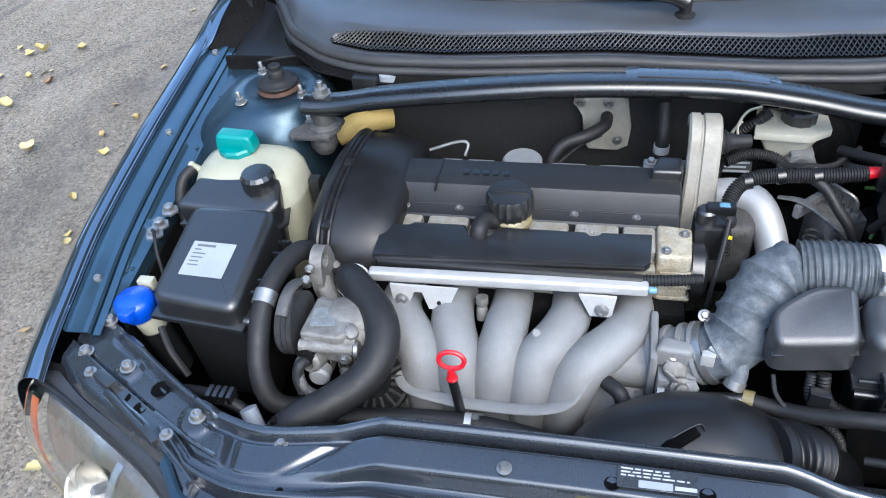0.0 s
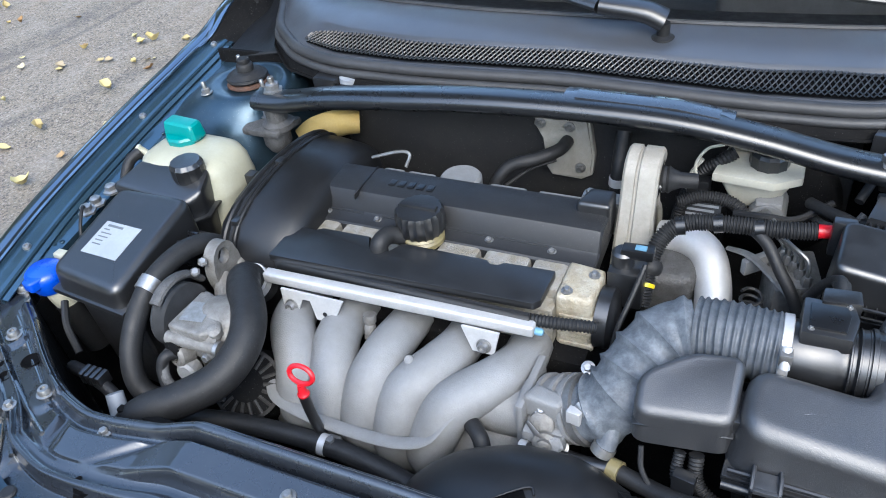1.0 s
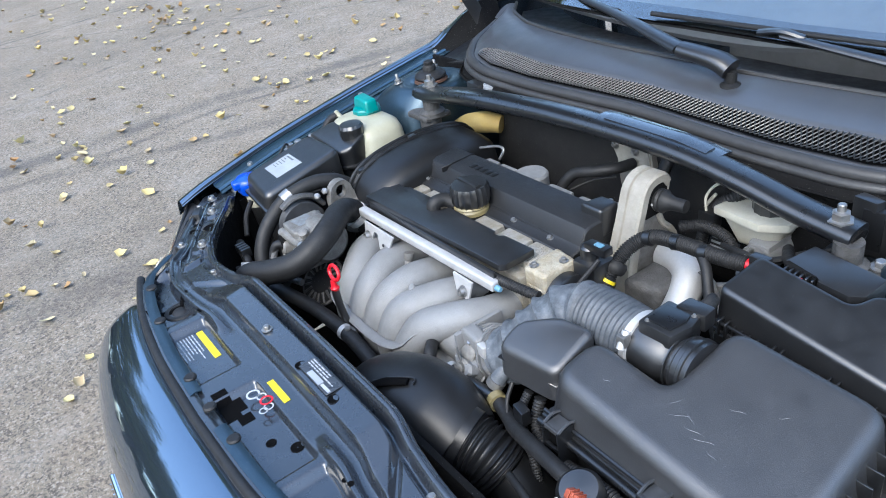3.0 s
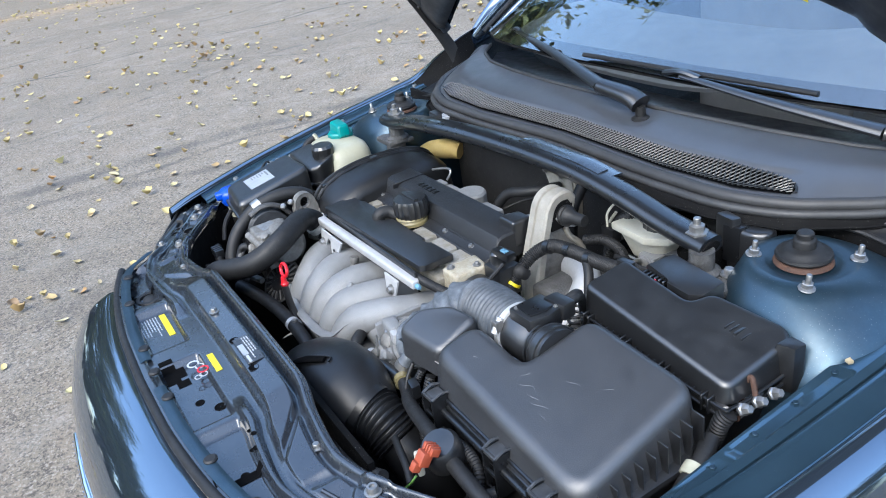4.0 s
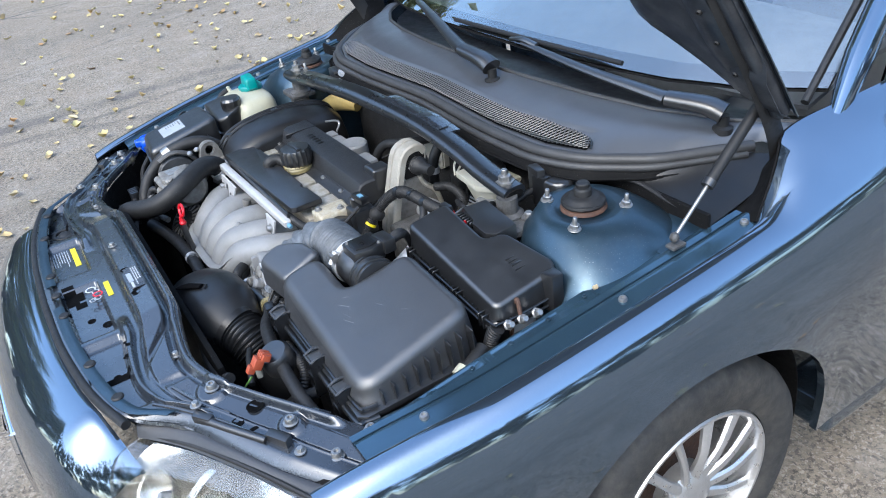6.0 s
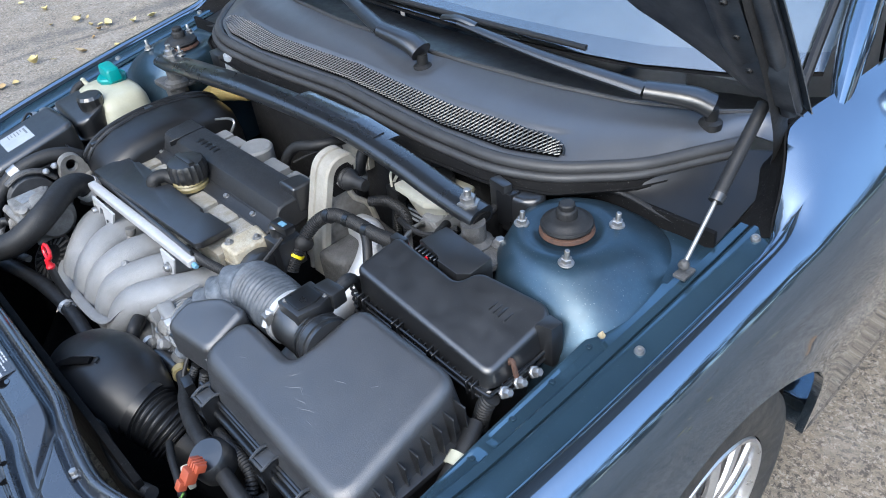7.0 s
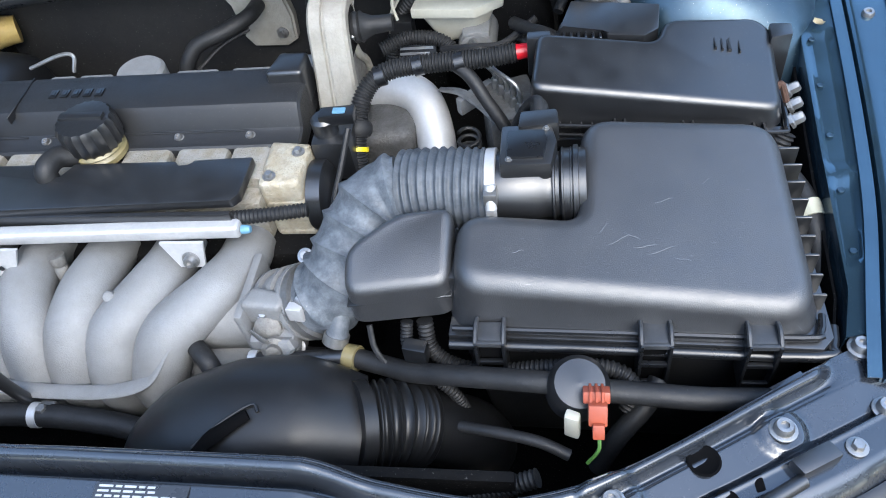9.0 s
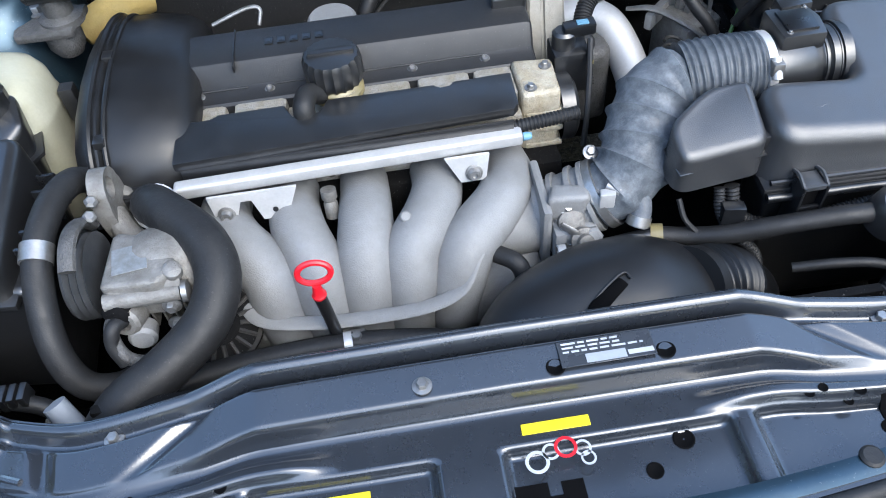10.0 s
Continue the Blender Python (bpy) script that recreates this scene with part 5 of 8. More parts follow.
for _s in (1, -1):
    part("rear_pillar", tube([(_s * 0.610, 2.33, 1.345), (_s * 0.70, 2.65, 1.15), (_s * 0.76, 2.98, 0.975)], 0.045, 10, 4), PAINT, car, "", 60)
    _rw = part("rear_tyre", lathe([(0.200, -0.095), (0.262, -0.104), (0.296, -0.075), (0.297, 0.0), (0.296, 0.075), (0.262, 0.104), (0.200, 0.097)], 48, (_s * 0.83, 2.715, 0.297), (_s, 0, 0), caps=False), TYRE, car, "dusty rear tyre")
    part("rear_rim", lathe([(0.200, 0.090), (0.186, 0.095), (0.170, 0.07), (0.06, 0.075), (0.0, 0.078)], 40, (_s * 0.83, 2.715, 0.297), (_s, 0, 0), caps=False), RIM, _rw)
    part("tail_lamp", prism([(_s * 0.60, 3.49), (_s * 0.80, 3.43), (_s * 0.81, 3.50), (_s * 0.60, 3.54)], 0.66, 0.86, 0.012, 2), RED, car, "red tail lamp")
    part("sill", box(min(_s * 0.78, _s * 0.92), max(_s * 0.78, _s * 0.92), 0.40, 2.36, 0.20, 0.28, 0.02, 3), PAINT, car, "", 60)

# bonnet, held up on its struts
BONNET_EDGE = [(0.0, 0.300), (0.20, 0.285), (0.46, 0.206), (0.62, 0.120), (0.72, 0.055), (0.78, 0.015), (0.815, -0.012), (0.84, -0.026)]
LIFT = Vector((0, -0.556, 0.831))
UNDER = Vector((0, -0.831, -0.556))


def bonnet(u, v, depth=0.0):
    a0 = 2 * u - 1
    half = (0.840 if a0 > 0 else 0.800) - 0.10 * v ** 2
    x = a0 * half
    s0, s1 = table(abs(a0) * 0.84, BONNET_EDGE), 1.14 - 0.10 * abs(a0) ** 3
    s = s0 + (s1 - s0) * v
    p = Vector((x, 0.272, 0.986)) + LIFT * s
    crown = 0.055 * (1 - abs(a0) ** 6) * (0.4 + 0.6 * math.sin(math.pi * min(1, 0.2 + v)))
    return p - UNDER * (crown - depth)


_bonnet = part("bonnet", sheet(lambda u, v: tuple(bonnet(u, v)), 40, 30, 0.002), PAINT, car, "raised blue bonnet seen from its dark underside", 60)
part("inner_panel", sheet(lambda u, v: tuple(bonnet(0.004 + 0.992 * u, 0.003 + 0.99 * v, 0.012 + 0.020 * hump(u, 0.03, 0.14, 0.03) + 0.020 * hump(u, 0.86, 0.97, 0.03) + 0.014 * hump(v, 0.03, 0.10, 0.03))), 60, 40, 0.002), HOODLINER, _bonnet, "dark pressed inner panel", 60)
for _s in (1, -1):
    part("edge_frame", tube([tuple(Vector(bonnet(0.5 + _s * 0.485, v, 0.016))) for v in (0.0, 0.15, 0.4, 0.7, 0.98)], 0.016, 10, 5), HOODLINER, _bonnet)
    _hg = part("hinge", tube([(_s * 0.790, 0.312, 0.862), (_s * 0.798, 0.298, 0.892), (_s * 0.803, 0.265, 0.955), (_s * 0.806, 0.200, 1.060), (_s * 0.806, 0.131, 1.167), (_s * 0.805, 0.095, 1.22)], [0.026, 0.022, 0.019, 0.017, 0.019, 0.016], 10, 6, flat=(1.0, 0.16), up=(1, 0, 0)), RUBBER, _bonnet, "dark bonnet hinge arm")
    part("hinge_plate", tube([(_s * 0.776, 0.238, 1.015), (_s * 0.772, 0.170, 1.100), (_s * 0.770, 0.090, 1.215)], [0.020, 0.026, 0.026], 10, 5, flat=(0.5, 1.0), up=(1, 0, 0)), HOODLINER, _hg)
    for _t in (0.25, 0.62, 0.95):
        bolt(_hg, tuple(Vector((_s * 0.784, 0.225, 1.012)).lerp(Vector((_s * 0.780, 0.100, 1.185)), _t)), tuple(UNDER), 0.6, kind=BOLT_DARK)
# gas strut with ball joint, on one side only
_s = 1
_g0, _g1 = Vector((_s * 0.80, 0.046, 0.817)), Vector((_s * 0.781, 0.256, 0.975))
_gas = part("gas_strut", tube([_g0.lerp(_g1, 0.42), _g1], 0.0098, 14, 2), RUBBER, car, "black gas strut holding the bonnet")
part("rod", tube([_g0.lerp(_g1, 0.03), _g0.lerp(_g1, 0.44)], 0.0036, 10, 2), ZINC, _gas)
part("collar", tube([_g0.lerp(_g1, 0.39), _g0.lerp(_g1, 0.44)], 0.0112, 14, 1), PLASTIC, _gas)
_bm = lathe([(0.003, -0.009), (0.007, -0.005), (0.0085, 0.0), (0.007, 0.005), (0.004, 0.008)], 16, tuple(_g0))
box(_g0.x - 0.010, _g0.x + 0.010, 0.035, 0.065, 0.797, 0.803, 0.002, bm=_bm)
part("ball_joint", _bm, GRIME, _gas)

_st = part("sticker", sheet(lambda u, v: tuple(bonnet(0.755 + 0.035 * u, 0.012 + 0.02 * v, 0.030)), 4, 2, 0.001), LABEL_Y, _bonnet, "yellow warning sticker")


# wipers
def wiper(piv, elbow, mid, tip, blade_a, blade_b):
    piv, elbow, mid, tip = (Vector(p) for p in (piv, elbow, mid, tip))
    arm = part("wiper", tube([piv + Vector((0, 0, 0.034)), piv.lerp(elbow, 0.3) + Vector((0, 0, 0.030)), elbow], [0.026, 0.024, 0.020], 16, 5, flat=(1.0, 0.72)), PLASTIC, car, "black windscreen wiper at rest")
    part("arm", tube([elbow, mid, tip], [0.0185, 0.0125, 0.008], 12, 6, flat=(1.0, 0.6)), PLASTIC, arm)
    part("blade", tube([blade_a, Vector(blade_a).lerp(Vector(blade_b), 0.5) + Vector((0, -0.006, 0.002)), blade_b], 0.0055, 8, 6), RUBBER, arm)
    b0, b1 = tip.lerp(Vector(blade_a), 0.15), tip.lerp(Vector(blade_b), 0.15)
    part("bridge", tube([b0, tip + Vector((0, 0, 0.008)), b1], 0.008, 8, 4, flat=(1, 0.7)), PLASTIC, arm)
    part("spindle", lathe([(0.020, -0.004), (0.019, 0.006), (0.011, 0.010), (0.011, 0.03)], 20, tuple(piv)), RUBBER, arm)


wiper((0.136, 0.158, 0.902), (0.030, 0.150, 0.960), (-0.20, 0.215, 0.984), (-0.47, 0.31, 0.985), (-0.20, 0.232, 0.982), (-0.716, 0.386, 0.955))
wiper((0.68, 0.297, 0.890), (0.583, 0.251, 0.944), (0.40, 0.215, 0.970), (0.20, 0.205, 0.992), (0.46, 0.255, 0.985), (-0.10, 0.220, 0.992))

# ---- engine ----
engine = thing("engine", (-0.10, -0.30, 0.25), "transverse five-cylinder engine with black cam covers and cast intake manifold", "engine")
# coloured near-black for the shade beneath the head
part("block", box(-0.36, 0.15, -0.37, -0.10, 0.26, 0.655, 0.012), DARK, engine, "engine block, near-black for the deep shade around it")

# cylinder head: pale stained alloy showing between the covers
_bm = box(-0.335, 0.098, -0.345, -0.085, 0.655, 0.722, 0.006)
for _x0, _x1 in ((-0.318, -0.285), (-0.275, -0.205), (-0.105, -0.040), (-0.030, 0.040), (0.046, 0.098)):
    box(_x0, _x1, -0.318, -0.250, 0.715, 0.738, 0.006, bm=_bm)
_head = part("cylinder_head", _bm, HEAD, engine, "pale stained alloy cylinder head")
_bm = prism([(0.098, -0.335), (0.150, -0.335), (0.153, -0.262), (0.098, -0.255)], 0.64, 0.745, 0.008, 3)
for _i in range(3):
    box(0.104, 0.1545, -0.338, -0.262, 0.655 + 0.026 * _i, 0.662 + 0.026 * _i, 0.003, bm=_bm)
part("head_end", _bm, STAINED, _head, "oil-stained yellowed casting")
for _p in ((0.112, -0.322, 0.745), (0.140, -0.280, 0.745), (0.150, -0.318, 0.690)):
    bolt(_head, _p, size=0.7)

# rear edge of the head with alloy pads and a round plug
for _x0, _x1 in ((-0.285, -0.245), (-0.238, -0.185), (-0.085, -0.020), (0.0, 0.075)):
    part("head_pad", box(_x0, _x1, -0.132, -0.098, 0.70, 0.745, 0.006), CASTING, _head)
part("core_plug", lathe([(0.036, 0.70), (0.036, 0.752), (0.032, 0.757), (0.0, 0.757)], 32, (-0.135, -0.108, 0), caps=False), CASTING, _head, "round alloy plug")
part("lift_block", box(0.075, 0.150, -0.128, -0.098, 0.70, 0.762, 0.006), CASTING, _head)
bolt(_head, (0.088, -0.113, 0.762), size=0.9)

# upper black cover, its profile from front to back
COVER = [(-0.262, 0.716), (-0.2615, 0.7370), (-0.2585, 0.7405), (-0.240, 0.7440), (-0.2345, 0.7475), (-0.2245, 0.7705), (-0.2195, 0.7760), (-0.2080, 0.7790), (-0.1600, 0.7800), (-0.1510, 0.7780), (-0.1465, 0.7705), (-0.144, 0.728)]


def extrude_x(profile, xs, bm=None, shrink=None):
    rings = []
    for i, x in enumerate(xs):
        k = shrink[i] if shrink else 0.0
        cy, cz = sum(p[0] for p in profile) / len(profile), min(p[1] for p in profile)
        rings.append([(x, p[0] + (cy - p[0]) * k, p[1] + (cz - p[1]) * k) for p in profile])
    return loft(rings, bm)


_bm = extrude_x(COVER, [-0.342, -0.339, -0.333, 0.126, 0.132, 0.135], shrink=[0.10, 0.03, 0, 0, 0.03, 0.10])
_cov = part("cam_cover", _bm, COVER_M, engine, "black ribbed cam cover with raised lettering", 24)
part("cover_corner", prism([(0.085, -0.185), (0.136, -0.185), (0.136, -0.140), (0.096, -0.140)], 0.74, 0.796, 0.007, 3), PLASTIC, _cov)
for _x in (-0.300, -0.175, -0.060, 0.020):
    part("cover_ridge", tube([(_x - 0.045, -0.2375, 0.7465), (_x, -0.2375, 0.7470), (_x + 0.045, -0.2375, 0.7465)], 0.0014, 6, 2), COVER_M, _cov)
part("rear_ledge", box(-0.338, 0.130, -0.1455, -0.134, 0.728, 0.7500, 0.003), COVER_M, _cov)
part("cover_seam", box(-0.268, -0.2655, -0.236, -0.150, 0.77, 0.7812, 0.0006, 1), NEAR_BLACK, _cov)
for _x in (-0.319, -0.226, -0.033, 0.066):
    bolt(_cov, (_x, -0.2435, 0.7425), (0, -0.30, 1), 0.55, "zinc cover screw", BOLT_ROUND)
# raised maker's lettering as plain bars
_bm = bmesh.new()
for _i in range(5):
    _x = -0.225 + 0.017 * _i
    box(_x, _x + 0.011, -0.196, -0.180, 0.7785, 0.7812, 0.0008, bm=_bm)
    box(_x + 0.003, _x + 0.008, -0.192, -0.184, 0.781, 0.7818, 0, bm=_bm)
part("raised_mark", _bm, PLASTIC_S, _cov)

# oil filler with ribbed cap
_oil = part("oil_cap", lathe([(0.026, 0.742), (0.034, 0.758), (0.037, 0.764), (0.037, 0.790), (0.034, 0.797), (0.020, 0.799), (0.0, 0.799)], 60, (-0.136, -0.262, 0), lobes=20, lobe=0.05, caps=False), PLASTIC, engine, "ribbed black oil filler cap", 25)
part("gasket", lathe([(0.030, 0.738), (0.036, 0.741), (0.036, 0.748), (0.032, 0.752), (0.035, 0.755), (0.030, 0.760)], 40, (-0.136, -0.265, 0), caps=False), OILY, _oil, "oily yellow seal ring")
part("grip_bar", box(-0.166, -0.106, -0.268, -0.256, 0.797, 0.803, 0.002), PLASTIC, _oil)

# lower black cover plate with notches
LOW = [(-0.340, -0.386), (0.080, -0.372), (0.088, -0.362), (0.090, -0.300), (0.012, -0.303), (0.010, -0.314), (-0.006, -0.316), (-0.010, -0.304), (-0.150, -0.304), (-0.158, -0.330), (-0.196, -0.332), (-0.203, -0.303),
       (-0.290, -0.304), (-0.296, -0.315), (-0.316, -0.316), (-0.325, -0.308), (-0.340, -0.330)]
_bm = prism([(x, y, 0.757 + (y + 0.386) * 0.02 - 0.010 * max(0, -0.374 - y) * 60 * 0.01) for x, y in LOW], 0.744, None, 0.003, 2)
_low = part("coil_cover", _bm, PLASTIC, engine, "flat black coil cover plate")
part("cover_skirt", box(-0.335, 0.078, -0.384, -0.378, 0.728, 0.746, 0.002), PLASTIC, _low)
part("breather_hose", tube([(-0.178, -0.326, 0.745), (-0.178, -0.322, 0.764), (-0.172, -0.300, 0.766), (-0.155, -0.285, 0.755)], 0.014, 14, 6), RUBBER, engine)

# timing belt cover: a tall arched shell at the end of the engine
ARCHED = [(-0.372, 0.600), (-0.384, 0.665), (-0.384, 0.705), (-0.372, 0.742), (-0.345, 0.770), (-0.300, 0.788), (-0.235, 0.797), (-0.170, 0.797), (-0.110, 0.790), (-0.065, 0.776), (-0.035, 0.752), (-0.025, 0.700), (-0.025, 0.60)]
_bm = extrude_x(ARCHED, [-0.482, -0.480, -0.475, -0.467, -0.457, -0.447, -0.443, -0.4405, -0.438], shrink=[0.19, 0.13, 0.075, 0.035, 0.010, 0.0, 0.0, 0.015, 0.03])
_belt = part("timing_cover", _bm, DUCT, engine, "large arched black timing belt cover", 40)
_bm = extrude_x(ARCHED, [-0.440, -0.436, -0.430, -0.400, -0.372, -0.352, -0.340, -0.332, -0.328], shrink=[0.035, 0.014, 0.010, 0.014, 0.028, 0.050, 0.080, 0.125, 0.18])
part("cover_half", _bm, DUCT, _belt, "", 40)
for _x, _k, _r in ((-0.4515, 0.004, 0.0050), (-0.4335, 0.012, 0.0036)):
    _cy, _cz = -0.20, 0.60
    part("rim", tube([(_x, y + (_cy - y) * _k, z + (_cz - z) * _k) for y, z in ARCHED], _r, 8, 5), DUCT, _belt)
for _y, _z in ((-0.20, 0.802), (-0.34, 0.776)):
    part("seam_clip", box(-0.446, -0.432, _y - 0.009, _y + 0.009, _z - 0.012, _z - 0.001, 0.002), PLASTIC, _belt)
_bm = box(-0.425, -0.375, -0.395, -0.372, 0.690, 0.722, 0.003)
for _i in range(4):
    box(-0.420 + 0.012 * _i, -0.414 + 0.012 * _i, -0.399, -0.390, 0.694, 0.720, 0.001, bm=_bm)
part("cover_latch", _bm, PLASTIC, _belt)
_belt.location.x = 0.012

# fuel rail with brackets
_rail = part("fuel_rail", prism([(-0.345, -0.408), (0.087, -0.397), (0.087, -0.378), (-0.345, -0.389)], 0.716, 0.735, 0.005, 3), BRIGHT, engine, "bright steel fuel rail")
for _x0, _xb, _y, _zb, _pts in ((-0.288, -0.288, -0.413, 0.706, [(-0.307, 0.722), (-0.302, 0.692), (-0.276, 0.692), (-0.268, 0.712), (-0.255, 0.712), (-0.245, 0.684), (-0.215, 0.684), (-0.198, 0.722)]),
                                (0.021, 0.021, -0.402, 0.698, [(-0.014, 0.720), (0.004, 0.686), (0.036, 0.686), (0.042, 0.720)])):
    _bm = bmesh.new()
    _n = len(_pts)
    _f = [_bm.verts.new((x, _y - 0.004 - (0.722 - z) * 0.25, z)) for x, z in _pts]
    _k = [_bm.verts.new((x, _y + 0.000 - (0.722 - z) * 0.25, z)) for x, z in _pts]
    ring_faces(_bm, _f, _k)
    _bm.faces.new(_f[::-1])
    _bm.faces.new(_k)
    part("bracket", _bm, BRIGHT, _rail)
    bolt(_rail, (_xb, _y - 0.011, 0.698), (0, -1, 0.25), 0.85, kind=BOLT_ROUND)
# black disc in place of the shaded hole
part("hole", lathe([(0.0035, 0), (0.0035, 0.001)], 10, (-0.228, -0.4255, 0.698), (0, -1, 0.25)), NEAR_BLACK, _rail)
part("rail_plug", lathe([(0.0055, 0), (0.0055, 0.007), (0.004, 0.011), (0.0025, 0.011)], 14, (0.088, -0.388, 0.7235), (1, 0, 0)), PALE_BLUE, _rail, "blue test plug")
part("injector", lathe([(0.009, 0), (0.009, 0.02), (0.007, 0.024), (0.010, 0.028), (0.010, 0.04)], 16, (-0.163, -0.415, 0.660), (0, 0.25, 1)), GRIMY, _rail)

# intake manifold: five runners curling into a plenum
RUN_X = [(-0.300, -0.248, -0.232), (-0.212, -0.190, -0.180), (-0.120, -0.128, -0.132), (-0.026, -0.070, -0.082), (0.068, 0.000, -0.030)]
_man = part("intake_manifold", tube([(-0.255, -0.455, 0.520), (-0.13, -0.465, 0.525), (0.02, -0.455, 0.545), (0.085, -0.430, 0.580)], [0.062, 0.066, 0.062, 0.050], 20, 6), CASTING, engine, "grey cast alloy intake manifold", 60)
for _a, _b2, _c in RUN_X:
    part("runner", tube([(_a, -0.350, 0.655), (_a, -0.395, 0.664), (_a + (_b2 - _a) * 0.30, -0.440, 0.666), (_b2, -0.484, 0.648), (_b2 * 0.4 + _c * 0.6, -0.508, 0.618), (_c, -0.516, 0.582), (_c, -0.502, 0.535), (_c, -0.475, 0.49)],
                        [0.032, 0.033, 0.035, 0.037, 0.0375, 0.0375, 0.037, 0.036], 20, 6, flat=(1.0, 0.92)), CASTING, _man, "", 70)
# the split line flange under the runners
_lip = [(-0.285, -0.505, 0.640), (-0.262, -0.538, 0.628), (-0.20, -0.550, 0.622), (-0.13, -0.553, 0.620), (-0.06, -0.551, 0.622), (-0.018, -0.540, 0.632), (0.004, -0.515, 0.655), (0.026, -0.482, 0.672)]
part("flange_lip", tube(_lip, 0.0055, 10, 8, flat=(1.7, 0.5)), CASTING, _man)
part("web", sheet(lambda u, v: (-0.27 + 0.27 * u, -0.470 - 0.065 * math.sin(v * 1.5), 0.655 - 0.075 * v), 10, 6, 0.006), CASTING, _man)
part("boss", lathe([(0.008, -0.01), (0.007, 0.006), (0.005, 0.008)], 14, (-0.072, -0.460, 0.686), (0, -0.6, 0.8)), CASTING, _man)
part("neck", tube([(0.030, -0.440, 0.635), (0.085, -0.440, 0.625), (0.125, -0.440, 0.640)], [0.050, 0.043, 0.040], 20, 6), CASTING, _man)
part("manifold_foot", prism([(-0.30, -0.52), (-0.22, -0.545), (-0.22, -0.45), (-0.30, -0.45)], 0.50, 0.585, 0.012, 3), CASTING, _man)

# throttle body
_tb = part("throttle_body", tube([(0.105, -0.440, 0.632), (0.165, -0.448, 0.662)], 0.042, 24, 3), CASTING, engine, "ribbed alloy throttle body")
_bm = bmesh.new()
for _f in (0.1, 0.4, 0.75, 1.0):
    _p = Vector((0.105, -0.440, 0.632)).lerp(Vector((0.165, -0.448, 0.662)), _f)
    lathe([(0.040, -0.004), (0.047, -0.003), (0.047, 0.003), (0.040, 0.004)], 26, tuple(_p), (0.89, -0.12, 0.44), bm=_bm)
part("rib", _bm, CASTING, _tb)
part("lever_box", box(0.105, 0.160, -0.505, -0.470, 0.610, 0.660, 0.006), CASTING, _tb)
part("stop_screw", lathe([(0.013, 0), (0.013, 0.014), (0.009, 0.018)], 6, (0.150, -0.500, 0.648), (0, -0.8, 0.6)), CASTING, _tb)
for _p in ((0.125, -0.478, 0.678), (0.168, -0.415, 0.706), (0.155, -0.492, 0.630)):
    bolt(_tb, _p, (0, -0.5, 0.8), 0.8)

part("round_plug", lathe([(0.0165, -0.012), (0.0165, 0.004), (0.014, 0.006), (0.0, 0.0065)], 22, (0.128, -0.488, 0.664), (0.05, -0.8, 0.6), caps=False), GRIMY, _tb, "round pale plug")
for _p in ((0.118, -0.470, 0.690), (0.160, -0.478, 0.690), (0.150, -0.500, 0.640)):
    _bs = part("boss", lathe([(0.0105, -0.018), (0.0105, 0.003), (0.0085, 0.005), (0.0048, 0.005), (0.0045, 0.001), (0.0, 0.001)], 16, _p, (0, -0.7, 0.72), caps=False), CASTING, _tb)
part("clamp_tab", prism([(0.160, -0.492), (0.178, -0.494), (0.182, -0.482), (0.163, -0.480)], 0.684, 0.706, 0.002), BRIGHT, _tb, "bright clamp tab")
part("motor_housing", prism([(0.098, -0.480), (0.150, -0.486), (0.158, -0.462), (0.110, -0.452)], 0.660, 0.700, 0.008, 3), CASTING, _tb)
part("linkage", lathe([(0.016, 0), (0.016, 0.006), (0.010, 0.009), (0.010, 0.016), (0.006, 0.018)], 20, (0.138, -0.507, 0.652), (0.1, -0.9, 0.45)), GRIMY, _tb, "round steel linkage pin")
part("lever", tube([(0.112, -0.500, 0.676), (0.132, -0.508, 0.660), (0.150, -0.506, 0.640), (0.162, -0.498, 0.620)], [0.004, 0.008, 0.008, 0.004], 8, 4, flat=(0.4, 1.0)), ZINC, _tb)
part("spring", tube([(0.128 + 0.010 * math.cos(k * 0.9), -0.500 - 0.0012 * k, 0.640 + 0.010 * math.sin(k * 0.9)) for k in range(22)], 0.0013, 6, 2), ZINC, _tb)
part("sensor_plug", prism([(0.150, -0.505), (0.185, -0.505), (0.185, -0.485), (0.150, -0.485)], 0.600, 0.622, 0.003), PLASTIC, _tb)
part("flange_plate", prism([(0.092, -0.492), (0.104, -0.494), (0.106, -0.395), (0.094, -0.395)], 0.595, 0.690, 0.006, 2), CASTING, _tb)

# dipstick with red loop
_dip = part("dipstick", tube([(-0.174, -0.560, 0.600), (-0.176, -0.566, 0.650), (-0.180, -0.566, 0.690)], 0.0075, 12, 4), PLASTIC, engine, "dipstick with red pull loop")
part("grip", lathe([(0.0072, 0), (0.0086, 0.004), (0.0086, 0.006), (0.0062, 0.009), (0.0058, 0.016), (0.0045, 0.022)], 18, (-0.180, -0.565, 0.688), (-0.02, 0, 1)), RED, _dip)
_pts = [(-0.180 + 0.0185 * math.cos(a), -0.559 + 0.004 * math.sin(a), 0.724 + 0.0125 * math.sin(a)) for a in [-math.pi / 2 + 2 * math.pi * i / 14 for i in range(15)]]
part("loop", tube(_pts, 0.0036, 8, 2), RED, _dip, "red plastic loop")
part("tube_clamp", box(-0.160, -0.140, -0.580, -0.560, 0.585, 0.612, 0.003), ZINC, engine)
bolt(engine, (-0.150, -0.575, 0.612), size=0.9)

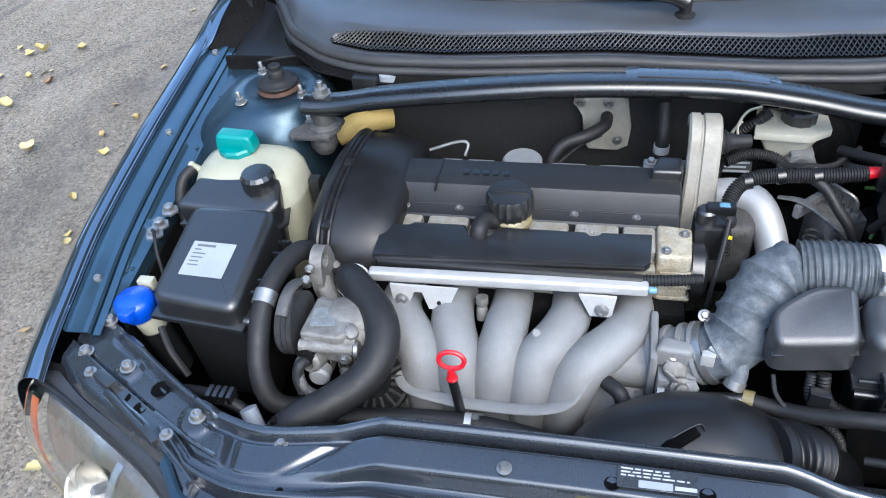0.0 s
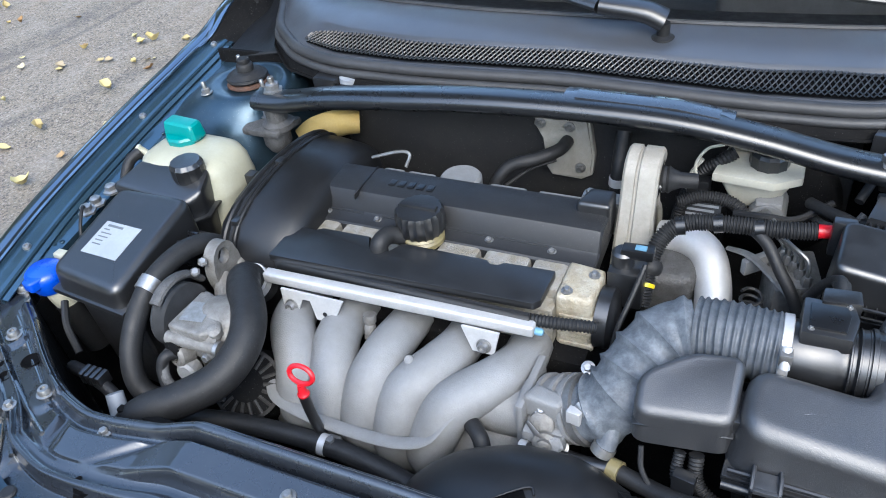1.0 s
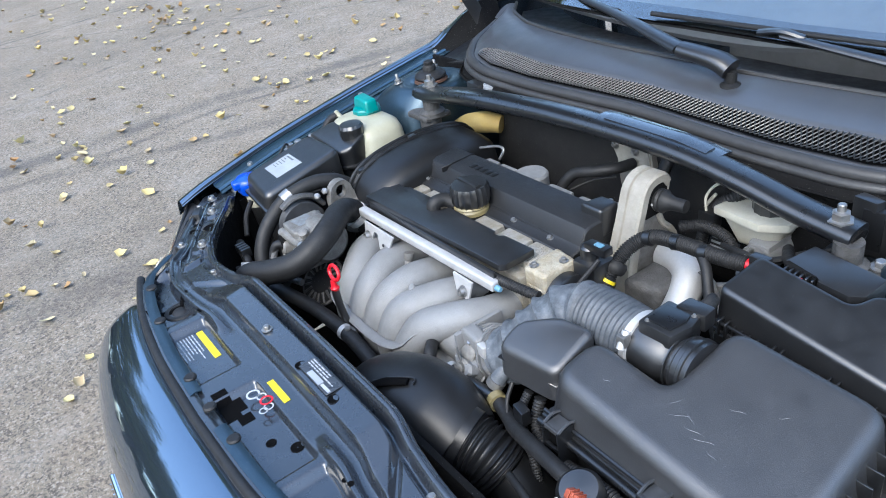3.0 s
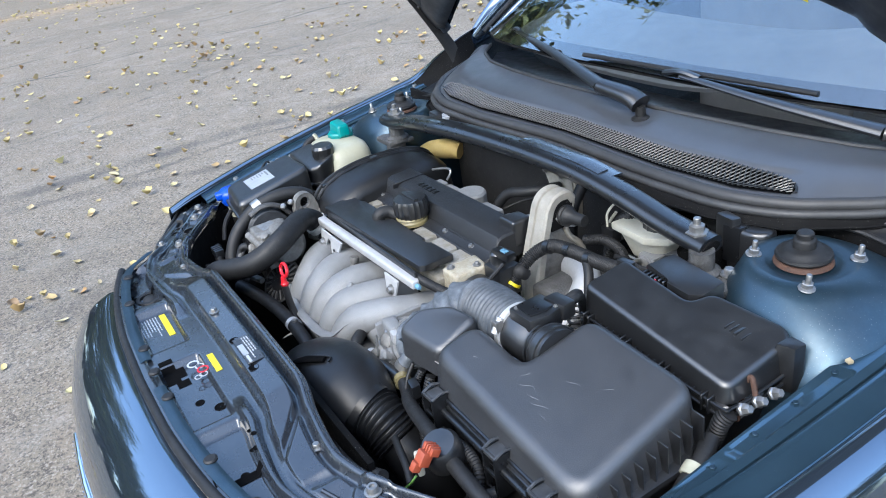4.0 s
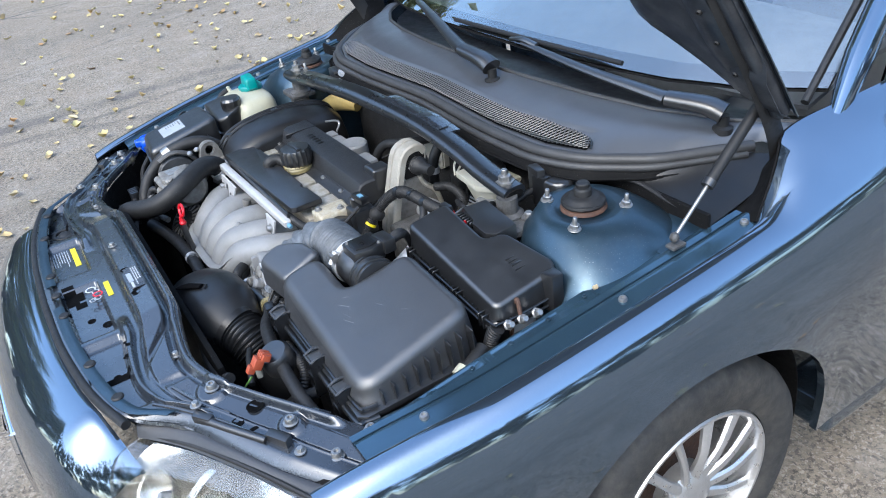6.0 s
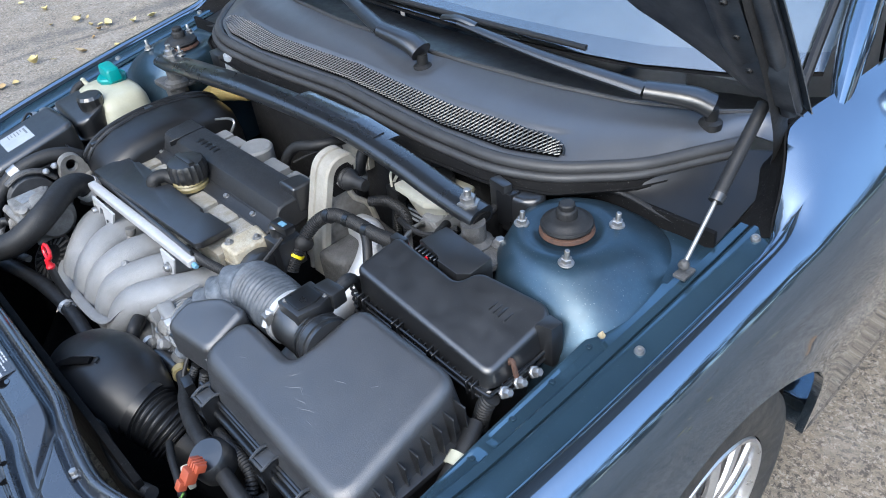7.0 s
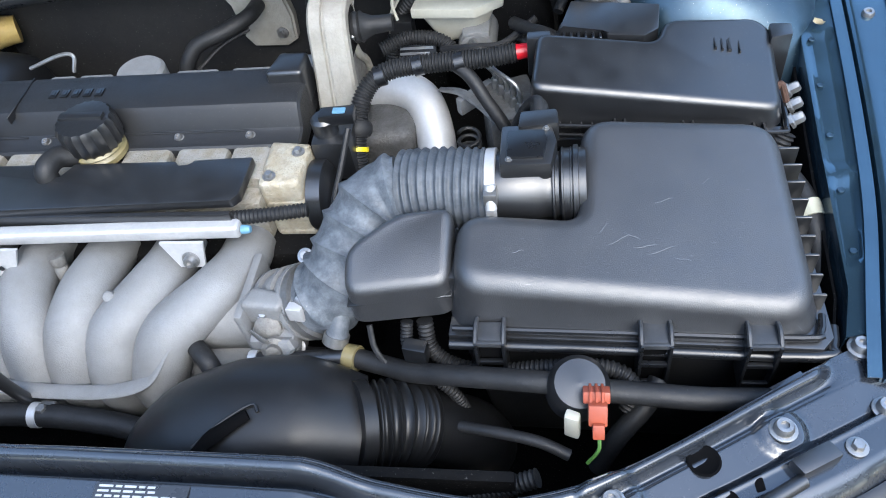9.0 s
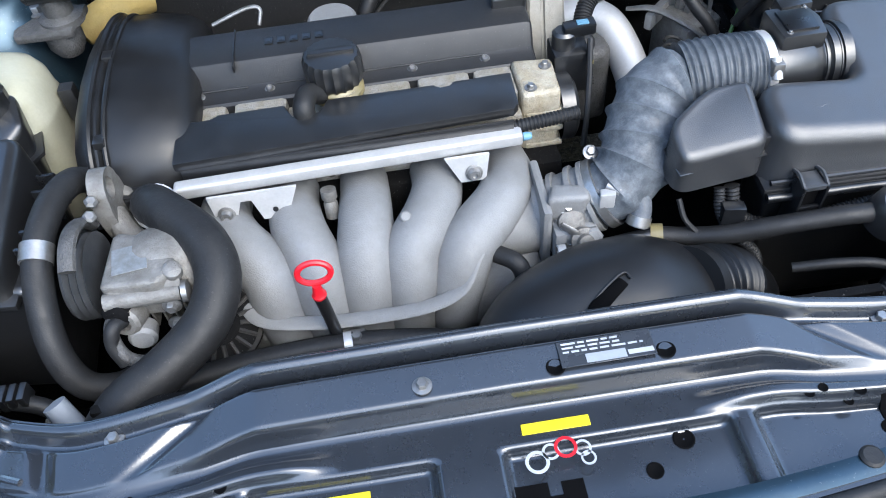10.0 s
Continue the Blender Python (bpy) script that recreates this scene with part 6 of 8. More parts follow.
# engine steady bracket: tall cream alloy arch and bush
STRAP = [(-0.196, 0.630), (-0.184, 0.690), (-0.168, 0.745), (-0.152, 0.795), (-0.141, 0.826), (-0.126, 0.843), (-0.105, 0.849), (-0.084, 0.845), (-0.072, 0.830)]
_rings = []
_strap = smooth_path([(0, y, z) for y, z in STRAP], 4)
for _i, _p in enumerate(_strap):
    _t = (_strap[min(_i + 1, len(_strap) - 1)] - _strap[max(_i - 1, 0)]).normalized()
    _nrm = Vector((0, _t.z, -_t.y))
    _w = 0.026 + 0.006 * max(0.0, 1 - _i / 10)
    _rings.append([(0.168 + sx * _w, _p.y + _nrm.y * d, _p.z + _nrm.z * d) for sx, d in ((-1, 0.003), (-0.86, -0.001), (-0.30, -0.001), (-0.24, 0.0025), (-0.12, 0.0025), (-0.06, -0.001), (0.86, -0.001), (1, 0.003), (1, 0.016), (-1, 0.016))])
_arm = part("steady_bracket", loft(_rings), CREAMY, engine, "tall cream-coloured alloy engine bracket", 40)
_side = [(-0.186, 0.640), (-0.166, 0.720), (-0.140, 0.800), (-0.120, 0.838), (-0.082, 0.840), (-0.078, 0.815), (-0.096, 0.782), (-0.088, 0.750), (-0.058, 0.716), (-0.040, 0.640)]
_bm = bmesh.new()
_fa, _fb = ([_bm.verts.new((x, y, z)) for y, z in _side] for x in (0.158, 0.184))
ring_faces(_bm, _fa, _fb)
_bm.faces.new(_fa[::-1])
_bm.faces.new(_fb)
part("web", _bm, GRIMY, _arm, "greyer recessed side of the bracket")
part("edge_rib", tube([(0.186, y, z) for y, z in ((-0.076, 0.832), (-0.080, 0.812), (-0.097, 0.782), (-0.089, 0.750), (-0.060, 0.716), (-0.044, 0.65))], 0.006, 8, 4), CREAMY, _arm)
part("bush_plate", prism([(0.184, -0.135), (0.192, -0.135), (0.192, -0.080), (0.184, -0.080)], 0.775, 0.832, 0.003), DARK, _arm)
_bush = part("bush", lathe([(0.019, 0), (0.021, 0.006), (0.019, 0.010), (0.021, 0.014), (0.017, 0.018), (0.012, 0.030), (0.011, 0.055), (0.0, 0.056)], 24, (0.190, -0.104, 0.802), (1, 0.12, 0.02), caps=False), RUBBER, _arm, "dark rubber bush and bolt")
part("bolt_head", lathe([(0.013, 0), (0.013, 0.008), (0.009, 0.011)], 6, (0.193, -0.110, 0.800), (0.9, -0.5, 0.1)), ZINC, _bush)
part("bracket_foot", prism([(0.19, -0.20), (0.265, -0.19), (0.275, -0.06), (0.19, -0.05)], 0.56, 0.690, 0.015, 3), GRIME, _arm, "grimy cast gearbox bracket")

# sensor cluster behind the throttle
_bm = box(0.155, 0.205, -0.275, -0.225, 0.690, 0.752, 0.005)
lathe([(0.016, 0.75), (0.016, 0.772), (0.012, 0.776)], 16, (0.172, -0.250, 0), bm=_bm)
_dist = part("cam_sensor", _bm, PLASTIC, engine, "black sensor housing with plug")
part("plug", prism([(0.170, -0.262), (0.214, -0.258), (0.214, -0.238), (0.170, -0.242)], 0.768, 0.784, 0.003), PLASTIC_S, _dist)
part("plug_clip", box(0.188, 0.204, -0.256, -0.246, 0.783, 0.786, 0.001), PALE_BLUE, _dist, "pale blue plug clip")
part("end_cover", lathe([(0.045, 0), (0.045, 0.018), (0.036, 0.024), (0.0, 0.024)], 28, (0.153, -0.300, 0.690), (1, 0, 0), caps=False), PLASTIC, _dist)
part("lead", tube([(0.205, -0.262, 0.765), (0.196, -0.300, 0.735), (0.186, -0.335, 0.705), (0.180, -0.350, 0.66)], 0.004, 8, 6), RUBBER, _dist)
part("wire_duct", tube([(0.055, -0.375, 0.728), (0.110, -0.372, 0.730), (0.165, -0.362, 0.728)], 0.0085, 10, 6, wave=(0.0008, 0.005)), RUBBER, _dist, "ribbed wire duct", 70)

# power steering pump, bracket and pulley
_pump = thing("power_steering_pump", (-0.385, -0.50, 0.60), "cast alloy power steering pump with black pulley", "pump")
_bm = lathe([(0.030, -0.030), (0.042, -0.026), (0.046, -0.015), (0.047, 0.020), (0.043, 0.034), (0.034, 0.042), (0.0, 0.044)], 36, (-0.375, -0.512, 0.688), (1, 0, 0), caps=False)
_body = part("pump_body", _bm, GRIMY, _pump, "grimy round alloy housing")
_bm = prism([(-0.428, -0.562), (-0.372, -0.566), (-0.368, -0.500), (-0.428, -0.480)], 0.665, 0.726, 0.010, 3)
tube([(-0.425, -0.556, 0.712), (-0.350, -0.553, 0.708)], 0.013, 14, 2, bm=_bm)
lathe([(0.010, 0), (0.010, 0.012), (0.007, 0.014)], 14, (-0.356, -0.552, 0.718), (0.2, -0.3, 1), bm=_bm)
part("valve_block", _bm, GRIMY, _body)
flat_label(-0.422, -0.384, -0.550, -0.512, 0.7278, WORN, _body, "worn pale maker's sticker", 8)
part("pulley", lathe([(0.048, 0), (0.050, 0.004), (0.044, 0.008), (0.050, 0.012), (0.044, 0.016), (0.050, 0.020), (0.044, 0.024), (0.050, 0.028), (0.020, 0.030), (0.0, 0.030)], 40, (-0.478, -0.512, 0.690), (1, 0, 0)), HAZE, _pump, "ribbed black pulley", 20)
_bm = bmesh.new()
_out, _in = [], []
for _i in range(28):
    _a = 2 * math.pi * _i / 28
    _c, _d = math.cos(_a), math.sin(_a)
    _stretch = 1 + max(0.0, -_d) ** 1.5 * 2.3
    _out.append((-0.418 + 0.026 * _c * (1 + 0.7 * max(0.0, -_d)), 0.733 + 0.027 * _d * _stretch))
    _in.append((-0.418 + 0.0120 * _c, 0.736 + 0.0140 * _d))
_v = [[_bm.verts.new((x, y, z)) for y, z in pts] for x, pts in ((-0.455, _out), (-0.435, _out), (-0.437, _in), (-0.453, _in))]
for _k in range(4):
    ring_faces(_bm, _v[_k], _v[(_k + 1) % 4])
tube([(-0.444, -0.425, 0.700), (-0.425, -0.455, 0.685), (-0.400, -0.475, 0.680)], [0.014, 0.016, 0.018], 10, 4, bm=_bm)
tube([(-0.444, -0.385, 0.700), (-0.420, -0.405, 0.685), (-0.395, -0.43, 0.66)], [0.012, 0.014, 0.016], 10, 4, bm=_bm)
part("lifting_eye", _bm, GRIMY, _pump, "cast alloy lifting eye")
part("top_plate", prism([(-0.432, -0.566), (-0.372, -0.570), (-0.352, -0.552), (-0.352, -0.505), (-0.428, -0.488)], 0.700, 0.7275, 0.006, 3), GRIMY, _body)
part("bore", tube([(-0.432, -0.571, 0.708), (-0.352, -0.566, 0.703)], 0.0095, 16, 2), GRIMY, _body, "pale horizontal bore")
part("bore_plug", lathe([(0.0125, 0), (0.0125, 0.006), (0.008, 0.008)], 16, (-0.350, -0.566, 0.703), (1, 0.06, -0.05)), ZINC, _body)
part("port", lathe([(0.020, -0.01), (0.020, 0.010), (0.016, 0.014), (0.011, 0.014), (0.011, 0.004)], 20, (-0.418, -0.570, 0.680), (-0.25, -1, 0.25)), GRIMY, _body)
part("port", lathe([(0.016, -0.01), (0.016, 0.008), (0.012, 0.012), (0.0, 0.012)], 18, (-0.408, -0.578, 0.655), (0.1, -1, 0.15)), CASTING, _body)
part("elbow", tube([(-0.420, -0.578, 0.684), (-0.428, -0.592, 0.688), (-0.432, -0.602, 0.672), (-0.424, -0.612, 0.650)], 0.0085, 12, 5), RUBBER, _pump, "black elbow pipe")
for _k in range(5):
    part("fin", prism([(-0.412 + 0.013 * _k, -0.560), (-0.409 + 0.013 * _k, -0.560), (-0.409 + 0.013 * _k, -0.480), (-0.412 + 0.013 * _k, -0.480)], 0.640, 0.702, 0.001, 1), GRIMY, _body)
for _p in ((-0.365, -0.572, 0.690), (-0.372, -0.566, 0.650)):
    bolt(_pump, _p, (0, -1, 0.1), 0.9)
part("pipe", tube([(-0.425, -0.565, 0.690), (-0.432, -0.592, 0.682), (-0.420, -0.610, 0.655), (-0.385, -0.605, 0.635), (-0.345, -0.590, 0.630)], 0.0075, 12, 6), GRIME, _pump)
_bm = bmesh.new()
tube([(-0.462, -0.512 + 0.062 * math.cos(a), 0.690 + 0.062 * math.sin(a)) for a in (2.2, 1.8, 1.4, 0.9, 0.4)], 0.010, 10, 4, bm=_bm, flat=(1.0, 0.6))
part("belt_guard", _bm, GRIME, _pump)
for _k in range(2):
    part("guard_bolt", lathe([(0.008, 0), (0.008, 0.004), (0.005, 0.007)], 6, (-0.452, -0.468 + 0.02 * _k, 0.738 + 0.004 * _k), (0.4, -0.3, 1)), ZINC, _pump)
part("union", lathe([(0.016, 0), (0.016, 0.02), (0.010, 0.024)], 16, (-0.420, -0.560, 0.692), (-0.2, -1, 0.1)), DARK, _pump)
_pump.location += Vector((0.026, 0.012, 0.018))

# alternator low in front, its colours darkened for the shade there
_alt = thing("alternator", (-0.318, -0.50, 0.50), "dark alternator with slotted end frame", "alternator")
_bm = lathe([(0.052, -0.05), (0.055, -0.04), (0.055, 0.046), (0.048, 0.060), (0.03, 0.064), (0.0, 0.064)], 36, (-0.325, -0.500, 0.585), (0.2, -0.6, 0.75), caps=False)
_ab = part("housing", _bm, DARK, _alt, "alloy housing, near-black for the shade it sits in")
part("end_ring", lathe([(0.0475, 0.056), (0.0525, 0.057), (0.0530, 0.060), (0.0480, 0.0625)], 36, (-0.325, -0.500, 0.585), (0.2, -0.6, 0.75), caps=False), SHADED_ALLOY, _ab, "grimy slotted end frame, darkened for deep shade")
for _i in range(18):
    _a = 2 * math.pi * _i / 18
    _q = Vector((0, 0, 1)).rotation_difference(Vector((0.2, -0.6, 0.75)).normalized())
    _p0 = Vector((-0.325, -0.500, 0.585)) + _q @ Vector((0.026 * math.cos(_a), 0.026 * math.sin(_a), 0.0645))
    _p1 = Vector((-0.325, -0.500, 0.585)) + _q @ Vector((0.048 * math.cos(_a), 0.048 * math.sin(_a), 0.0605))
    part("fin", tube([_p0, _p1], 0.0030, 6, 1), SHADED_ALLOY, _ab)

# hoses beside the pump
_rh = thing("radiator_hose", (-0.33, -0.53, 0.62), "thick matt black radiator hose curving past the pump", "hose")
part("hose", tube([(-0.370, -0.385, 0.680), (-0.372, -0.412, 0.722), (-0.345, -0.450, 0.742), (-0.300, -0.500, 0.742), (-0.284, -0.545, 0.728), (-0.300, -0.588, 0.705), (-0.342, -0.625, 0.688), (-0.390, -0.655, 0.674), (-0.425, -0.672, 0.640)],
                           0.0255, 22, 7), RUBBER, _rh)
part("clamp", tube([(-0.372, -0.398, 0.700), (-0.3722, -0.406, 0.712)], 0.0292, 22, 1), BRIGHT, _rh)
_h = thing("coolant_hose", (-0.46, -0.53, 0.62), "looped black coolant hose with a pale clamp", "hose")
part("hose", tube([(-0.452, -0.365, 0.735), (-0.456, -0.398, 0.762), (-0.466, -0.445, 0.771), (-0.474, -0.505, 0.758), (-0.472, -0.560, 0.722), (-0.466, -0.592, 0.680), (-0.450, -0.605, 0.645), (-0.420, -0.598, 0.625), (-0.395, -0.58, 0.62)],
                  0.0162, 18, 7), RUBBER, _h)
part("clamp", tube([(-0.4735, -0.494, 0.763), (-0.4745, -0.514, 0.755)], 0.0180, 20, 2), ZINC, _h, "pale sprung clamp")

# wiring and clutter in the dark corner below
_w = thing("wiring_loom", (-0.50, -0.60, 0.60), "black wiring loom with plugs taped together", "wiring")
part("loom", tube([(-0.60, -0.60, 0.640), (-0.54, -0.615, 0.655), (-0.49, -0.625, 0.640), (-0.465, -0.640, 0.600)], 0.010, 10, 6), RUBBER, _w)
_bm = bmesh.new()
for _i in range(4):
    box(-0.545 + 0.011 * _i, -0.537 + 0.011 * _i, -0.628, -0.606, 0.650, 0.672, 0.002, bm=_bm)
part("plug", _bm, PLASTIC, _w)
part("tape", tube([(-0.478, -0.630, 0.655), (-0.462, -0.648, 0.620), (-0.455, -0.655, 0.59)], [0.013, 0.014, 0.011], 12, 4), LABEL_W, _w, "grey-white tape sleeve")
part("branch", tube([(-0.60, -0.58, 0.65), (-0.63, -0.56, 0.68), (-0.655, -0.53, 0.70)], 0.006, 8, 5), RUBBER, _w)

# ---- control unit box ----
_ecu = thing("control_unit_box", (-0.565, -0.43, 0.52), "black plastic control unit box with a white sticker", "box")
part("body", prism([(-0.636, -0.520), (-0.490, -0.535), (-0.505, -0.345), (-0.640, -0.345)], 0.53, 0.735, 0.010, 3, draft=0.012), PLASTIC, _ecu)
_lid = part("lid", dome([(-0.654, -0.527), (-0.507, -0.541), (-0.505, -0.345), (-0.654, -0.347)], [0.022, 0.022, 0.022, 0.022], 0.728, lambda x, y: 0.8035 + 0.196 * (y + 0.352), 0.013, 0.003, 6), PLASTIC, _ecu, "domed black lid")
_bm = prism([(-0.661, -0.534), (-0.500, -0.549), (-0.498, -0.338), (-0.661, -0.340)], 0.722, 0.731, 0.0025, 2)
part("lid_rim", _bm, PLASTIC, _lid)
_tilt = Matrix.Rotation(math.atan(0.196), 4, "X")
_st = part("sticker", box(-0.037, 0.037, -0.033, 0.033, 0, 0.0010, 0.0003, 1), LABEL_W, _lid, "white paper sticker with faint print")
_st.matrix_basis = Matrix.Translation((-0.583, -0.455, 0.7834)) @ _tilt @ Matrix.Rotation(radians(-2), 4, "Z")
_bm = bmesh.new()
for _i in range(5):
    box(-0.030, -0.030 + (0.012, 0.022, 0.020, 0.016, 0.018)[_i], 0.016 - 0.0075 * _i, 0.0182 - 0.0075 * _i, 0.001, 0.0013, 0, bm=_bm)
box(-0.028, 0.004, 0.023, 0.0275, 0.001, 0.0013, 0, bm=_bm)
part("print", _bm, INK, _st)
for _y in (-0.485, -0.395):
    _bm = box(-0.498, -0.476, _y - 0.016, _y - 0.011, 0.716, 0.766, 0.002)
    box(-0.498, -0.476, _y + 0.011, _y + 0.016, 0.716, 0.766, 0.002, bm=_bm)
    box(-0.484, -0.478, _y - 0.016, _y + 0.016, 0.724, 0.750, 0.002, bm=_bm)
    part("latch", _bm, PLASTIC_S, _ecu, "black hooked latch")
part("side_catch", prism([(-0.665, -0.455), (-0.640, -0.455), (-0.640, -0.415), (-0.655, -0.425)], 0.725, 0.752, 0.004), PLASTIC, _ecu)

# ---- coolant reservoir and steering fluid bottle ----
_res = thing("coolant_reservoir", (-0.61, -0.21, 0.55), "cream translucent coolant reservoir with teal screw cap", "reservoir")
_rings = []
for _k, _z in ((0.80, 0.56), (0.94, 0.60), (1.0, 0.68), (1.0, 0.735), (1.02, 0.742), (1.02, 0.750), (1.0, 0.757), (0.97, 0.780), (0.88, 0.797), (0.70, 0.806), (0.35, 0.810)):
    _ring = []
    for _q in range(40):
        _a = 2 * math.pi * _q / 40
        _c, _d = math.cos(_a), math.sin(_a)
        _ring.append((-0.610 + math.copysign(abs(_c) ** 0.6, _c) * 0.098 * _k, -0.215 + math.copysign(abs(_d) ** 0.6, _d) * 0.068 * _k, _z))
    _rings.append(_ring)
part("tank", loft(_rings), TANK, _res, "", 50)
_bm = lathe([(0.031, 0.800), (0.033, 0.806), (0.033, 0.818), (0.030, 0.822), (0.0, 0.822)], 40, (-0.635, -0.192, 0), lobes=10, lobe=0.05, caps=False)
prism([(-0.668, -0.205), (-0.600, -0.210), (-0.600, -0.178), (-0.668, -0.172)], 0.812, 0.846, 0.010, 3, bm=_bm, draft=-0.006)
part("screw_cap", _bm, TEAL, _res, "teal screw cap", 30)
part("spout", lathe([(0.007, 0), (0.006, 0.02), (0.007, 0.022), (0.004, 0.026)], 12, (-0.695, -0.235, 0.79), (-0.6, -0.2, 0.7)), TANK, _res)
part("overflow_hose", tube([(-0.705, -0.240, 0.800), (-0.722, -0.260, 0.785), (-0.724, -0.285, 0.750), (-0.715, -0.30, 0.70)], 0.010, 12, 6), RUBBER, _res)
part("marker", box(-0.64, -0.615, -0.288, -0.280, 0.765, 0.777, 0.002), DARK, _res)
_psr = thing("steering_fluid_bottle", (-0.60, -0.30, 0.55), "black steering fluid bottle with round cap", "bottle")
part("bottle", prism([(-0.706, -0.326, 0.784), (-0.535, -0.338, 0.780), (-0.516, -0.310, 0.792), (-0.530, -0.262, 0.806), (-0.685, -0.262, 0.800)], 0.58, None, 0.012, 4, draft=0.02), PLASTIC, _psr)
part("seam", prism([(-0.709, -0.330), (-0.533, -0.342), (-0.512, -0.310), (-0.526, -0.258), (-0.688, -0.258)], 0.738, 0.744, 0.002, 2), PLASTIC, _psr)
part("cap", lathe([(0.026, 0.792), (0.028, 0.798), (0.028, 0.818), (0.024, 0.825), (0.0, 0.826)], 40, (-0.563, -0.278, 0), lobes=16, lobe=0.04, caps=False), PLASTIC, _psr, "ribbed black cap", 25)

# washer filler
_wash = thing("washer_filler", (-0.70, -0.50, 0.60), "washer filler neck with bright blue flip cap", "filler")
part("neck", tube([(-0.695, -0.500, 0.666), (-0.698, -0.504, 0.69), (-0.700, -0.506, 0.715)], [0.0215, 0.0215, 0.021], 22, 5), TANK, _wash, "yellowed filler neck")
part("lower_tube", tube([(-0.690, -0.49, 0.56), (-0.693, -0.496, 0.62), (-0.695, -0.500, 0.668)], 0.0235, 22, 4), RUBBER, _wash, "black lower tube")
_bm = lathe([(0.024, 0.702), (0.029, 0.712), (0.032, 0.728), (0.031, 0.737), (0.024, 0.743), (0.0, 0.746)], 32, (-0.702, -0.509, 0), caps=False)
prism([(-0.710, -0.548), (-0.690, -0.550), (-0.680, -0.52), (-0.715, -0.52)], 0.722, 0.742, 0.005, 3, bm=_bm)
part("flip_cap", _bm, BLUE, _wash, "bright blue flip cap", 45)
part("hinge_tab", box(-0.712, -0.685, -0.478, -0.462, 0.725, 0.745, 0.003), TANK, _wash)
for _p in ((-0.733, -0.309), (-0.731, -0.349), (-0.729, -0.374)):
    _g = solo("earth_bolt", lathe([(0.016, 0), (0.016, 0.004), (0.010, 0.006), (0.010, 0.014), (0.007, 0.016)], 6, (_p[0], _p[1], 0.752)), ZINC, "zinc earth bolt on the inner wing rail", "bolt", "earth bolts on the wing rail")
solo("earth_lead", tube([(-0.731, -0.375, 0.762), (-0.715, -0.39, 0.775), (-0.700, -0.42, 0.755), (-0.690, -0.44, 0.72), (-0.69, -0.46, 0.69)], 0.003, 8, 6), RUBBER, "thin black earth lead", "wire")

# ---- strut brace ----
_br = thing("strut_brace", (0, -0.08, 0.83), "black tubular strut brace spanning the bay", "brace")
_bp = [(-0.535, -0.092, 0.846), (-0.47, -0.095, 0.850), (-0.38, -0.103, 0.870), (-0.25, -0.108, 0.888), (-0.10, -0.098, 0.896), (0.05, -0.084, 0.894), (0.20, -0.074, 0.886), (0.32, -0.070, 0.868), (0.42, -0.070, 0.848), (0.512, -0.070, 0.836)]
SECTION = [(-0.0255, -0.002), (-0.0240, 0.006), (-0.0190, 0.0115), (-0.0120, 0.0145), (0.0, 0.0155), (0.0150, 0.0155), (0.0215, 0.0135), (0.0255, 0.008), (0.0260, -0.004), (0.0210, -0.012), (0.0, -0.0155), (-0.0180, -0.0125)]
_rings = []
for _p in smooth_path(_bp, 6):
    _rings.append([(_p.x, _p.y + dy, _p.z + dz) for dy, dz in SECTION])
part("bar", loft(_rings), BRACE, _br, "glossy black bar with a flat top", 50)
part("bar_end", tube([(0.500, -0.070, 0.8375), (0.5145, -0.070, 0.8355)], 0.0185, 16, 1, flat=(1.05, 0.55)), DARK, _br)


def on_bar(x):
    for a, b in zip(_bp, _bp[1:]):
        if x <= b[0]:
            t = (x - a[0]) / (b[0] - a[0])
            return Vector(a).lerp(Vector(b), t)
    return Vector(_bp[-1])


def plate(u, v):
    p = on_bar(0.035 + 0.245 * u)
    return (p.x, p.y - 0.008 + 0.048 * v, p.z + 0.0168 - 0.003 * (2 * v - 1) ** 2)


part("top_plate", sheet(plate, 24, 6, 0.004), SLAM, _br, "glossy dark plate on top of the bar", 50)
part("name_plate", sheet(lambda u, v: tuple(Vector(plate(0.08 + 0.84 * u, 0.16 + 0.5 * v)) + Vector((0, 0, 0.0025))), 24, 4, 0.0022), SLAM, _br)
for _p in ((-0.503, -0.082, 0.862), (0.484, -0.069, 0.852)):
    _bm = lathe([(0.019, 0), (0.019, 0.003), (0.013, 0.004), (0.013, 0.014), (0.010, 0.016)], 6, _p)
    lathe([(0.006, 0.015), (0.006, 0.026), (0.005, 0.027)], 12, _p, bm=_bm)
    part("nut", _bm, ZINC, _br, "zinc flange nut")
for _s in (1, -1):
    _bm = lathe([(0.030, 0.790), (0.030, 0.800), (0.020, 0.806), (0.020, 0.836)], 26, (_s * 0.508, -0.085, 0))
    prism([(_s * 0.49, -0.12), (_s * 0.57, -0.12), (_s * 0.58, -0.06), (_s * 0.48, -0.05)], 0.782, 0.796, 0.006, 2, bm=_bm)
    lathe([(0.018, 0.745), (0.026, 0.76), (0.026, 0.79)], 20, (_s * 0.515, -0.09, 0), bm=_bm)
    part("end_bracket", _bm, GRIME, _br, "grey cast end bracket")
    bolt(_br, (_s * 0.545, -0.065, 0.797), size=1.2)

# ---- air filter box ----
_air = thing("air_filter_box", (0.53, -0.42, 0.50), "large scuffed black air filter box with clipped lid", "air filter box")
AIR = [(0.354, -0.510), (0.356, -0.422), (0.480, -0.424), (0.485, -0.298), (0.692, -0.296), (0.706, -0.522)]


def air_top(x, y):
    return 0.805 - 0.085 * (x - 0.503) + 0.20 * (y + 0.303)


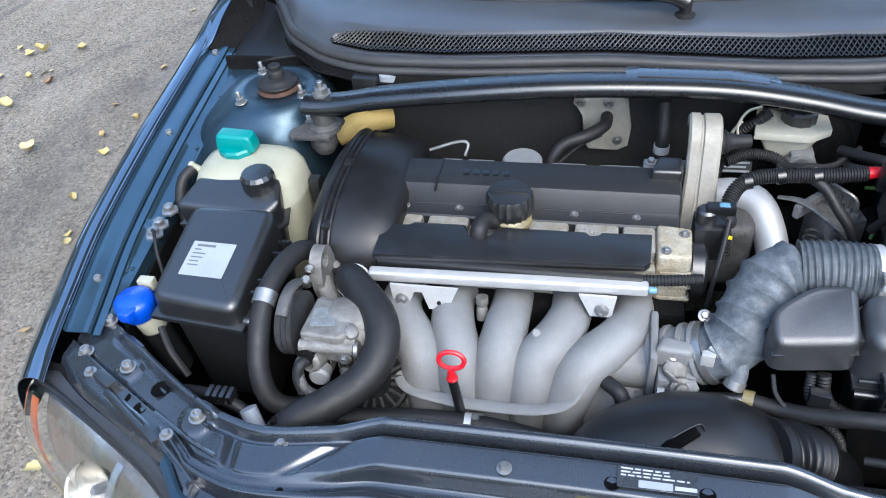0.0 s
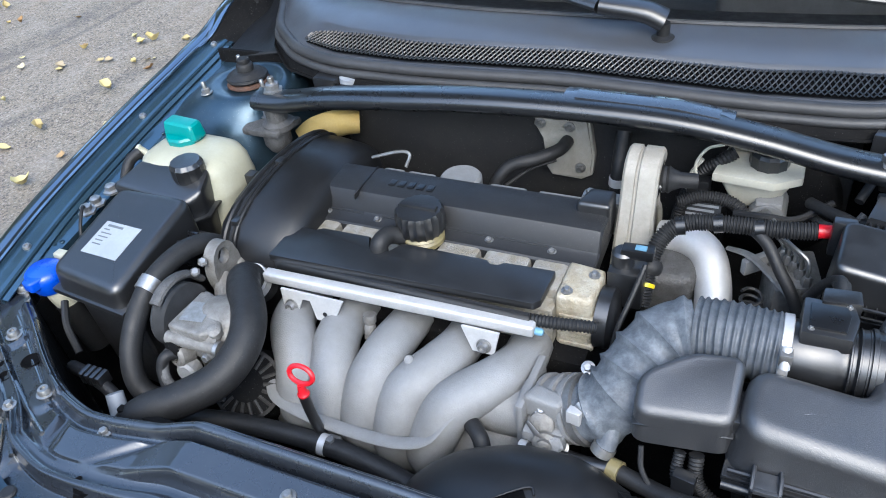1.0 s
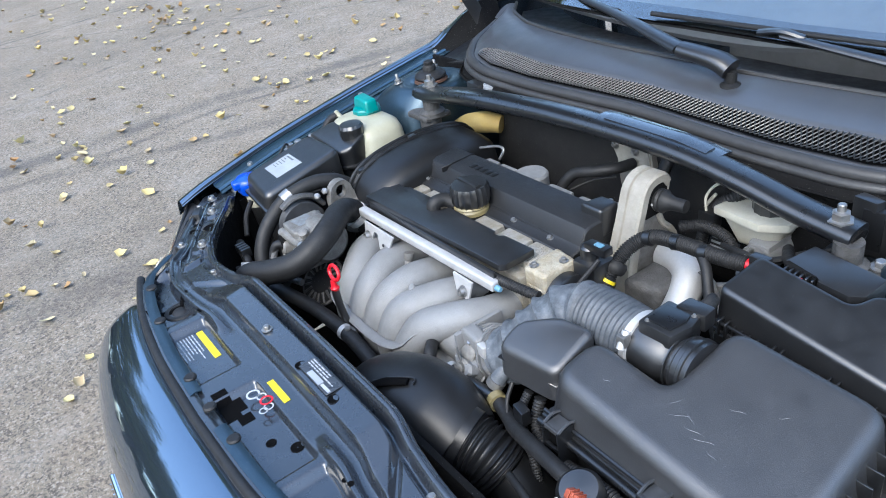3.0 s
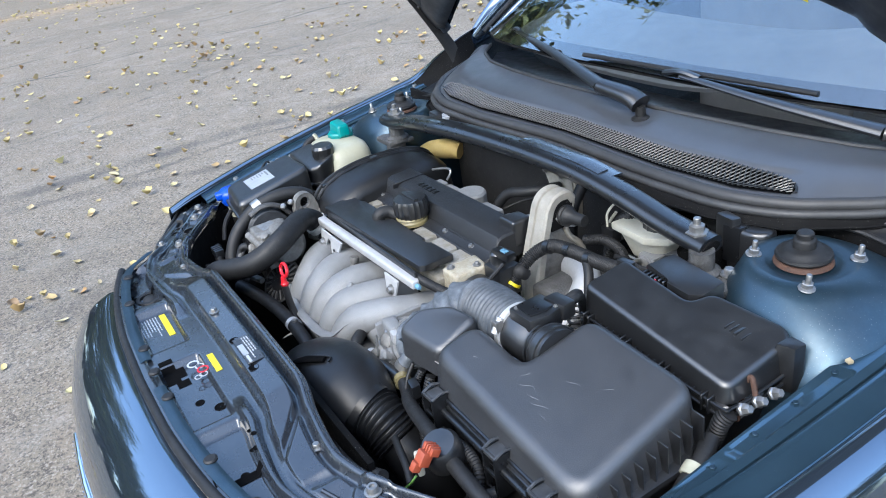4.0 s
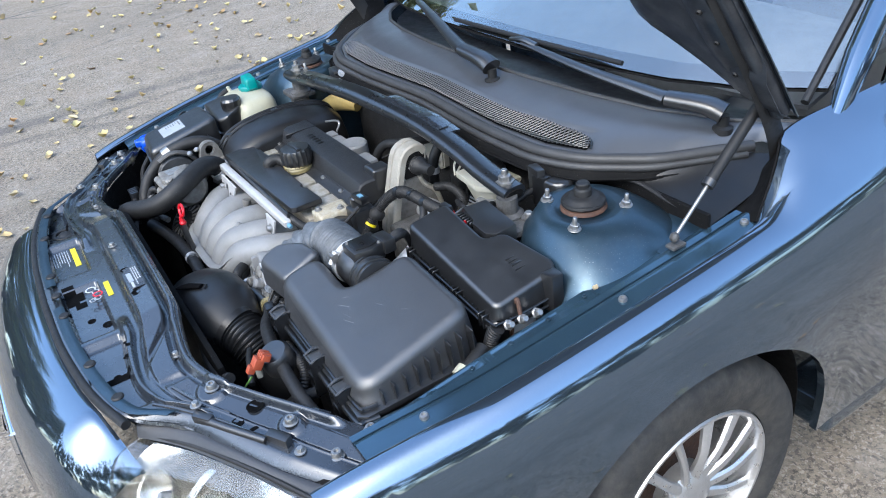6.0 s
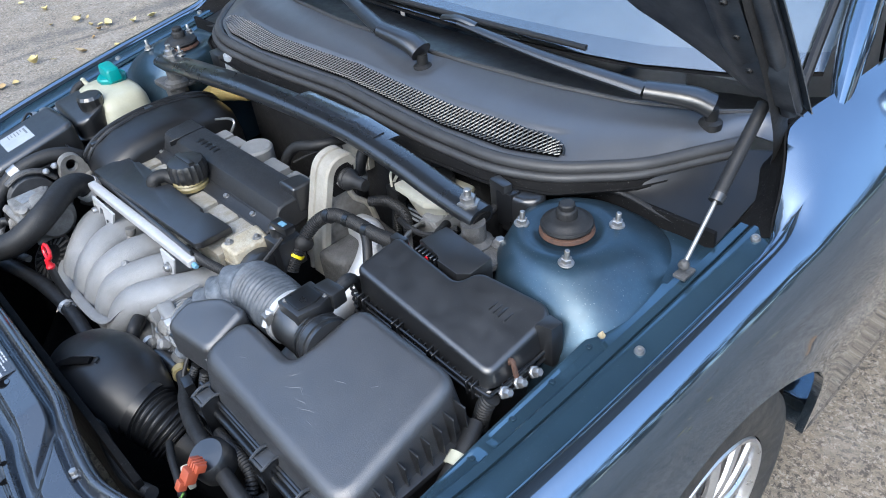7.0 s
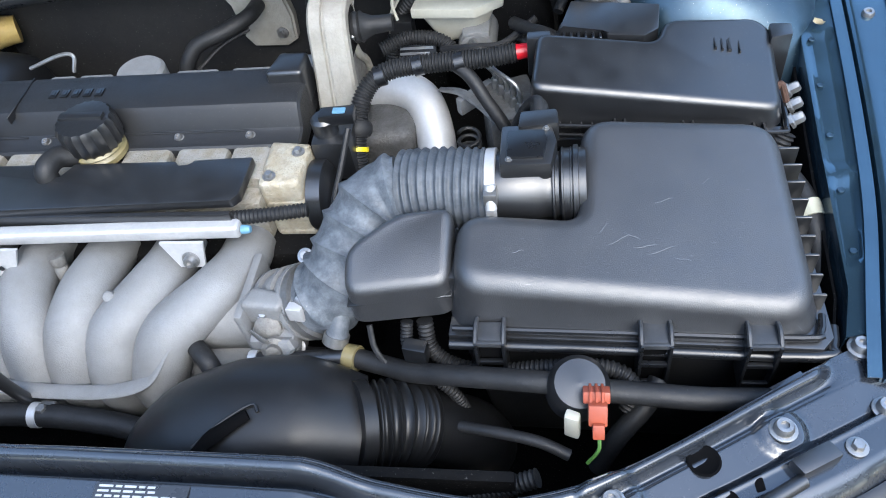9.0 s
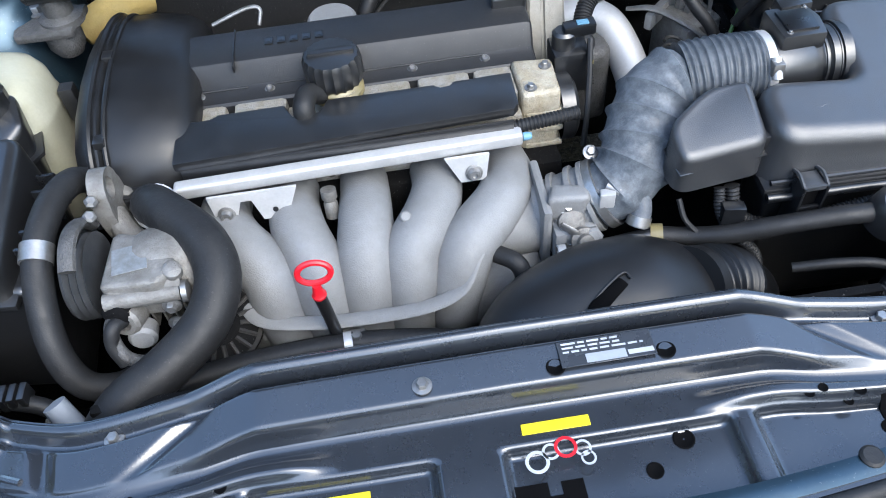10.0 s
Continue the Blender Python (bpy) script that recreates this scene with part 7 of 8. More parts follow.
def scratched(name):
    m = surface(name, (0.0213, 0.0222, 0.0243), (0.0276, 0.0285, 0.0306), rough=0.37, bump=0.3, grain=1000, depth=0.0004, dust=0.16, stain=10, speck=0.05, spec=1.0, spread=0.07, dust_col=(0.055, 0.055, 0.056))
    nt = m.node_tree
    b = nt.nodes["Principled BSDF"]
    old = b.inputs["Base Color"].links[0].from_socket
    vec = coords(nt, (45, 520, 1))
    rot = vec.node
    rot.inputs["Rotation"].default_value = (0, 0, 0.5)
    marks = noisy(nt, vec, 1.0, 2.0, 0.5, 0.72, 0.75)
    patch = noisy(nt, coords(nt), 11.0, 3.0, 0.5, 0.58, 0.70)
    mt = nt.nodes.new("ShaderNodeMath")
    mt.operation = "MULTIPLY"
    nt.links.new(marks, mt.inputs[0])
    nt.links.new(patch, mt.inputs[1])
    nt.links.new(blend(nt, times(nt, mt.outputs[0], 0.6), old, (0.30, 0.30, 0.31)), b.inputs["Base Color"])
    return m


SCUFFED = scratched("scuffed_plastic")
_lid = part("lid", dome(AIR, [0.034, 0.034, 0.016, 0.034, 0.036, 0.046], 0.706, air_top, 0.019, 0.010, 8), SCUFFED, _air, "scuffed black lid with pale scratches", 40)
for _x, _y, _a, _l in ((0.520, -0.452, 0.5, 0.036), (0.533, -0.447, -0.5, 0.022), (0.545, -0.458, 0.15, 0.030), (0.505, -0.440, 0.9, 0.018), (0.566, -0.405, 0.3, 0.026), (0.580, -0.470, -0.2, 0.020), (0.610, -0.380, 0.6, 0.016), (0.420, -0.470, 0.2, 0.014), (0.560, -0.462, 0.35, 0.040)):
    _dx, _dy = math.cos(_a) * _l / 2, math.sin(_a) * _l / 2
    _p = [(_x + k * _dx, _y + k * _dy + 0.001 * math.sin(3 * k), air_top(_x + k * _dx, _y + k * _dy + 0.001 * math.sin(3 * k)) - 0.0002) for k in (-1, -0.3, 0.4, 1)]
    part("scratch", tube(_p, [0.0002, 0.0006, 0.0007, 0.0002], 6, 3, flat=(1.0, 0.7)), HAZE2, _lid, "pale scratch")
part("flange", prism([(0.346, -0.524), (0.352, -0.440), (0.47, -0.425), (0.485, -0.30), (0.705, -0.292), (0.722, -0.31), (0.722, -0.522), (0.71, -0.536)], 0.696, 0.708, 0.004, 2), PLASTIC, _air)
part("body", prism([(0.356, -0.515), (0.36, -0.440), (0.48, -0.425), (0.49, -0.31), (0.70, -0.30), (0.712, -0.32), (0.712, -0.515), (0.70, -0.527)], 0.46, 0.697, 0.012, 3, draft=0.03), PLASTIC, _air)
for _i in range(9):
    _y = -0.488 + 0.0215 * _i
    part("rib", prism([(0.696, _y - 0.0014), (0.7165, _y - 0.0014), (0.7155, _y + 0.0014), (0.692, _y + 0.0014)], 0.706, 0.732 + 0.004 * _i, 0.0006, 1), PLASTIC, _lid)
part("front_bead", tube([(0.352, -0.521, 0.716), (0.53, -0.5245, 0.715), (0.690, -0.5275, 0.714), (0.708, -0.520, 0.714), (0.713, -0.500, 0.714)], 0.0035, 8, 4), PLASTIC_S, _air)
part("front_bead", tube([(0.348, -0.529, 0.700), (0.53, -0.534, 0.700), (0.703, -0.539, 0.700), (0.720, -0.528, 0.700), (0.725, -0.505, 0.700)], 0.0058, 10, 4), PLASTIC_S, _air)
for _x in (0.392, 0.553, 0.652):
    _bm = box(_x - 0.0155, _x - 0.0120, -0.549, -0.520, 0.655, 0.728, 0.0012)
    box(_x + 0.0120, _x + 0.0155, -0.549, -0.520, 0.655, 0.728, 0.0012, bm=_bm)
    box(_x - 0.0150, _x + 0.0150, -0.5485, -0.544, 0.655, 0.664, 0.0012, bm=_bm)
    box(_x - 0.0150, _x + 0.0150, -0.5480, -0.543, 0.690, 0.696, 0.0012, bm=_bm)
    _cl = part("clip", _bm, PLASTIC_S, _air, "black spring clip")
    # black plate for the shade inside the clip frame
    part("clip_back", box(_x - 0.012, _x + 0.012, -0.540, -0.530, 0.655, 0.716, 0.002), PIT, _cl)
    _bm = tube([(_x - 0.0140, -0.546, 0.727), (_x - 0.0140, -0.530, 0.733), (_x - 0.0135, -0.517, 0.729)], 0.0024, 6, 3)
    tube([(_x + 0.0140, -0.546, 0.727), (_x + 0.0140, -0.530, 0.733), (_x + 0.0135, -0.517, 0.729)], 0.0024, 6, 3, bm=_bm)
    box(_x - 0.0145, _x + 0.0145, -0.5475, -0.5435, 0.722, 0.7285, 0.001, bm=_bm)
    box(_x - 0.0130, _x + 0.0130, -0.5430, -0.5200, 0.722, 0.7275, 0.002, bm=_bm)
    part("clip_cap", _bm, HAZE, _cl, "lighter grey clip top")
SN = [(0.240, -0.464), (0.292, -0.428), (0.352, -0.414), (0.352, -0.497), (0.244, -0.511)]
_sn = part("inlet_box", dome([(p[0], p[1]) for p in SN], [0.018] * len(SN), 0.712, lambda x, y: 0.794 - 0.10 * (x - 0.30) * (x > 0.30) + 0.40 * (y + 0.43) * (y < -0.43), 0.009, 0.002, 5), SCUFFED, _air, "angular black resonator box")
part("seam", prism([(p[0] + (p[0] - 0.30) * 0.01, p[1] + (p[1] + 0.46) * 0.015) for p in SN], 0.738, 0.741, 0.001, 1), PLASTIC, _sn)
part("stub", box(0.33, 0.39, -0.49, -0.44, 0.70, 0.76, 0.006), PLASTIC, _air)

# air mass meter and ribbed intake hose
_maf = thing("air_mass_meter", (0.43, -0.375, 0.74), "black air mass meter tube with plug and steel clamp", "sensor")
part("tube", lathe([(0.036, 0), (0.040, 0.004), (0.040, 0.050), (0.037, 0.054), (0.037, 0.070), (0.0405, 0.073), (0.0405, 0.098)], 36, (0.392, -0.368, 0.764), (1, 0, 0.03)), PLASTIC, _maf)
part("sensor", prism([(0.400, -0.388), (0.454, -0.388), (0.460, -0.352), (0.454, -0.326), (0.400, -0.326)], 0.785, 0.818, 0.005, 2), PLASTIC, _maf)
part("plug", prism([(0.418, -0.335), (0.462, -0.330), (0.460, -0.305), (0.420, -0.308)], 0.794, 0.822, 0.004, 2), PLASTIC, _maf)
part("plug_wire", tube([(0.440, -0.308, 0.812), (0.438, -0.285, 0.815), (0.425, -0.265, 0.790), (0.410, -0.25, 0.75)], 0.007, 10, 6), RUBBER, _maf)
bolt(_maf, (0.410, -0.380, 0.818), size=0.32)
bolt(_maf, (0.448, -0.334, 0.818), size=0.32)
part("flange_ring", lathe([(0.040, 0), (0.0435, 0.001), (0.0435, 0.006), (0.040, 0.007)], 36, (0.476, -0.368, 0.7665), (1, 0, 0.03)), PLASTIC, _maf)
for _k in range(3):
    part("rib", lathe([(0.0400, 0), (0.0418, 0.0008), (0.0418, 0.0024), (0.0400, 0.0032)], 36, (0.455 + 0.009 * _k, -0.368, 0.766), (1, 0, 0.03), caps=False), PLASTIC, _maf)
part("cable_boot", tube([(0.440, -0.306, 0.808), (0.440, -0.290, 0.811), (0.436, -0.278, 0.806)], [0.011, 0.010, 0.008], 12, 3), RUBBER, _maf)
part("sensor_lid", prism([(0.408, -0.380), (0.446, -0.380), (0.450, -0.352), (0.446, -0.338), (0.408, -0.338)], 0.817, 0.8215, 0.002, 2), PLASTIC_S, _maf)
part("clamp", lathe([(0.0425, 0), (0.0440, 0.001), (0.0440, 0.011), (0.0425, 0.012)], 36, (0.384, -0.368, 0.7645), (1, 0, 0.03)), BRIGHT, _maf, "bright worm-drive clamp")
part("clamp_screw", tube([(0.390, -0.398, 0.800), (0.391, -0.413, 0.778)], 0.0062, 10, 2), BRIGHT, _maf)
part("clamp_housing", prism([(0.3835, -0.412), (0.3975, -0.412), (0.3975, -0.398), (0.3835, -0.398)], 0.780, 0.798, 0.002), ZINC, _maf)
_ih = thing("intake_hose", (0.27, -0.38, 0.65), "ribbed grey rubber intake hose bending to the throttle", "hose")
_path = [(0.172, -0.450, 0.664), (0.196, -0.452, 0.680), (0.218, -0.438, 0.702), (0.238, -0.405, 0.728), (0.262, -0.375, 0.750), (0.292, -0.365, 0.758), (0.330, -0.366, 0.763), (0.386, -0.368, 0.7645)]
part("bend", tube(_path[:6], [0.043, 0.045, 0.048, 0.050, 0.049, 0.0465], 36, 8, wave=(0.0032, 0.0290, 5)), HOSE, _ih, "", 60)
# same rubber as the bend; the shade in the folds is in its colour
part("bellows", tube(_path[5:], [0.0465, 0.0455, 0.0435], 32, 8, wave=(0.0015, 0.0088, 2)), HOSE_SHADED, _ih, "bellows folds with their shade put into the colour", 70)
part("clamp", tube([(0.173, -0.450, 0.665), (0.182, -0.451, 0.671)], 0.0472, 30, 2), ZINC, _ih, "bright worm-drive clamp")
part("clamp_screw", tube([(0.172, -0.476, 0.706), (0.186, -0.486, 0.702)], 0.006, 10, 2), ZINC, _ih)
part("stub", tube([(0.215, -0.470, 0.690), (0.214, -0.492, 0.672), (0.207, -0.502, 0.655)], 0.013, 12, 5), HOSE, _ih)
part("stub_clamp", tube([(0.212, -0.496, 0.666), (0.208, -0.502, 0.656)], 0.0150, 14, 2), ZINC, _ih)

# cold air duct and ribbed trunk beside the radiator
_duct = thing("air_duct", (0.15, -0.61, 0.60), "glossy black cold air duct with a slot and ribbed trunk", "duct")
_ds = part("shell", tube([(-0.010, -0.652, 0.608), (0.022, -0.632, 0.628), (0.065, -0.614, 0.643), (0.125, -0.602, 0.653), (0.19, -0.594, 0.652), (0.250, -0.590, 0.634)], [0.018, 0.040, 0.053, 0.060, 0.058, 0.045], 40, 8, flat=(1.20, 0.80)), DUCT, _duct, "", 60)
# a black strip on the shell gives the slot its inner shade
part("slot", tube([(0.090, -0.661, 0.6840), (0.105, -0.650, 0.6915), (0.120, -0.638, 0.6970), (0.150, -0.617, 0.7020)], [0.003, 0.0080, 0.0095, 0.0070], 12, 5, flat=(1.0, 0.45)), PIT, _ds, "slanting slot, the shade inside it put into black colour")
part("slot_lip", tube([(0.096, -0.650, 0.6905), (0.122, -0.627, 0.6995), (0.152, -0.607, 0.7035), (0.160, -0.614, 0.7015)], 0.0018, 8, 5), DUCT, _ds)
part("collar", tube([(0.242, -0.596, 0.643), (0.254, -0.591, 0.637)], 0.0475, 32, 2), DUCT, _ds)
part("bellows", tube([(0.250, -0.592, 0.634), (0.282, -0.582, 0.622), (0.308, -0.572, 0.600)], 0.0460, 28, 8, wave=(0.0030, 0.0076, 2)), DUCT, _duct, "", 70)
part("outlet", tube([(0.306, -0.573, 0.602), (0.333, -0.562, 0.570), (0.352, -0.550, 0.53), (0.362, -0.54, 0.48)], [0.040, 0.043, 0.046, 0.046], 24, 6), DUCT, _duct)

# breather hose along the front with its valve and orange plug
_bh = thing("purge_hose", (0.38, -0.57, 0.62), "black purge hose with round valve and orange plug", "hose")
part("hose", tube([(0.226, -0.513, 0.645), (0.265, -0.525, 0.648), (0.305, -0.542, 0.662), (0.360, -0.558, 0.684), (0.42, -0.570, 0.699), (0.462, -0.575, 0.702)], 0.0115, 16, 7), RUBBER, _bh)
part("hose_end", tube([(0.495, -0.578, 0.697), (0.55, -0.582, 0.697), (0.60, -0.583, 0.693), (0.68, -0.575, 0.680)], 0.0115, 16, 6), RUBBER, _bh)
part("sleeve", tube([(0.104, -0.516, 0.640), (0.150, -0.519, 0.642), (0.226, -0.515, 0.646)], [0.009, 0.0115, 0.0115], 14, 4), PLASTIC, _bh)
part("clamp", tube([(0.222, -0.5127, 0.6446), (0.236, -0.5165, 0.646)], 0.0152, 16, 2), OILY, _bh, "brass-coloured band")
part("clip_ring", tube([(0.106, -0.516, 0.640), (0.116, -0.5165, 0.6405)], 0.0115, 14, 1), BRIGHT, _bh)
part("valve", lathe([(0.022, -0.026), (0.030, -0.018), (0.030, 0.012), (0.024, 0.020), (0.0, 0.022)], 28, (0.478, -0.578, 0.700), (0.1, -0.3, 1), caps=False), PLASTIC, _bh)
_bm = box(0.481, 0.508, -0.618, -0.602, 0.731, 0.744, 0.002)
box(0.486, 0.505, -0.628, -0.610, 0.711, 0.734, 0.0025, bm=_bm)
box(0.490, 0.502, -0.634, -0.620, 0.700, 0.716, 0.002, bm=_bm)
for _i in range(3):
    box(0.487 + 0.006 * _i, 0.490 + 0.006 * _i, -0.6205, -0.600, 0.728, 0.7455, 0.0006, 1, bm=_bm)
bmesh.ops.transform(_bm, matrix=Matrix.Translation((0.494, -0.613, 0.720)) @ Matrix.Rotation(radians(-35), 4, "X") @ Matrix.Scale(0.92, 4) @ Matrix.Translation((-0.494, 0.615, -0.722)), verts=_bm.verts)
part("plug", _bm, ORANGE, _bh, "orange electrical plug")
part("wire", tube([(0.497, -0.632, 0.702), (0.496, -0.640, 0.694), (0.486, -0.646, 0.680)], 0.0018, 8, 4), GREEN, _bh, "green lead")
part("tag", prism([(0.464, -0.617), (0.479, -0.622), (0.481, -0.611), (0.467, -0.606)], 0.676, 0.714, 0.004), WHITE_TANK, _bh, "white plastic tag")
_vh = thing("vacuum_loom", (0.42, -0.53, 0.62), "thin ribbed wiring conduit in front of the filter box", "wiring")
part("conduit", tube([(0.318, -0.500, 0.700), (0.322, -0.515, 0.672), (0.345, -0.528, 0.658), (0.39, -0.538, 0.660), (0.44, -0.542, 0.675), (0.49, -0.545, 0.686), (0.522, -0.550, 0.682), (0.535, -0.560, 0.665), (0.528, -0.57, 0.645)], 0.0085, 10, 7, wave=(0.0009, 0.005)), RUBBER, _vh, "", 70)
part("lower_conduit", tube([(0.20, -0.655, 0.640), (0.28, -0.668, 0.632), (0.36, -0.672, 0.642), (0.44, -0.660, 0.675)], 0.009, 10, 6, wave=(0.0009, 0.005)), RUBBER, _vh, "", 70)
part("sensor_lead", tube([(0.300, -0.505, 0.705), (0.300, -0.522, 0.680), (0.318, -0.535, 0.650), (0.345, -0.545, 0.625), (0.36, -0.55, 0.58)], 0.0065, 10, 6, wave=(0.0007, 0.004)), RUBBER, _vh, "", 70)
part("thin_lead", tube([(0.255, -0.500, 0.690), (0.262, -0.520, 0.668), (0.290, -0.540, 0.652), (0.335, -0.552, 0.660), (0.385, -0.556, 0.672)], 0.0035, 8, 6), RUBBER, _vh)
part("lead_plug", prism([(0.296, -0.535), (0.322, -0.540), (0.324, -0.524), (0.298, -0.519)], 0.672, 0.698, 0.003), PLASTIC_S, _vh, "small black plug")
part("drain_hose", tube([(0.560, -0.545, 0.66), (0.545, -0.570, 0.65), (0.52, -0.590, 0.625), (0.50, -0.60, 0.57)], 0.011, 12, 6), RUBBER, _vh)
part("loose_cable", tube([(0.36, -0.60, 0.655), (0.40, -0.612, 0.668), (0.44, -0.622, 0.672), (0.470, -0.632, 0.665)], 0.006, 10, 5), RUBBER, _vh)
_lh = thing("lower_hose", (-0.10, -0.61, 0.56), "black hose with steel clip below the manifold", "hose")
part("hose", tube([(-0.40, -0.615, 0.615), (-0.36, -0.602, 0.613), (-0.27, -0.584, 0.609), (-0.16, -0.576, 0.604), (-0.05, -0.582, 0.592), (0.03, -0.60, 0.58)], 0.0145, 16, 6), RUBBER, _lh)
part("clip", tube([(-0.167, -0.5765, 0.6045), (-0.157, -0.576, 0.6037)], 0.0158, 18, 1), BRIGHT, _lh)
solo("heater_hose", tube([(0.032, -0.500, 0.640), (0.055, -0.522, 0.640), (0.062, -0.535, 0.610), (0.060, -0.54, 0.56), (0.05, -0.53, 0.50)], 0.0115, 14, 6), RUBBER, "short black hose dropping from the manifold", "hose")

# ---- fuse box ----
_fuse = thing("fuse_box", (0.57, -0.20, 0.60), "black fuse and relay box with a sloping lid", "fuse box")
FB = [(0.429, -0.264), (0.436, -0.178), (0.574, -0.186), (0.586, -0.150), (0.694, -0.126), (0.712, -0.142), (0.708, -0.264)]


def fuse_top(x, y):
    return 0.820 - 0.10 * (x - 0.436) - 0.13 * max(0.0, x - 0.58) + 0.18 * (y + 0.25)


part("body", prism([(0.440, -0.262), (0.446, -0.185), (0.58, -0.19), (0.59, -0.155), (0.69, -0.135), (0.702, -0.145), (0.698, -0.262)], 0.62, 0.757, 0.008, 2, draft=0.012), PLASTIC, _fuse)
_fl = part("lid", dome(FB, [0.016, 0.016, 0.014, 0.016, 0.012, 0.012, 0.018], 0.748, fuse_top, 0.0080, 0.004, 6), PLASTIC, _fuse, "black lid with moulded marks", 40)


def fuse_rim(x, k):
    return (x, -0.2745, 0.7715 - 0.014 * k - 0.085 * (x - 0.436))


for _k in range(2):
    part("lid_rim", tube([fuse_rim(0.434, _k), fuse_rim(0.57, _k), fuse_rim(0.700, _k), (0.7165, -0.262, fuse_rim(0.700, _k)[2]), (0.7185, -0.20, fuse_rim(0.700, _k)[2]), (0.719, -0.142, fuse_rim(0.700, _k)[2] + 0.004)], 0.0026, 8, 6), PLASTIC_S, _fl)
part("lid_web", prism([(0.432, -0.2735), (0.432, -0.262), (0.714, -0.262), (0.706, -0.2735)], 0.732, 0.748, 0.002, 1), PLASTIC, _fl)
for _i in range(22):
    _p = fuse_rim(0.438 + 0.0122 * _i, 0.5)
    part("rim_rib", box(_p[0] - 0.0008, _p[0] + 0.0008, -0.2740, -0.264, _p[2] - 0.007, _p[2] + 0.007, 0), PLASTIC, _fl)
for _x in (0.450, 0.530, 0.606, 0.684):
    for _d in (-0.0055, 0.0055):
        _p = fuse_rim(_x + _d, 0.5)
        part("hook", box(_p[0] - 0.0016, _p[0] + 0.0016, -0.2810, -0.266, _p[2] - 0.012, _p[2] + 0.014, 0.0008, 1), PLASTIC_S, _fl)
for _i, (_x, _w2) in enumerate(((0.640, 0.002), (0.648, 0.002), (0.655, 0.004), (0.668, 0.002))):
    part("moulded_mark", box(_x, _x + _w2, -0.190, -0.166, 0.77, fuse_top(_x, -0.178) + 0.0012, 0.0004), PLASTIC, _fl)
part("side_socket", prism([(0.706, -0.168), (0.732, -0.162), (0.734, -0.140), (0.708, -0.138)], 0.725, 0.800, 0.004, 2), PLASTIC, _fuse)
part("rating_label", box(0.7005, 0.702, -0.235, -0.18, 0.70, 0.765, 0.0005, 1), LABEL_W, _fuse, "silver rating label")
part("terminal_cover", box(0.424, 0.452, -0.188, -0.172, 0.775, 0.829, 0.003), PLASTIC, _fuse, "black terminal cover")
_jb = part("junction_cover", prism([(0.462, -0.160, 0.823), (0.515, -0.164, 0.822), (0.518, -0.174, 0.820), (0.562, -0.176, 0.818), (0.578, -0.162, 0.817), (0.582, -0.120, 0.823), (0.476, -0.112, 0.829)], 0.782, None, 0.003, 2), PLASTIC, _fuse, "flat black junction cover")
_bm = bmesh.new()
for _i in range(6):
    box(0.466 + 0.0085 * _i, 0.4695 + 0.0085 * _i, -0.175, -0.158, 0.795, 0.817, 0.0008, 1, bm=_bm)
part("terminal", _bm, PLASTIC_S, _jb)
part("red_tab", box(0.493, 0.498, -0.178, -0.174, 0.802, 0.816, 0.001), RED, _jb)
for _y in (-0.198, -0.226, -0.252):
    _bm = lathe([(0.0095, 0), (0.0095, 0.0035), (0.0072, 0.005), (0.0068, 0.014), (0.005, 0.016)], 6, (0.728 + (_y + 0.2) * 0.1, _y, 0.744), (0.9, 0, 0.6))
    solo("earth_bolt", _bm, ZINC, "large zinc earth bolt beside the fuse box", "bolt", "earth bolts beside the fuse box")
_el = thing("earth_cable", (0.71, -0.23, 0.65), "brown and black earth cables", "cable")
part("brown_lead", tube([(0.722, -0.225, 0.752), (0.712, -0.222, 0.775), (0.704, -0.226, 0.755), (0.700, -0.232, 0.70)], 0.004, 8, 6), RUST, _el)
part("conduit", tube([(0.715, -0.268, 0.742), (0.708, -0.275, 0.725), (0.70, -0.285, 0.68)], 0.012, 14, 5, wave=(0.0010, 0.005)), RUBBER, _el, "", 70)
_sp = thing("fuel_line", (0.73, -0.38, 0.60), "black line with a pale yellow clip by the filter box", "hose")
part("line", tube([(0.712, -0.300, 0.715), (0.728, -0.335, 0.708), (0.736, -0.375, 0.694), (0.742, -0.42, 0.66)], 0.013, 14, 6), RUBBER, _sp)
part("clip", tube([(0.729, -0.345, 0.706), (0.733, -0.362, 0.700)], 0.016, 14, 2), TANK, _sp, "pale yellow clip")

# battery cable arch
_bc = thing("battery_cable", (0.25, -0.2, 0.72), "ribbed black battery cable arching to a red terminal boot", "cable")
part("conduit", tube([(0.204, -0.262, 0.690), (0.204, -0.240, 0.722), (0.208, -0.210, 0.752), (0.222, -0.186, 0.772), (0.250, -0.174, 0.784), (0.300, -0.170, 0.788), (0.360, -0.170, 0.791), (0.410, -0.167, 0.796)], 0.0118, 14, 7, wave=(0.0011, 0.0042)), RUBBER, _bc, "", 70)
for _x, _y, _z in ((0.236, -0.179, 0.779), (0.285, -0.171, 0.7868), (0.338, -0.171, 0.789)):
    part("tape", tube([(_x - 0.006, _y - 0.001, _z - 0.001), (_x + 0.006, _y + 0.001, _z + 0.001)], 0.0133, 14, 1), PLASTIC_S, _bc, "band of black tape")
part("branch", tube([(0.330, -0.172, 0.788), (0.352, -0.186, 0.776), (0.372, -0.205, 0.752), (0.392, -0.222, 0.728), (0.41, -0.232, 0.69)], 0.0085, 12, 6), RUBBER, _bc, "", 70)
part("boot", tube([(0.408, -0.167, 0.796), (0.430, -0.164, 0.797)], [0.0100, 0.0085], 14, 2), RED, _bc, "red terminal boot")
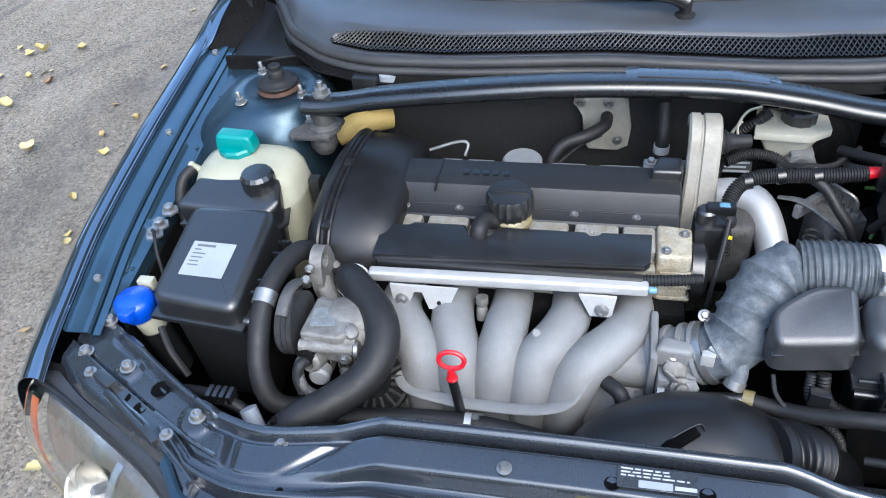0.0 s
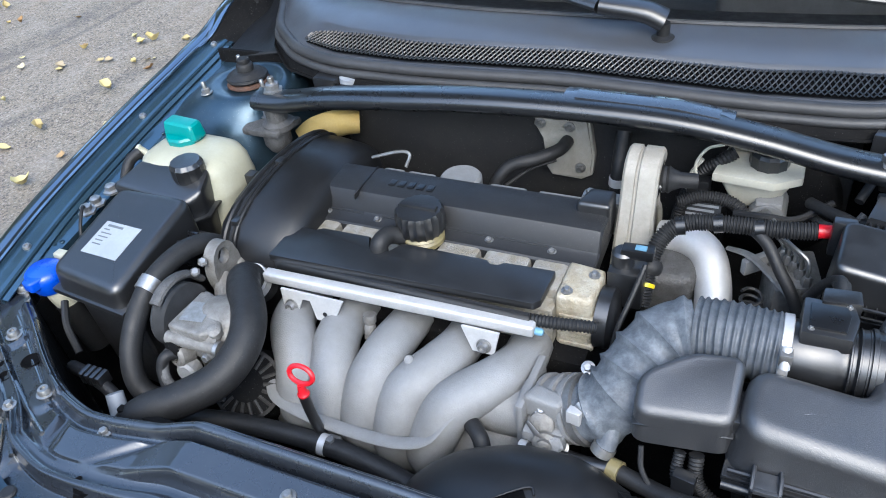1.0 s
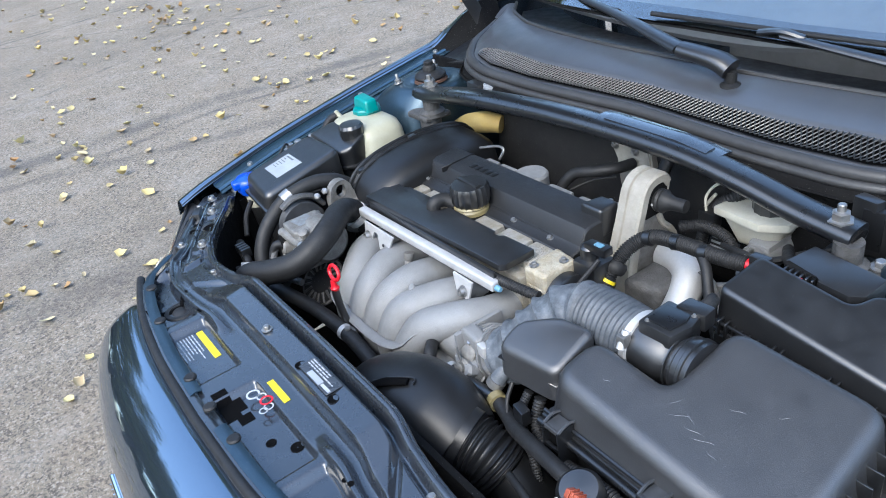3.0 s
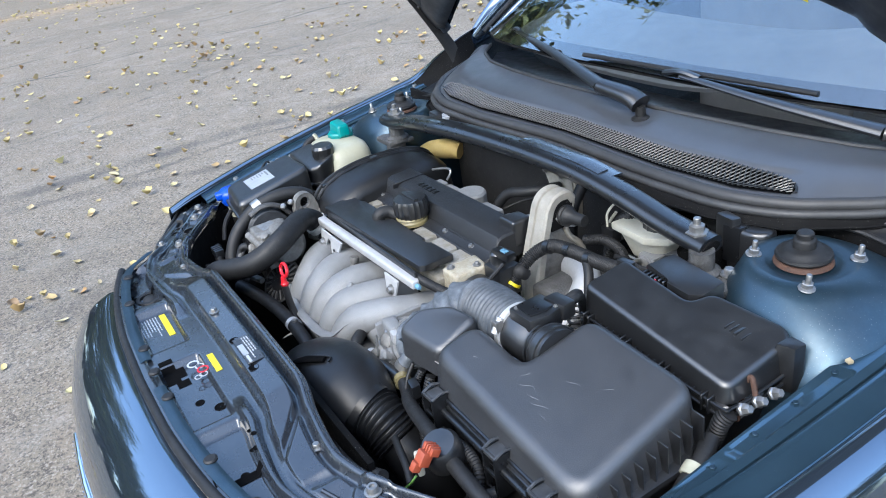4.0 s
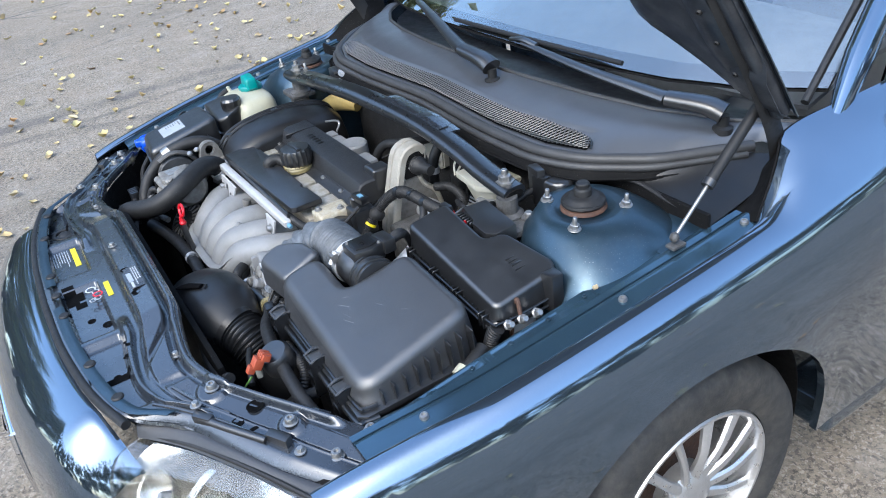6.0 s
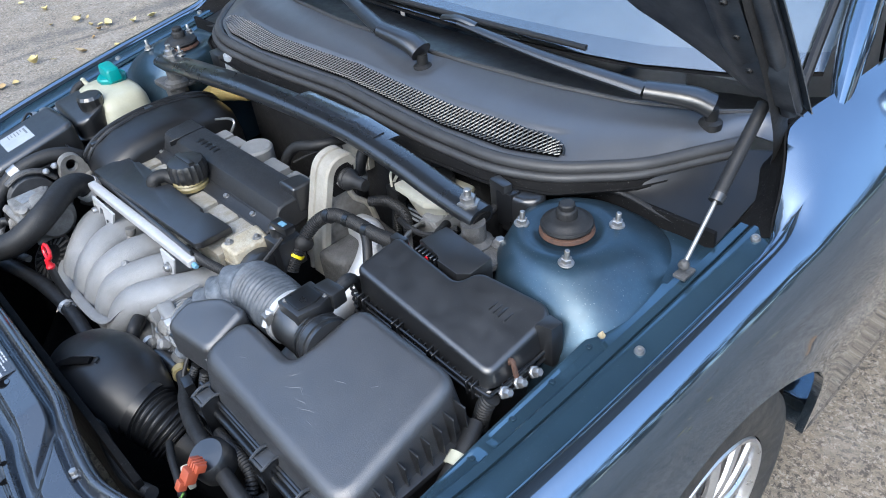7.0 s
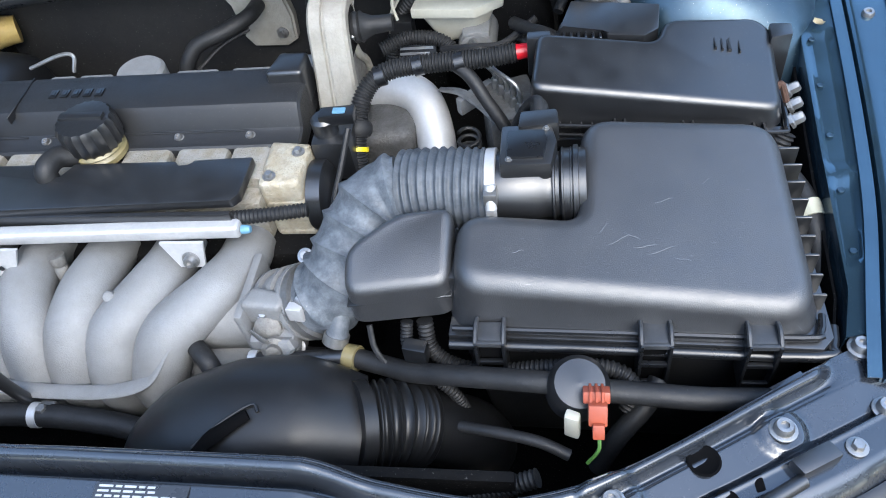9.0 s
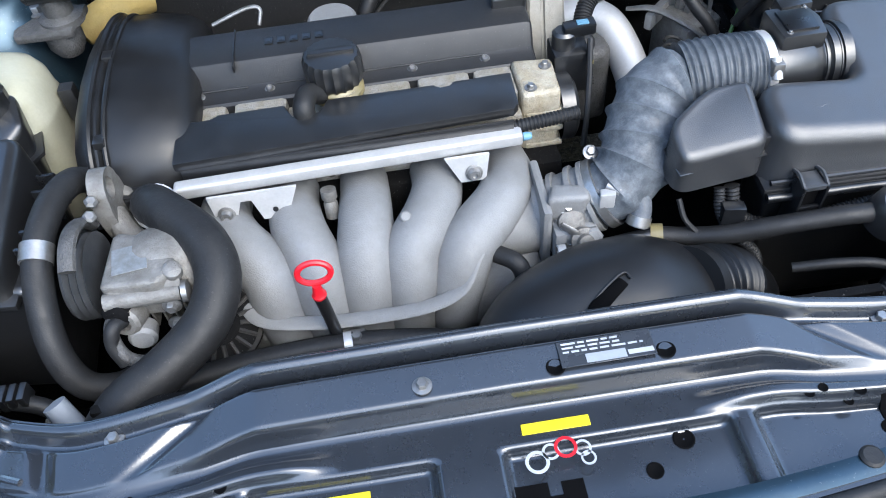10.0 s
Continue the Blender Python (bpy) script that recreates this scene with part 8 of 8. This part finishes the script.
part("collar", tube([(0.2035, -0.246, 0.7125), (0.204, -0.242, 0.7170)], 0.0142, 16, 2), LABEL_Y, _bc, "yellow collar")
part("joint", lathe([(0.016, 0), (0.019, 0.006), (0.019, 0.014), (0.015, 0.02)], 16, (0.204, -0.232, 0.726), (0.1, 0.7, 0.8)), RUBBER, _bc)

# boost pipe of bare alloy
_ap = thing("coolant_pipe", (0.26, -0.14, 0.62), "bare silver alloy pipe bending down beside the engine", "pipe")
part("pipe", tube([(0.200, -0.098, 0.690), (0.238, -0.104, 0.698), (0.272, -0.125, 0.692), (0.290, -0.165, 0.668), (0.298, -0.220, 0.640), (0.305, -0.29, 0.62), (0.31, -0.36, 0.60)], 0.027, 22, 7), BRIGHT, _ap)

# brake fluid reservoir and booster
_brk = thing("brake_reservoir", (0.345, -0.02, 0.70), "white translucent brake fluid reservoir", "reservoir")
part("tank", prism([(0.262, -0.042), (0.346, -0.050), (0.382, -0.026), (0.382, 0.035), (0.275, 0.035)], 0.716, 0.785, 0.010, 3, draft=0.035), WHITE_TANK, _brk)
part("rim", prism([(0.258, -0.046), (0.348, -0.054), (0.386, -0.028), (0.386, 0.039), (0.271, 0.039)], 0.772, 0.787, 0.004, 2), WHITE_TANK, _brk)
part("cap", lathe([(0.026, 0.782), (0.028, 0.788), (0.028, 0.806), (0.024, 0.811), (0.0, 0.811)], 36, (0.335, 0.0, 0), lobes=12, lobe=0.05, caps=False), PLASTIC, _brk, "black cap", 25)
part("cylinder", tube([(0.345, -0.05, 0.715), (0.345, 0.06, 0.715)], 0.028, 18, 3), CASTING, _brk)
part("foot", box(0.325, 0.365, -0.045, 0.02, 0.71, 0.745, 0.006), CASTING, _brk)
_bst = thing("brake_booster", (0.40, 0.03, 0.62), "black brake booster drum behind the reservoir", "booster")
part("drum", lathe([(0.02, -0.035), (0.06, -0.03), (0.098, -0.015), (0.108, 0.0), (0.108, 0.025)], 36, (0.345, 0.045, 0.685), (0, 1, 0)), DARK, _bst)
_vb = thing("vent_housing", (0.51, 0.03, 0.76), "small black vacuum housing below the cowl", "housing")
part("shell", prism([(0.485, -0.004), (0.535, 0.002), (0.552, 0.018), (0.550, 0.046), (0.490, 0.044)], 0.760, 0.838, 0.014, 4), PLASTIC, _vb)
part("lid_band", prism([(0.481, -0.006), (0.512, -0.003), (0.516, 0.020), (0.484, 0.018)], 0.775, 0.842, 0.004, 2), PLASTIC_S, _vb)
part("bracket", prism([(0.462, 0.0), (0.50, -0.005), (0.505, 0.012), (0.468, 0.02)], 0.79, 0.855, 0.004), PLASTIC, _vb)
_mod = thing("abs_unit", (0.36, -0.12, 0.60), "grimy alloy valve block with steel brake lines", "valve block")
part("block", prism([(0.352, -0.110), (0.418, -0.086), (0.436, -0.168), (0.372, -0.196)], 0.60, 0.705, 0.008, 2), GRIMY, _mod, "dirty alloy block")
for _i in range(5):
    part("union", lathe([(0.0075, 0), (0.0075, 0.012), (0.005, 0.016)], 6, (0.375 + 0.009 * _i, -0.115 - 0.014 * _i, 0.704)), ZINC, _mod)
for _i in range(5):
    _x, _y = 0.375 + 0.009 * _i, -0.115 - 0.014 * _i
    part("brake_line", tube([(_x, _y, 0.712), (_x - 0.004, _y + 0.004, 0.728 + 0.004 * _i), (_x - 0.035, _y + 0.030, 0.738 + 0.004 * _i), (0.330 + 0.004 * _i, -0.070, 0.735 + 0.003 * _i), (0.335, -0.04, 0.722)], 0.0032, 8, 6), ZINC, _mod)
part("loose_lead", tube([(0.44, -0.10, 0.72), (0.455, -0.14, 0.745), (0.45, -0.18, 0.735), (0.43, -0.21, 0.70)], 0.003, 8, 6), GREEN, _mod, "thin green lead")
part("dark_lead", tube([(0.40, -0.05, 0.76), (0.425, -0.09, 0.775), (0.45, -0.12, 0.785), (0.47, -0.13, 0.77)], 0.009, 10, 6), RUBBER, _mod)
part("dark_boot", tube([(0.462, -0.128, 0.786), (0.478, -0.132, 0.790)], [0.011, 0.010], 12, 2), RUBBER, _mod)
part("bracket", prism([(0.330, -0.160), (0.372, -0.120), (0.366, -0.108), (0.322, -0.150)], 0.690, 0.716, 0.004), CASTING, _mod, "pale cast bracket")
part("spring", tube([(0.345 + 0.014 * math.cos(k * 0.8), -0.215 + 0.014 * math.sin(k * 0.8), 0.640 + 0.0016 * k) for k in range(44)], 0.0026, 6, 2), RUBBER, _mod, "dark coil spring")
part("grey_arm", tube([(0.300, -0.130, 0.715), (0.335, -0.150, 0.722), (0.375, -0.185, 0.712), (0.405, -0.205, 0.690)], [0.004, 0.006, 0.006, 0.004], 8, 5, flat=(1.2, 0.6)), GRIMY, _mod, "pale pressed arm")
part("motor", lathe([(0.030, 0), (0.032, 0.01), (0.032, 0.05), (0.024, 0.058), (0.0, 0.058)], 24, (0.43, -0.13, 0.64), (0.6, -0.2, 0.7), caps=False), DARK, _mod)
_ac = thing("ac_line", (0.22, -0.05, 0.70), "black ribbed line with plug behind the bracket", "hose")
part("ribbed_line", tube([(0.215, -0.075, 0.745), (0.255, -0.060, 0.752), (0.300, -0.062, 0.745), (0.33, -0.08, 0.72)], 0.0095, 14, 6, wave=(0.0009, 0.004)), RUBBER, _ac, "", 70)
_box = part("relay_box", prism([(0.205, 0.010), (0.285, 0.008), (0.287, 0.058), (0.205, 0.058)], 0.600, 0.700, 0.005), DARK, _ac, "black relay box")
_rp2 = part("rating_plate", box(-0.030, 0.030, -0.014, 0.014, 0, 0.0012, 0.0003, 1), NEAR_BLACK, _box, "black rating plate with pale print")
_rp2.matrix_basis = Matrix.Translation((0.246, 0.0050, 0.682)) @ Matrix.Rotation(radians(62), 4, "X")
for _k in range(3):
    _bar = part("print", box(-0.026, 0.026 - 0.006 * (_k % 2), 0.0035 - 0.008 * _k, 0.0075 - 0.008 * _k, 0.0012, 0.0016, 0), PALE_INK, _box)
    _bar.matrix_basis = _rp2.matrix_basis
part("hose", tube([(0.105, -0.02, 0.60), (0.108, -0.02, 0.70), (0.110, -0.015, 0.755), (0.108, 0.02, 0.80)], 0.0125, 14, 6), RUBBER, _ac)
part("clamp", tube([(0.109, -0.019, 0.722), (0.1095, -0.018, 0.737)], 0.0145, 16, 1), BRIGHT, _ac)
part("pipe", tube([(0.24, -0.015, 0.79), (0.225, -0.02, 0.765), (0.222, -0.03, 0.74)], 0.003, 8, 5), WHITE_TANK, _ac)

_wl = thing("firewall_loom", (0.25, 0.0, 0.70), "black loom and thin leads behind the engine bracket", "wiring")
part("loom", tube([(0.205, -0.020, 0.62), (0.215, -0.015, 0.70), (0.235, -0.010, 0.755), (0.262, -0.012, 0.785), (0.285, 0.0, 0.80)], 0.010, 10, 6, wave=(0.0009, 0.005)), RUBBER, _wl, "", 70)
part("plug", prism([(0.222, -0.040), (0.256, -0.042), (0.258, -0.020), (0.224, -0.018)], 0.735, 0.765, 0.004), PLASTIC_S, _wl, "black plug")
part("pale_lead", tube([(0.236, -0.035, 0.765), (0.232, -0.030, 0.790), (0.245, -0.020, 0.812), (0.268, -0.012, 0.818)], 0.0024, 8, 6), WHITE_TANK, _wl, "pale thin lead")
part("dark_lead", tube([(0.30, -0.075, 0.74), (0.345, -0.090, 0.752), (0.385, -0.080, 0.748), (0.43, -0.05, 0.765)], 0.0055, 8, 6), RUBBER, _wl)
part("grey_pipe", tube([(0.405, -0.045, 0.735), (0.425, -0.075, 0.742), (0.455, -0.085, 0.750), (0.47, -0.075, 0.77)], 0.006, 10, 6), GRIME, _wl)
part("tail", tube([(0.46, -0.06, 0.78), (0.475, -0.02, 0.80), (0.47, 0.03, 0.805)], 0.007, 10, 5), RUBBER, _wl)

# plate and pipe on the firewall
_hp = thing("heater_plate", (0.0, 0.05, 0.70), "pale alloy plate with a bent pipe on the firewall", "plate")
_bm = bmesh.new()
_sh = [(-0.050, 0.806), (-0.030, 0.812), (0.030, 0.812), (0.044, 0.796), (0.054, 0.730), (0.050, 0.690), (0.030, 0.678), (-0.024, 0.680), (-0.036, 0.700), (-0.034, 0.758), (-0.056, 0.780)]
_f = [_bm.verts.new((x, 0.042, z)) for x, z in _sh]
_k = [_bm.verts.new((x, 0.060, z)) for x, z in _sh]
ring_faces(_bm, _f, _k)
_ft = _bm.faces.new(_f[::-1])
_bm.faces.new(_k)
bmesh.ops.bevel(_bm, geom=list(_ft.edges), offset=0.004, segments=2, affect="EDGES")
part("plate", _bm, CREAMY, _hp)
for _p in ((-0.042, 0.041, 0.787), (0.030, 0.041, 0.705), (0.010, 0.041, 0.785)):
    bolt(_hp, _p, (0, -1, 0), 0.8)
part("pipe", tube([(0.008, 0.035, 0.760), (0.004, -0.005, 0.765), (-0.025, -0.035, 0.762), (-0.065, -0.050, 0.752), (-0.085, -0.065, 0.730), (-0.095, -0.075, 0.70)], 0.0115, 14, 7), RUBBER, _hp)
part("cable", tube([(0.0, -0.005, 0.745), (-0.04, -0.03, 0.735), (-0.075, -0.06, 0.715)], 0.003, 8, 5), RUBBER, _hp)
solo("foam_tube", tube([(-0.520, -0.020, 0.725), (-0.495, 0.002, 0.736), (-0.455, 0.028, 0.741), (-0.420, 0.048, 0.736)], [0.018, 0.025, 0.027, 0.022], 20, 6), YELLOW, "yellow foam-covered tube end by the firewall", "tube")
_cl = thing("steel_clip", (-0.22, -0.085, 0.73), "thin steel wire clip above the cam cover", "clip")
part("wire", tube([(-0.305, -0.105, 0.765), (-0.255, -0.095, 0.778), (-0.235, -0.095, 0.775), (-0.24, -0.105, 0.755)], 0.003, 8, 6), ZINC, _cl)
_lp = thing("wiring_plug", (-0.50, -0.19, 0.70), "black wiring plug beside the belt cover", "plug")
part("shell", box(-0.506, -0.486, -0.215, -0.195, 0.715, 0.765, 0.003), PLASTIC, _lp)
part("lead", tube([(-0.496, -0.205, 0.715), (-0.494, -0.21, 0.68), (-0.49, -0.22, 0.62)], 0.007, 8, 4), RUBBER, _lp)
_fw = thing("blower_flap", (-0.42, 0.04, 0.80), "grey plastic flap housing below the cowl", "housing")
part("shell", prism([(-0.475, 0.0), (-0.425, -0.004), (-0.42, 0.045), (-0.475, 0.045)], 0.795, 0.850, 0.005, 2), PLASTIC, _fw)
part("sleeve", tube([(-0.41, 0.02, 0.80), (-0.405, 0.02, 0.85)], 0.018, 14, 2), LABEL_W, _fw)


# ---- fallen leaves on the yard ----
rng = random.Random(11)


def drift(x, y):
    """Where the wind has gathered them: streaks that run across the yard."""
    band = noise.noise(Vector((x * 0.22 + y * 0.10, y * 0.75 - x * 0.18, 2.0)))
    clump = noise.noise(Vector((x * 1.3, y * 1.3, 7.0)))
    return 0.10 + max(0.0, band) * 2.6 + max(0.0, clump - 0.1) * 1.5 + (0.5 if -7 < x < -3 else 0) + (0.35 if x > -3 and y < 1.5 else 0) + (5.0 if abs(x + 13.9 - 0.5 * y) < 0.8 else 0)


_n = 0
while _n < 280:
    if _n and rng.random() < 0.42:
        _x, _y = _x + rng.gauss(0, 0.08), _y + rng.gauss(0, 0.08)
    else:
        _x, _y = rng.uniform(-9.0, -1.15), rng.uniform(-2.6, 4.5)
        if rng.random() * 2.2 > drift(_x, _y):
            continue
    if _x > -1.15:
        continue
    _l = leaf((_x, _y, ground_height(_x, _y) + 0.004), rng.uniform(0.026, 0.066), rng.uniform(0, 6.3), (rng.uniform(-0.4, 0.4), rng.uniform(-0.4, 0.4)))
    tagged(_l, "small dry yellow leaf lying on the asphalt", "leaf", "fallen leaves on the asphalt")
    _n += 1
for _x, _y, _s2 in ((1.45, -0.31, 0.07), (1.30, -0.55, 0.06), (1.52, -0.02, 0.05), (1.62, -0.30, 0.08), (1.40, 0.9, 0.05)):
    tagged(leaf((_x, _y, ground_height(_x, _y) + 0.004), _s2, rng.uniform(0, 6), (0.1, 0.1)), "pale dry leaf lying on the asphalt", "leaf", "fallen leaves on the asphalt")
_bm = bmesh.new()
_n = 0
while _n < 11000:
    _x, _y = rng.uniform(-30, 20), rng.uniform(-9, 30)
    if -1.3 < _x < 1.9 and -2.7 < _y < 4.6:
        continue
    if rng.random() * 2.2 > drift(_x, _y):
        continue
    leaf_mesh(_bm, Matrix.LocRotScale(Vector((_x, _y, ground_height(_x, _y) + 0.005)), Euler((rng.uniform(-0.3, 0.3), rng.uniform(-0.3, 0.3), rng.uniform(0, 6.3))), Vector((rng.uniform(0.03, 0.07),) * 3)), rng.choice((0.3, 0.6, 0.45, 1.1)), rng)
    _n += 1
solo("leaf_litter", _bm, LEAF_S, "scattered dry yellow and brown leaves far over the yard", "leaves", kind="stuff", angle=60)
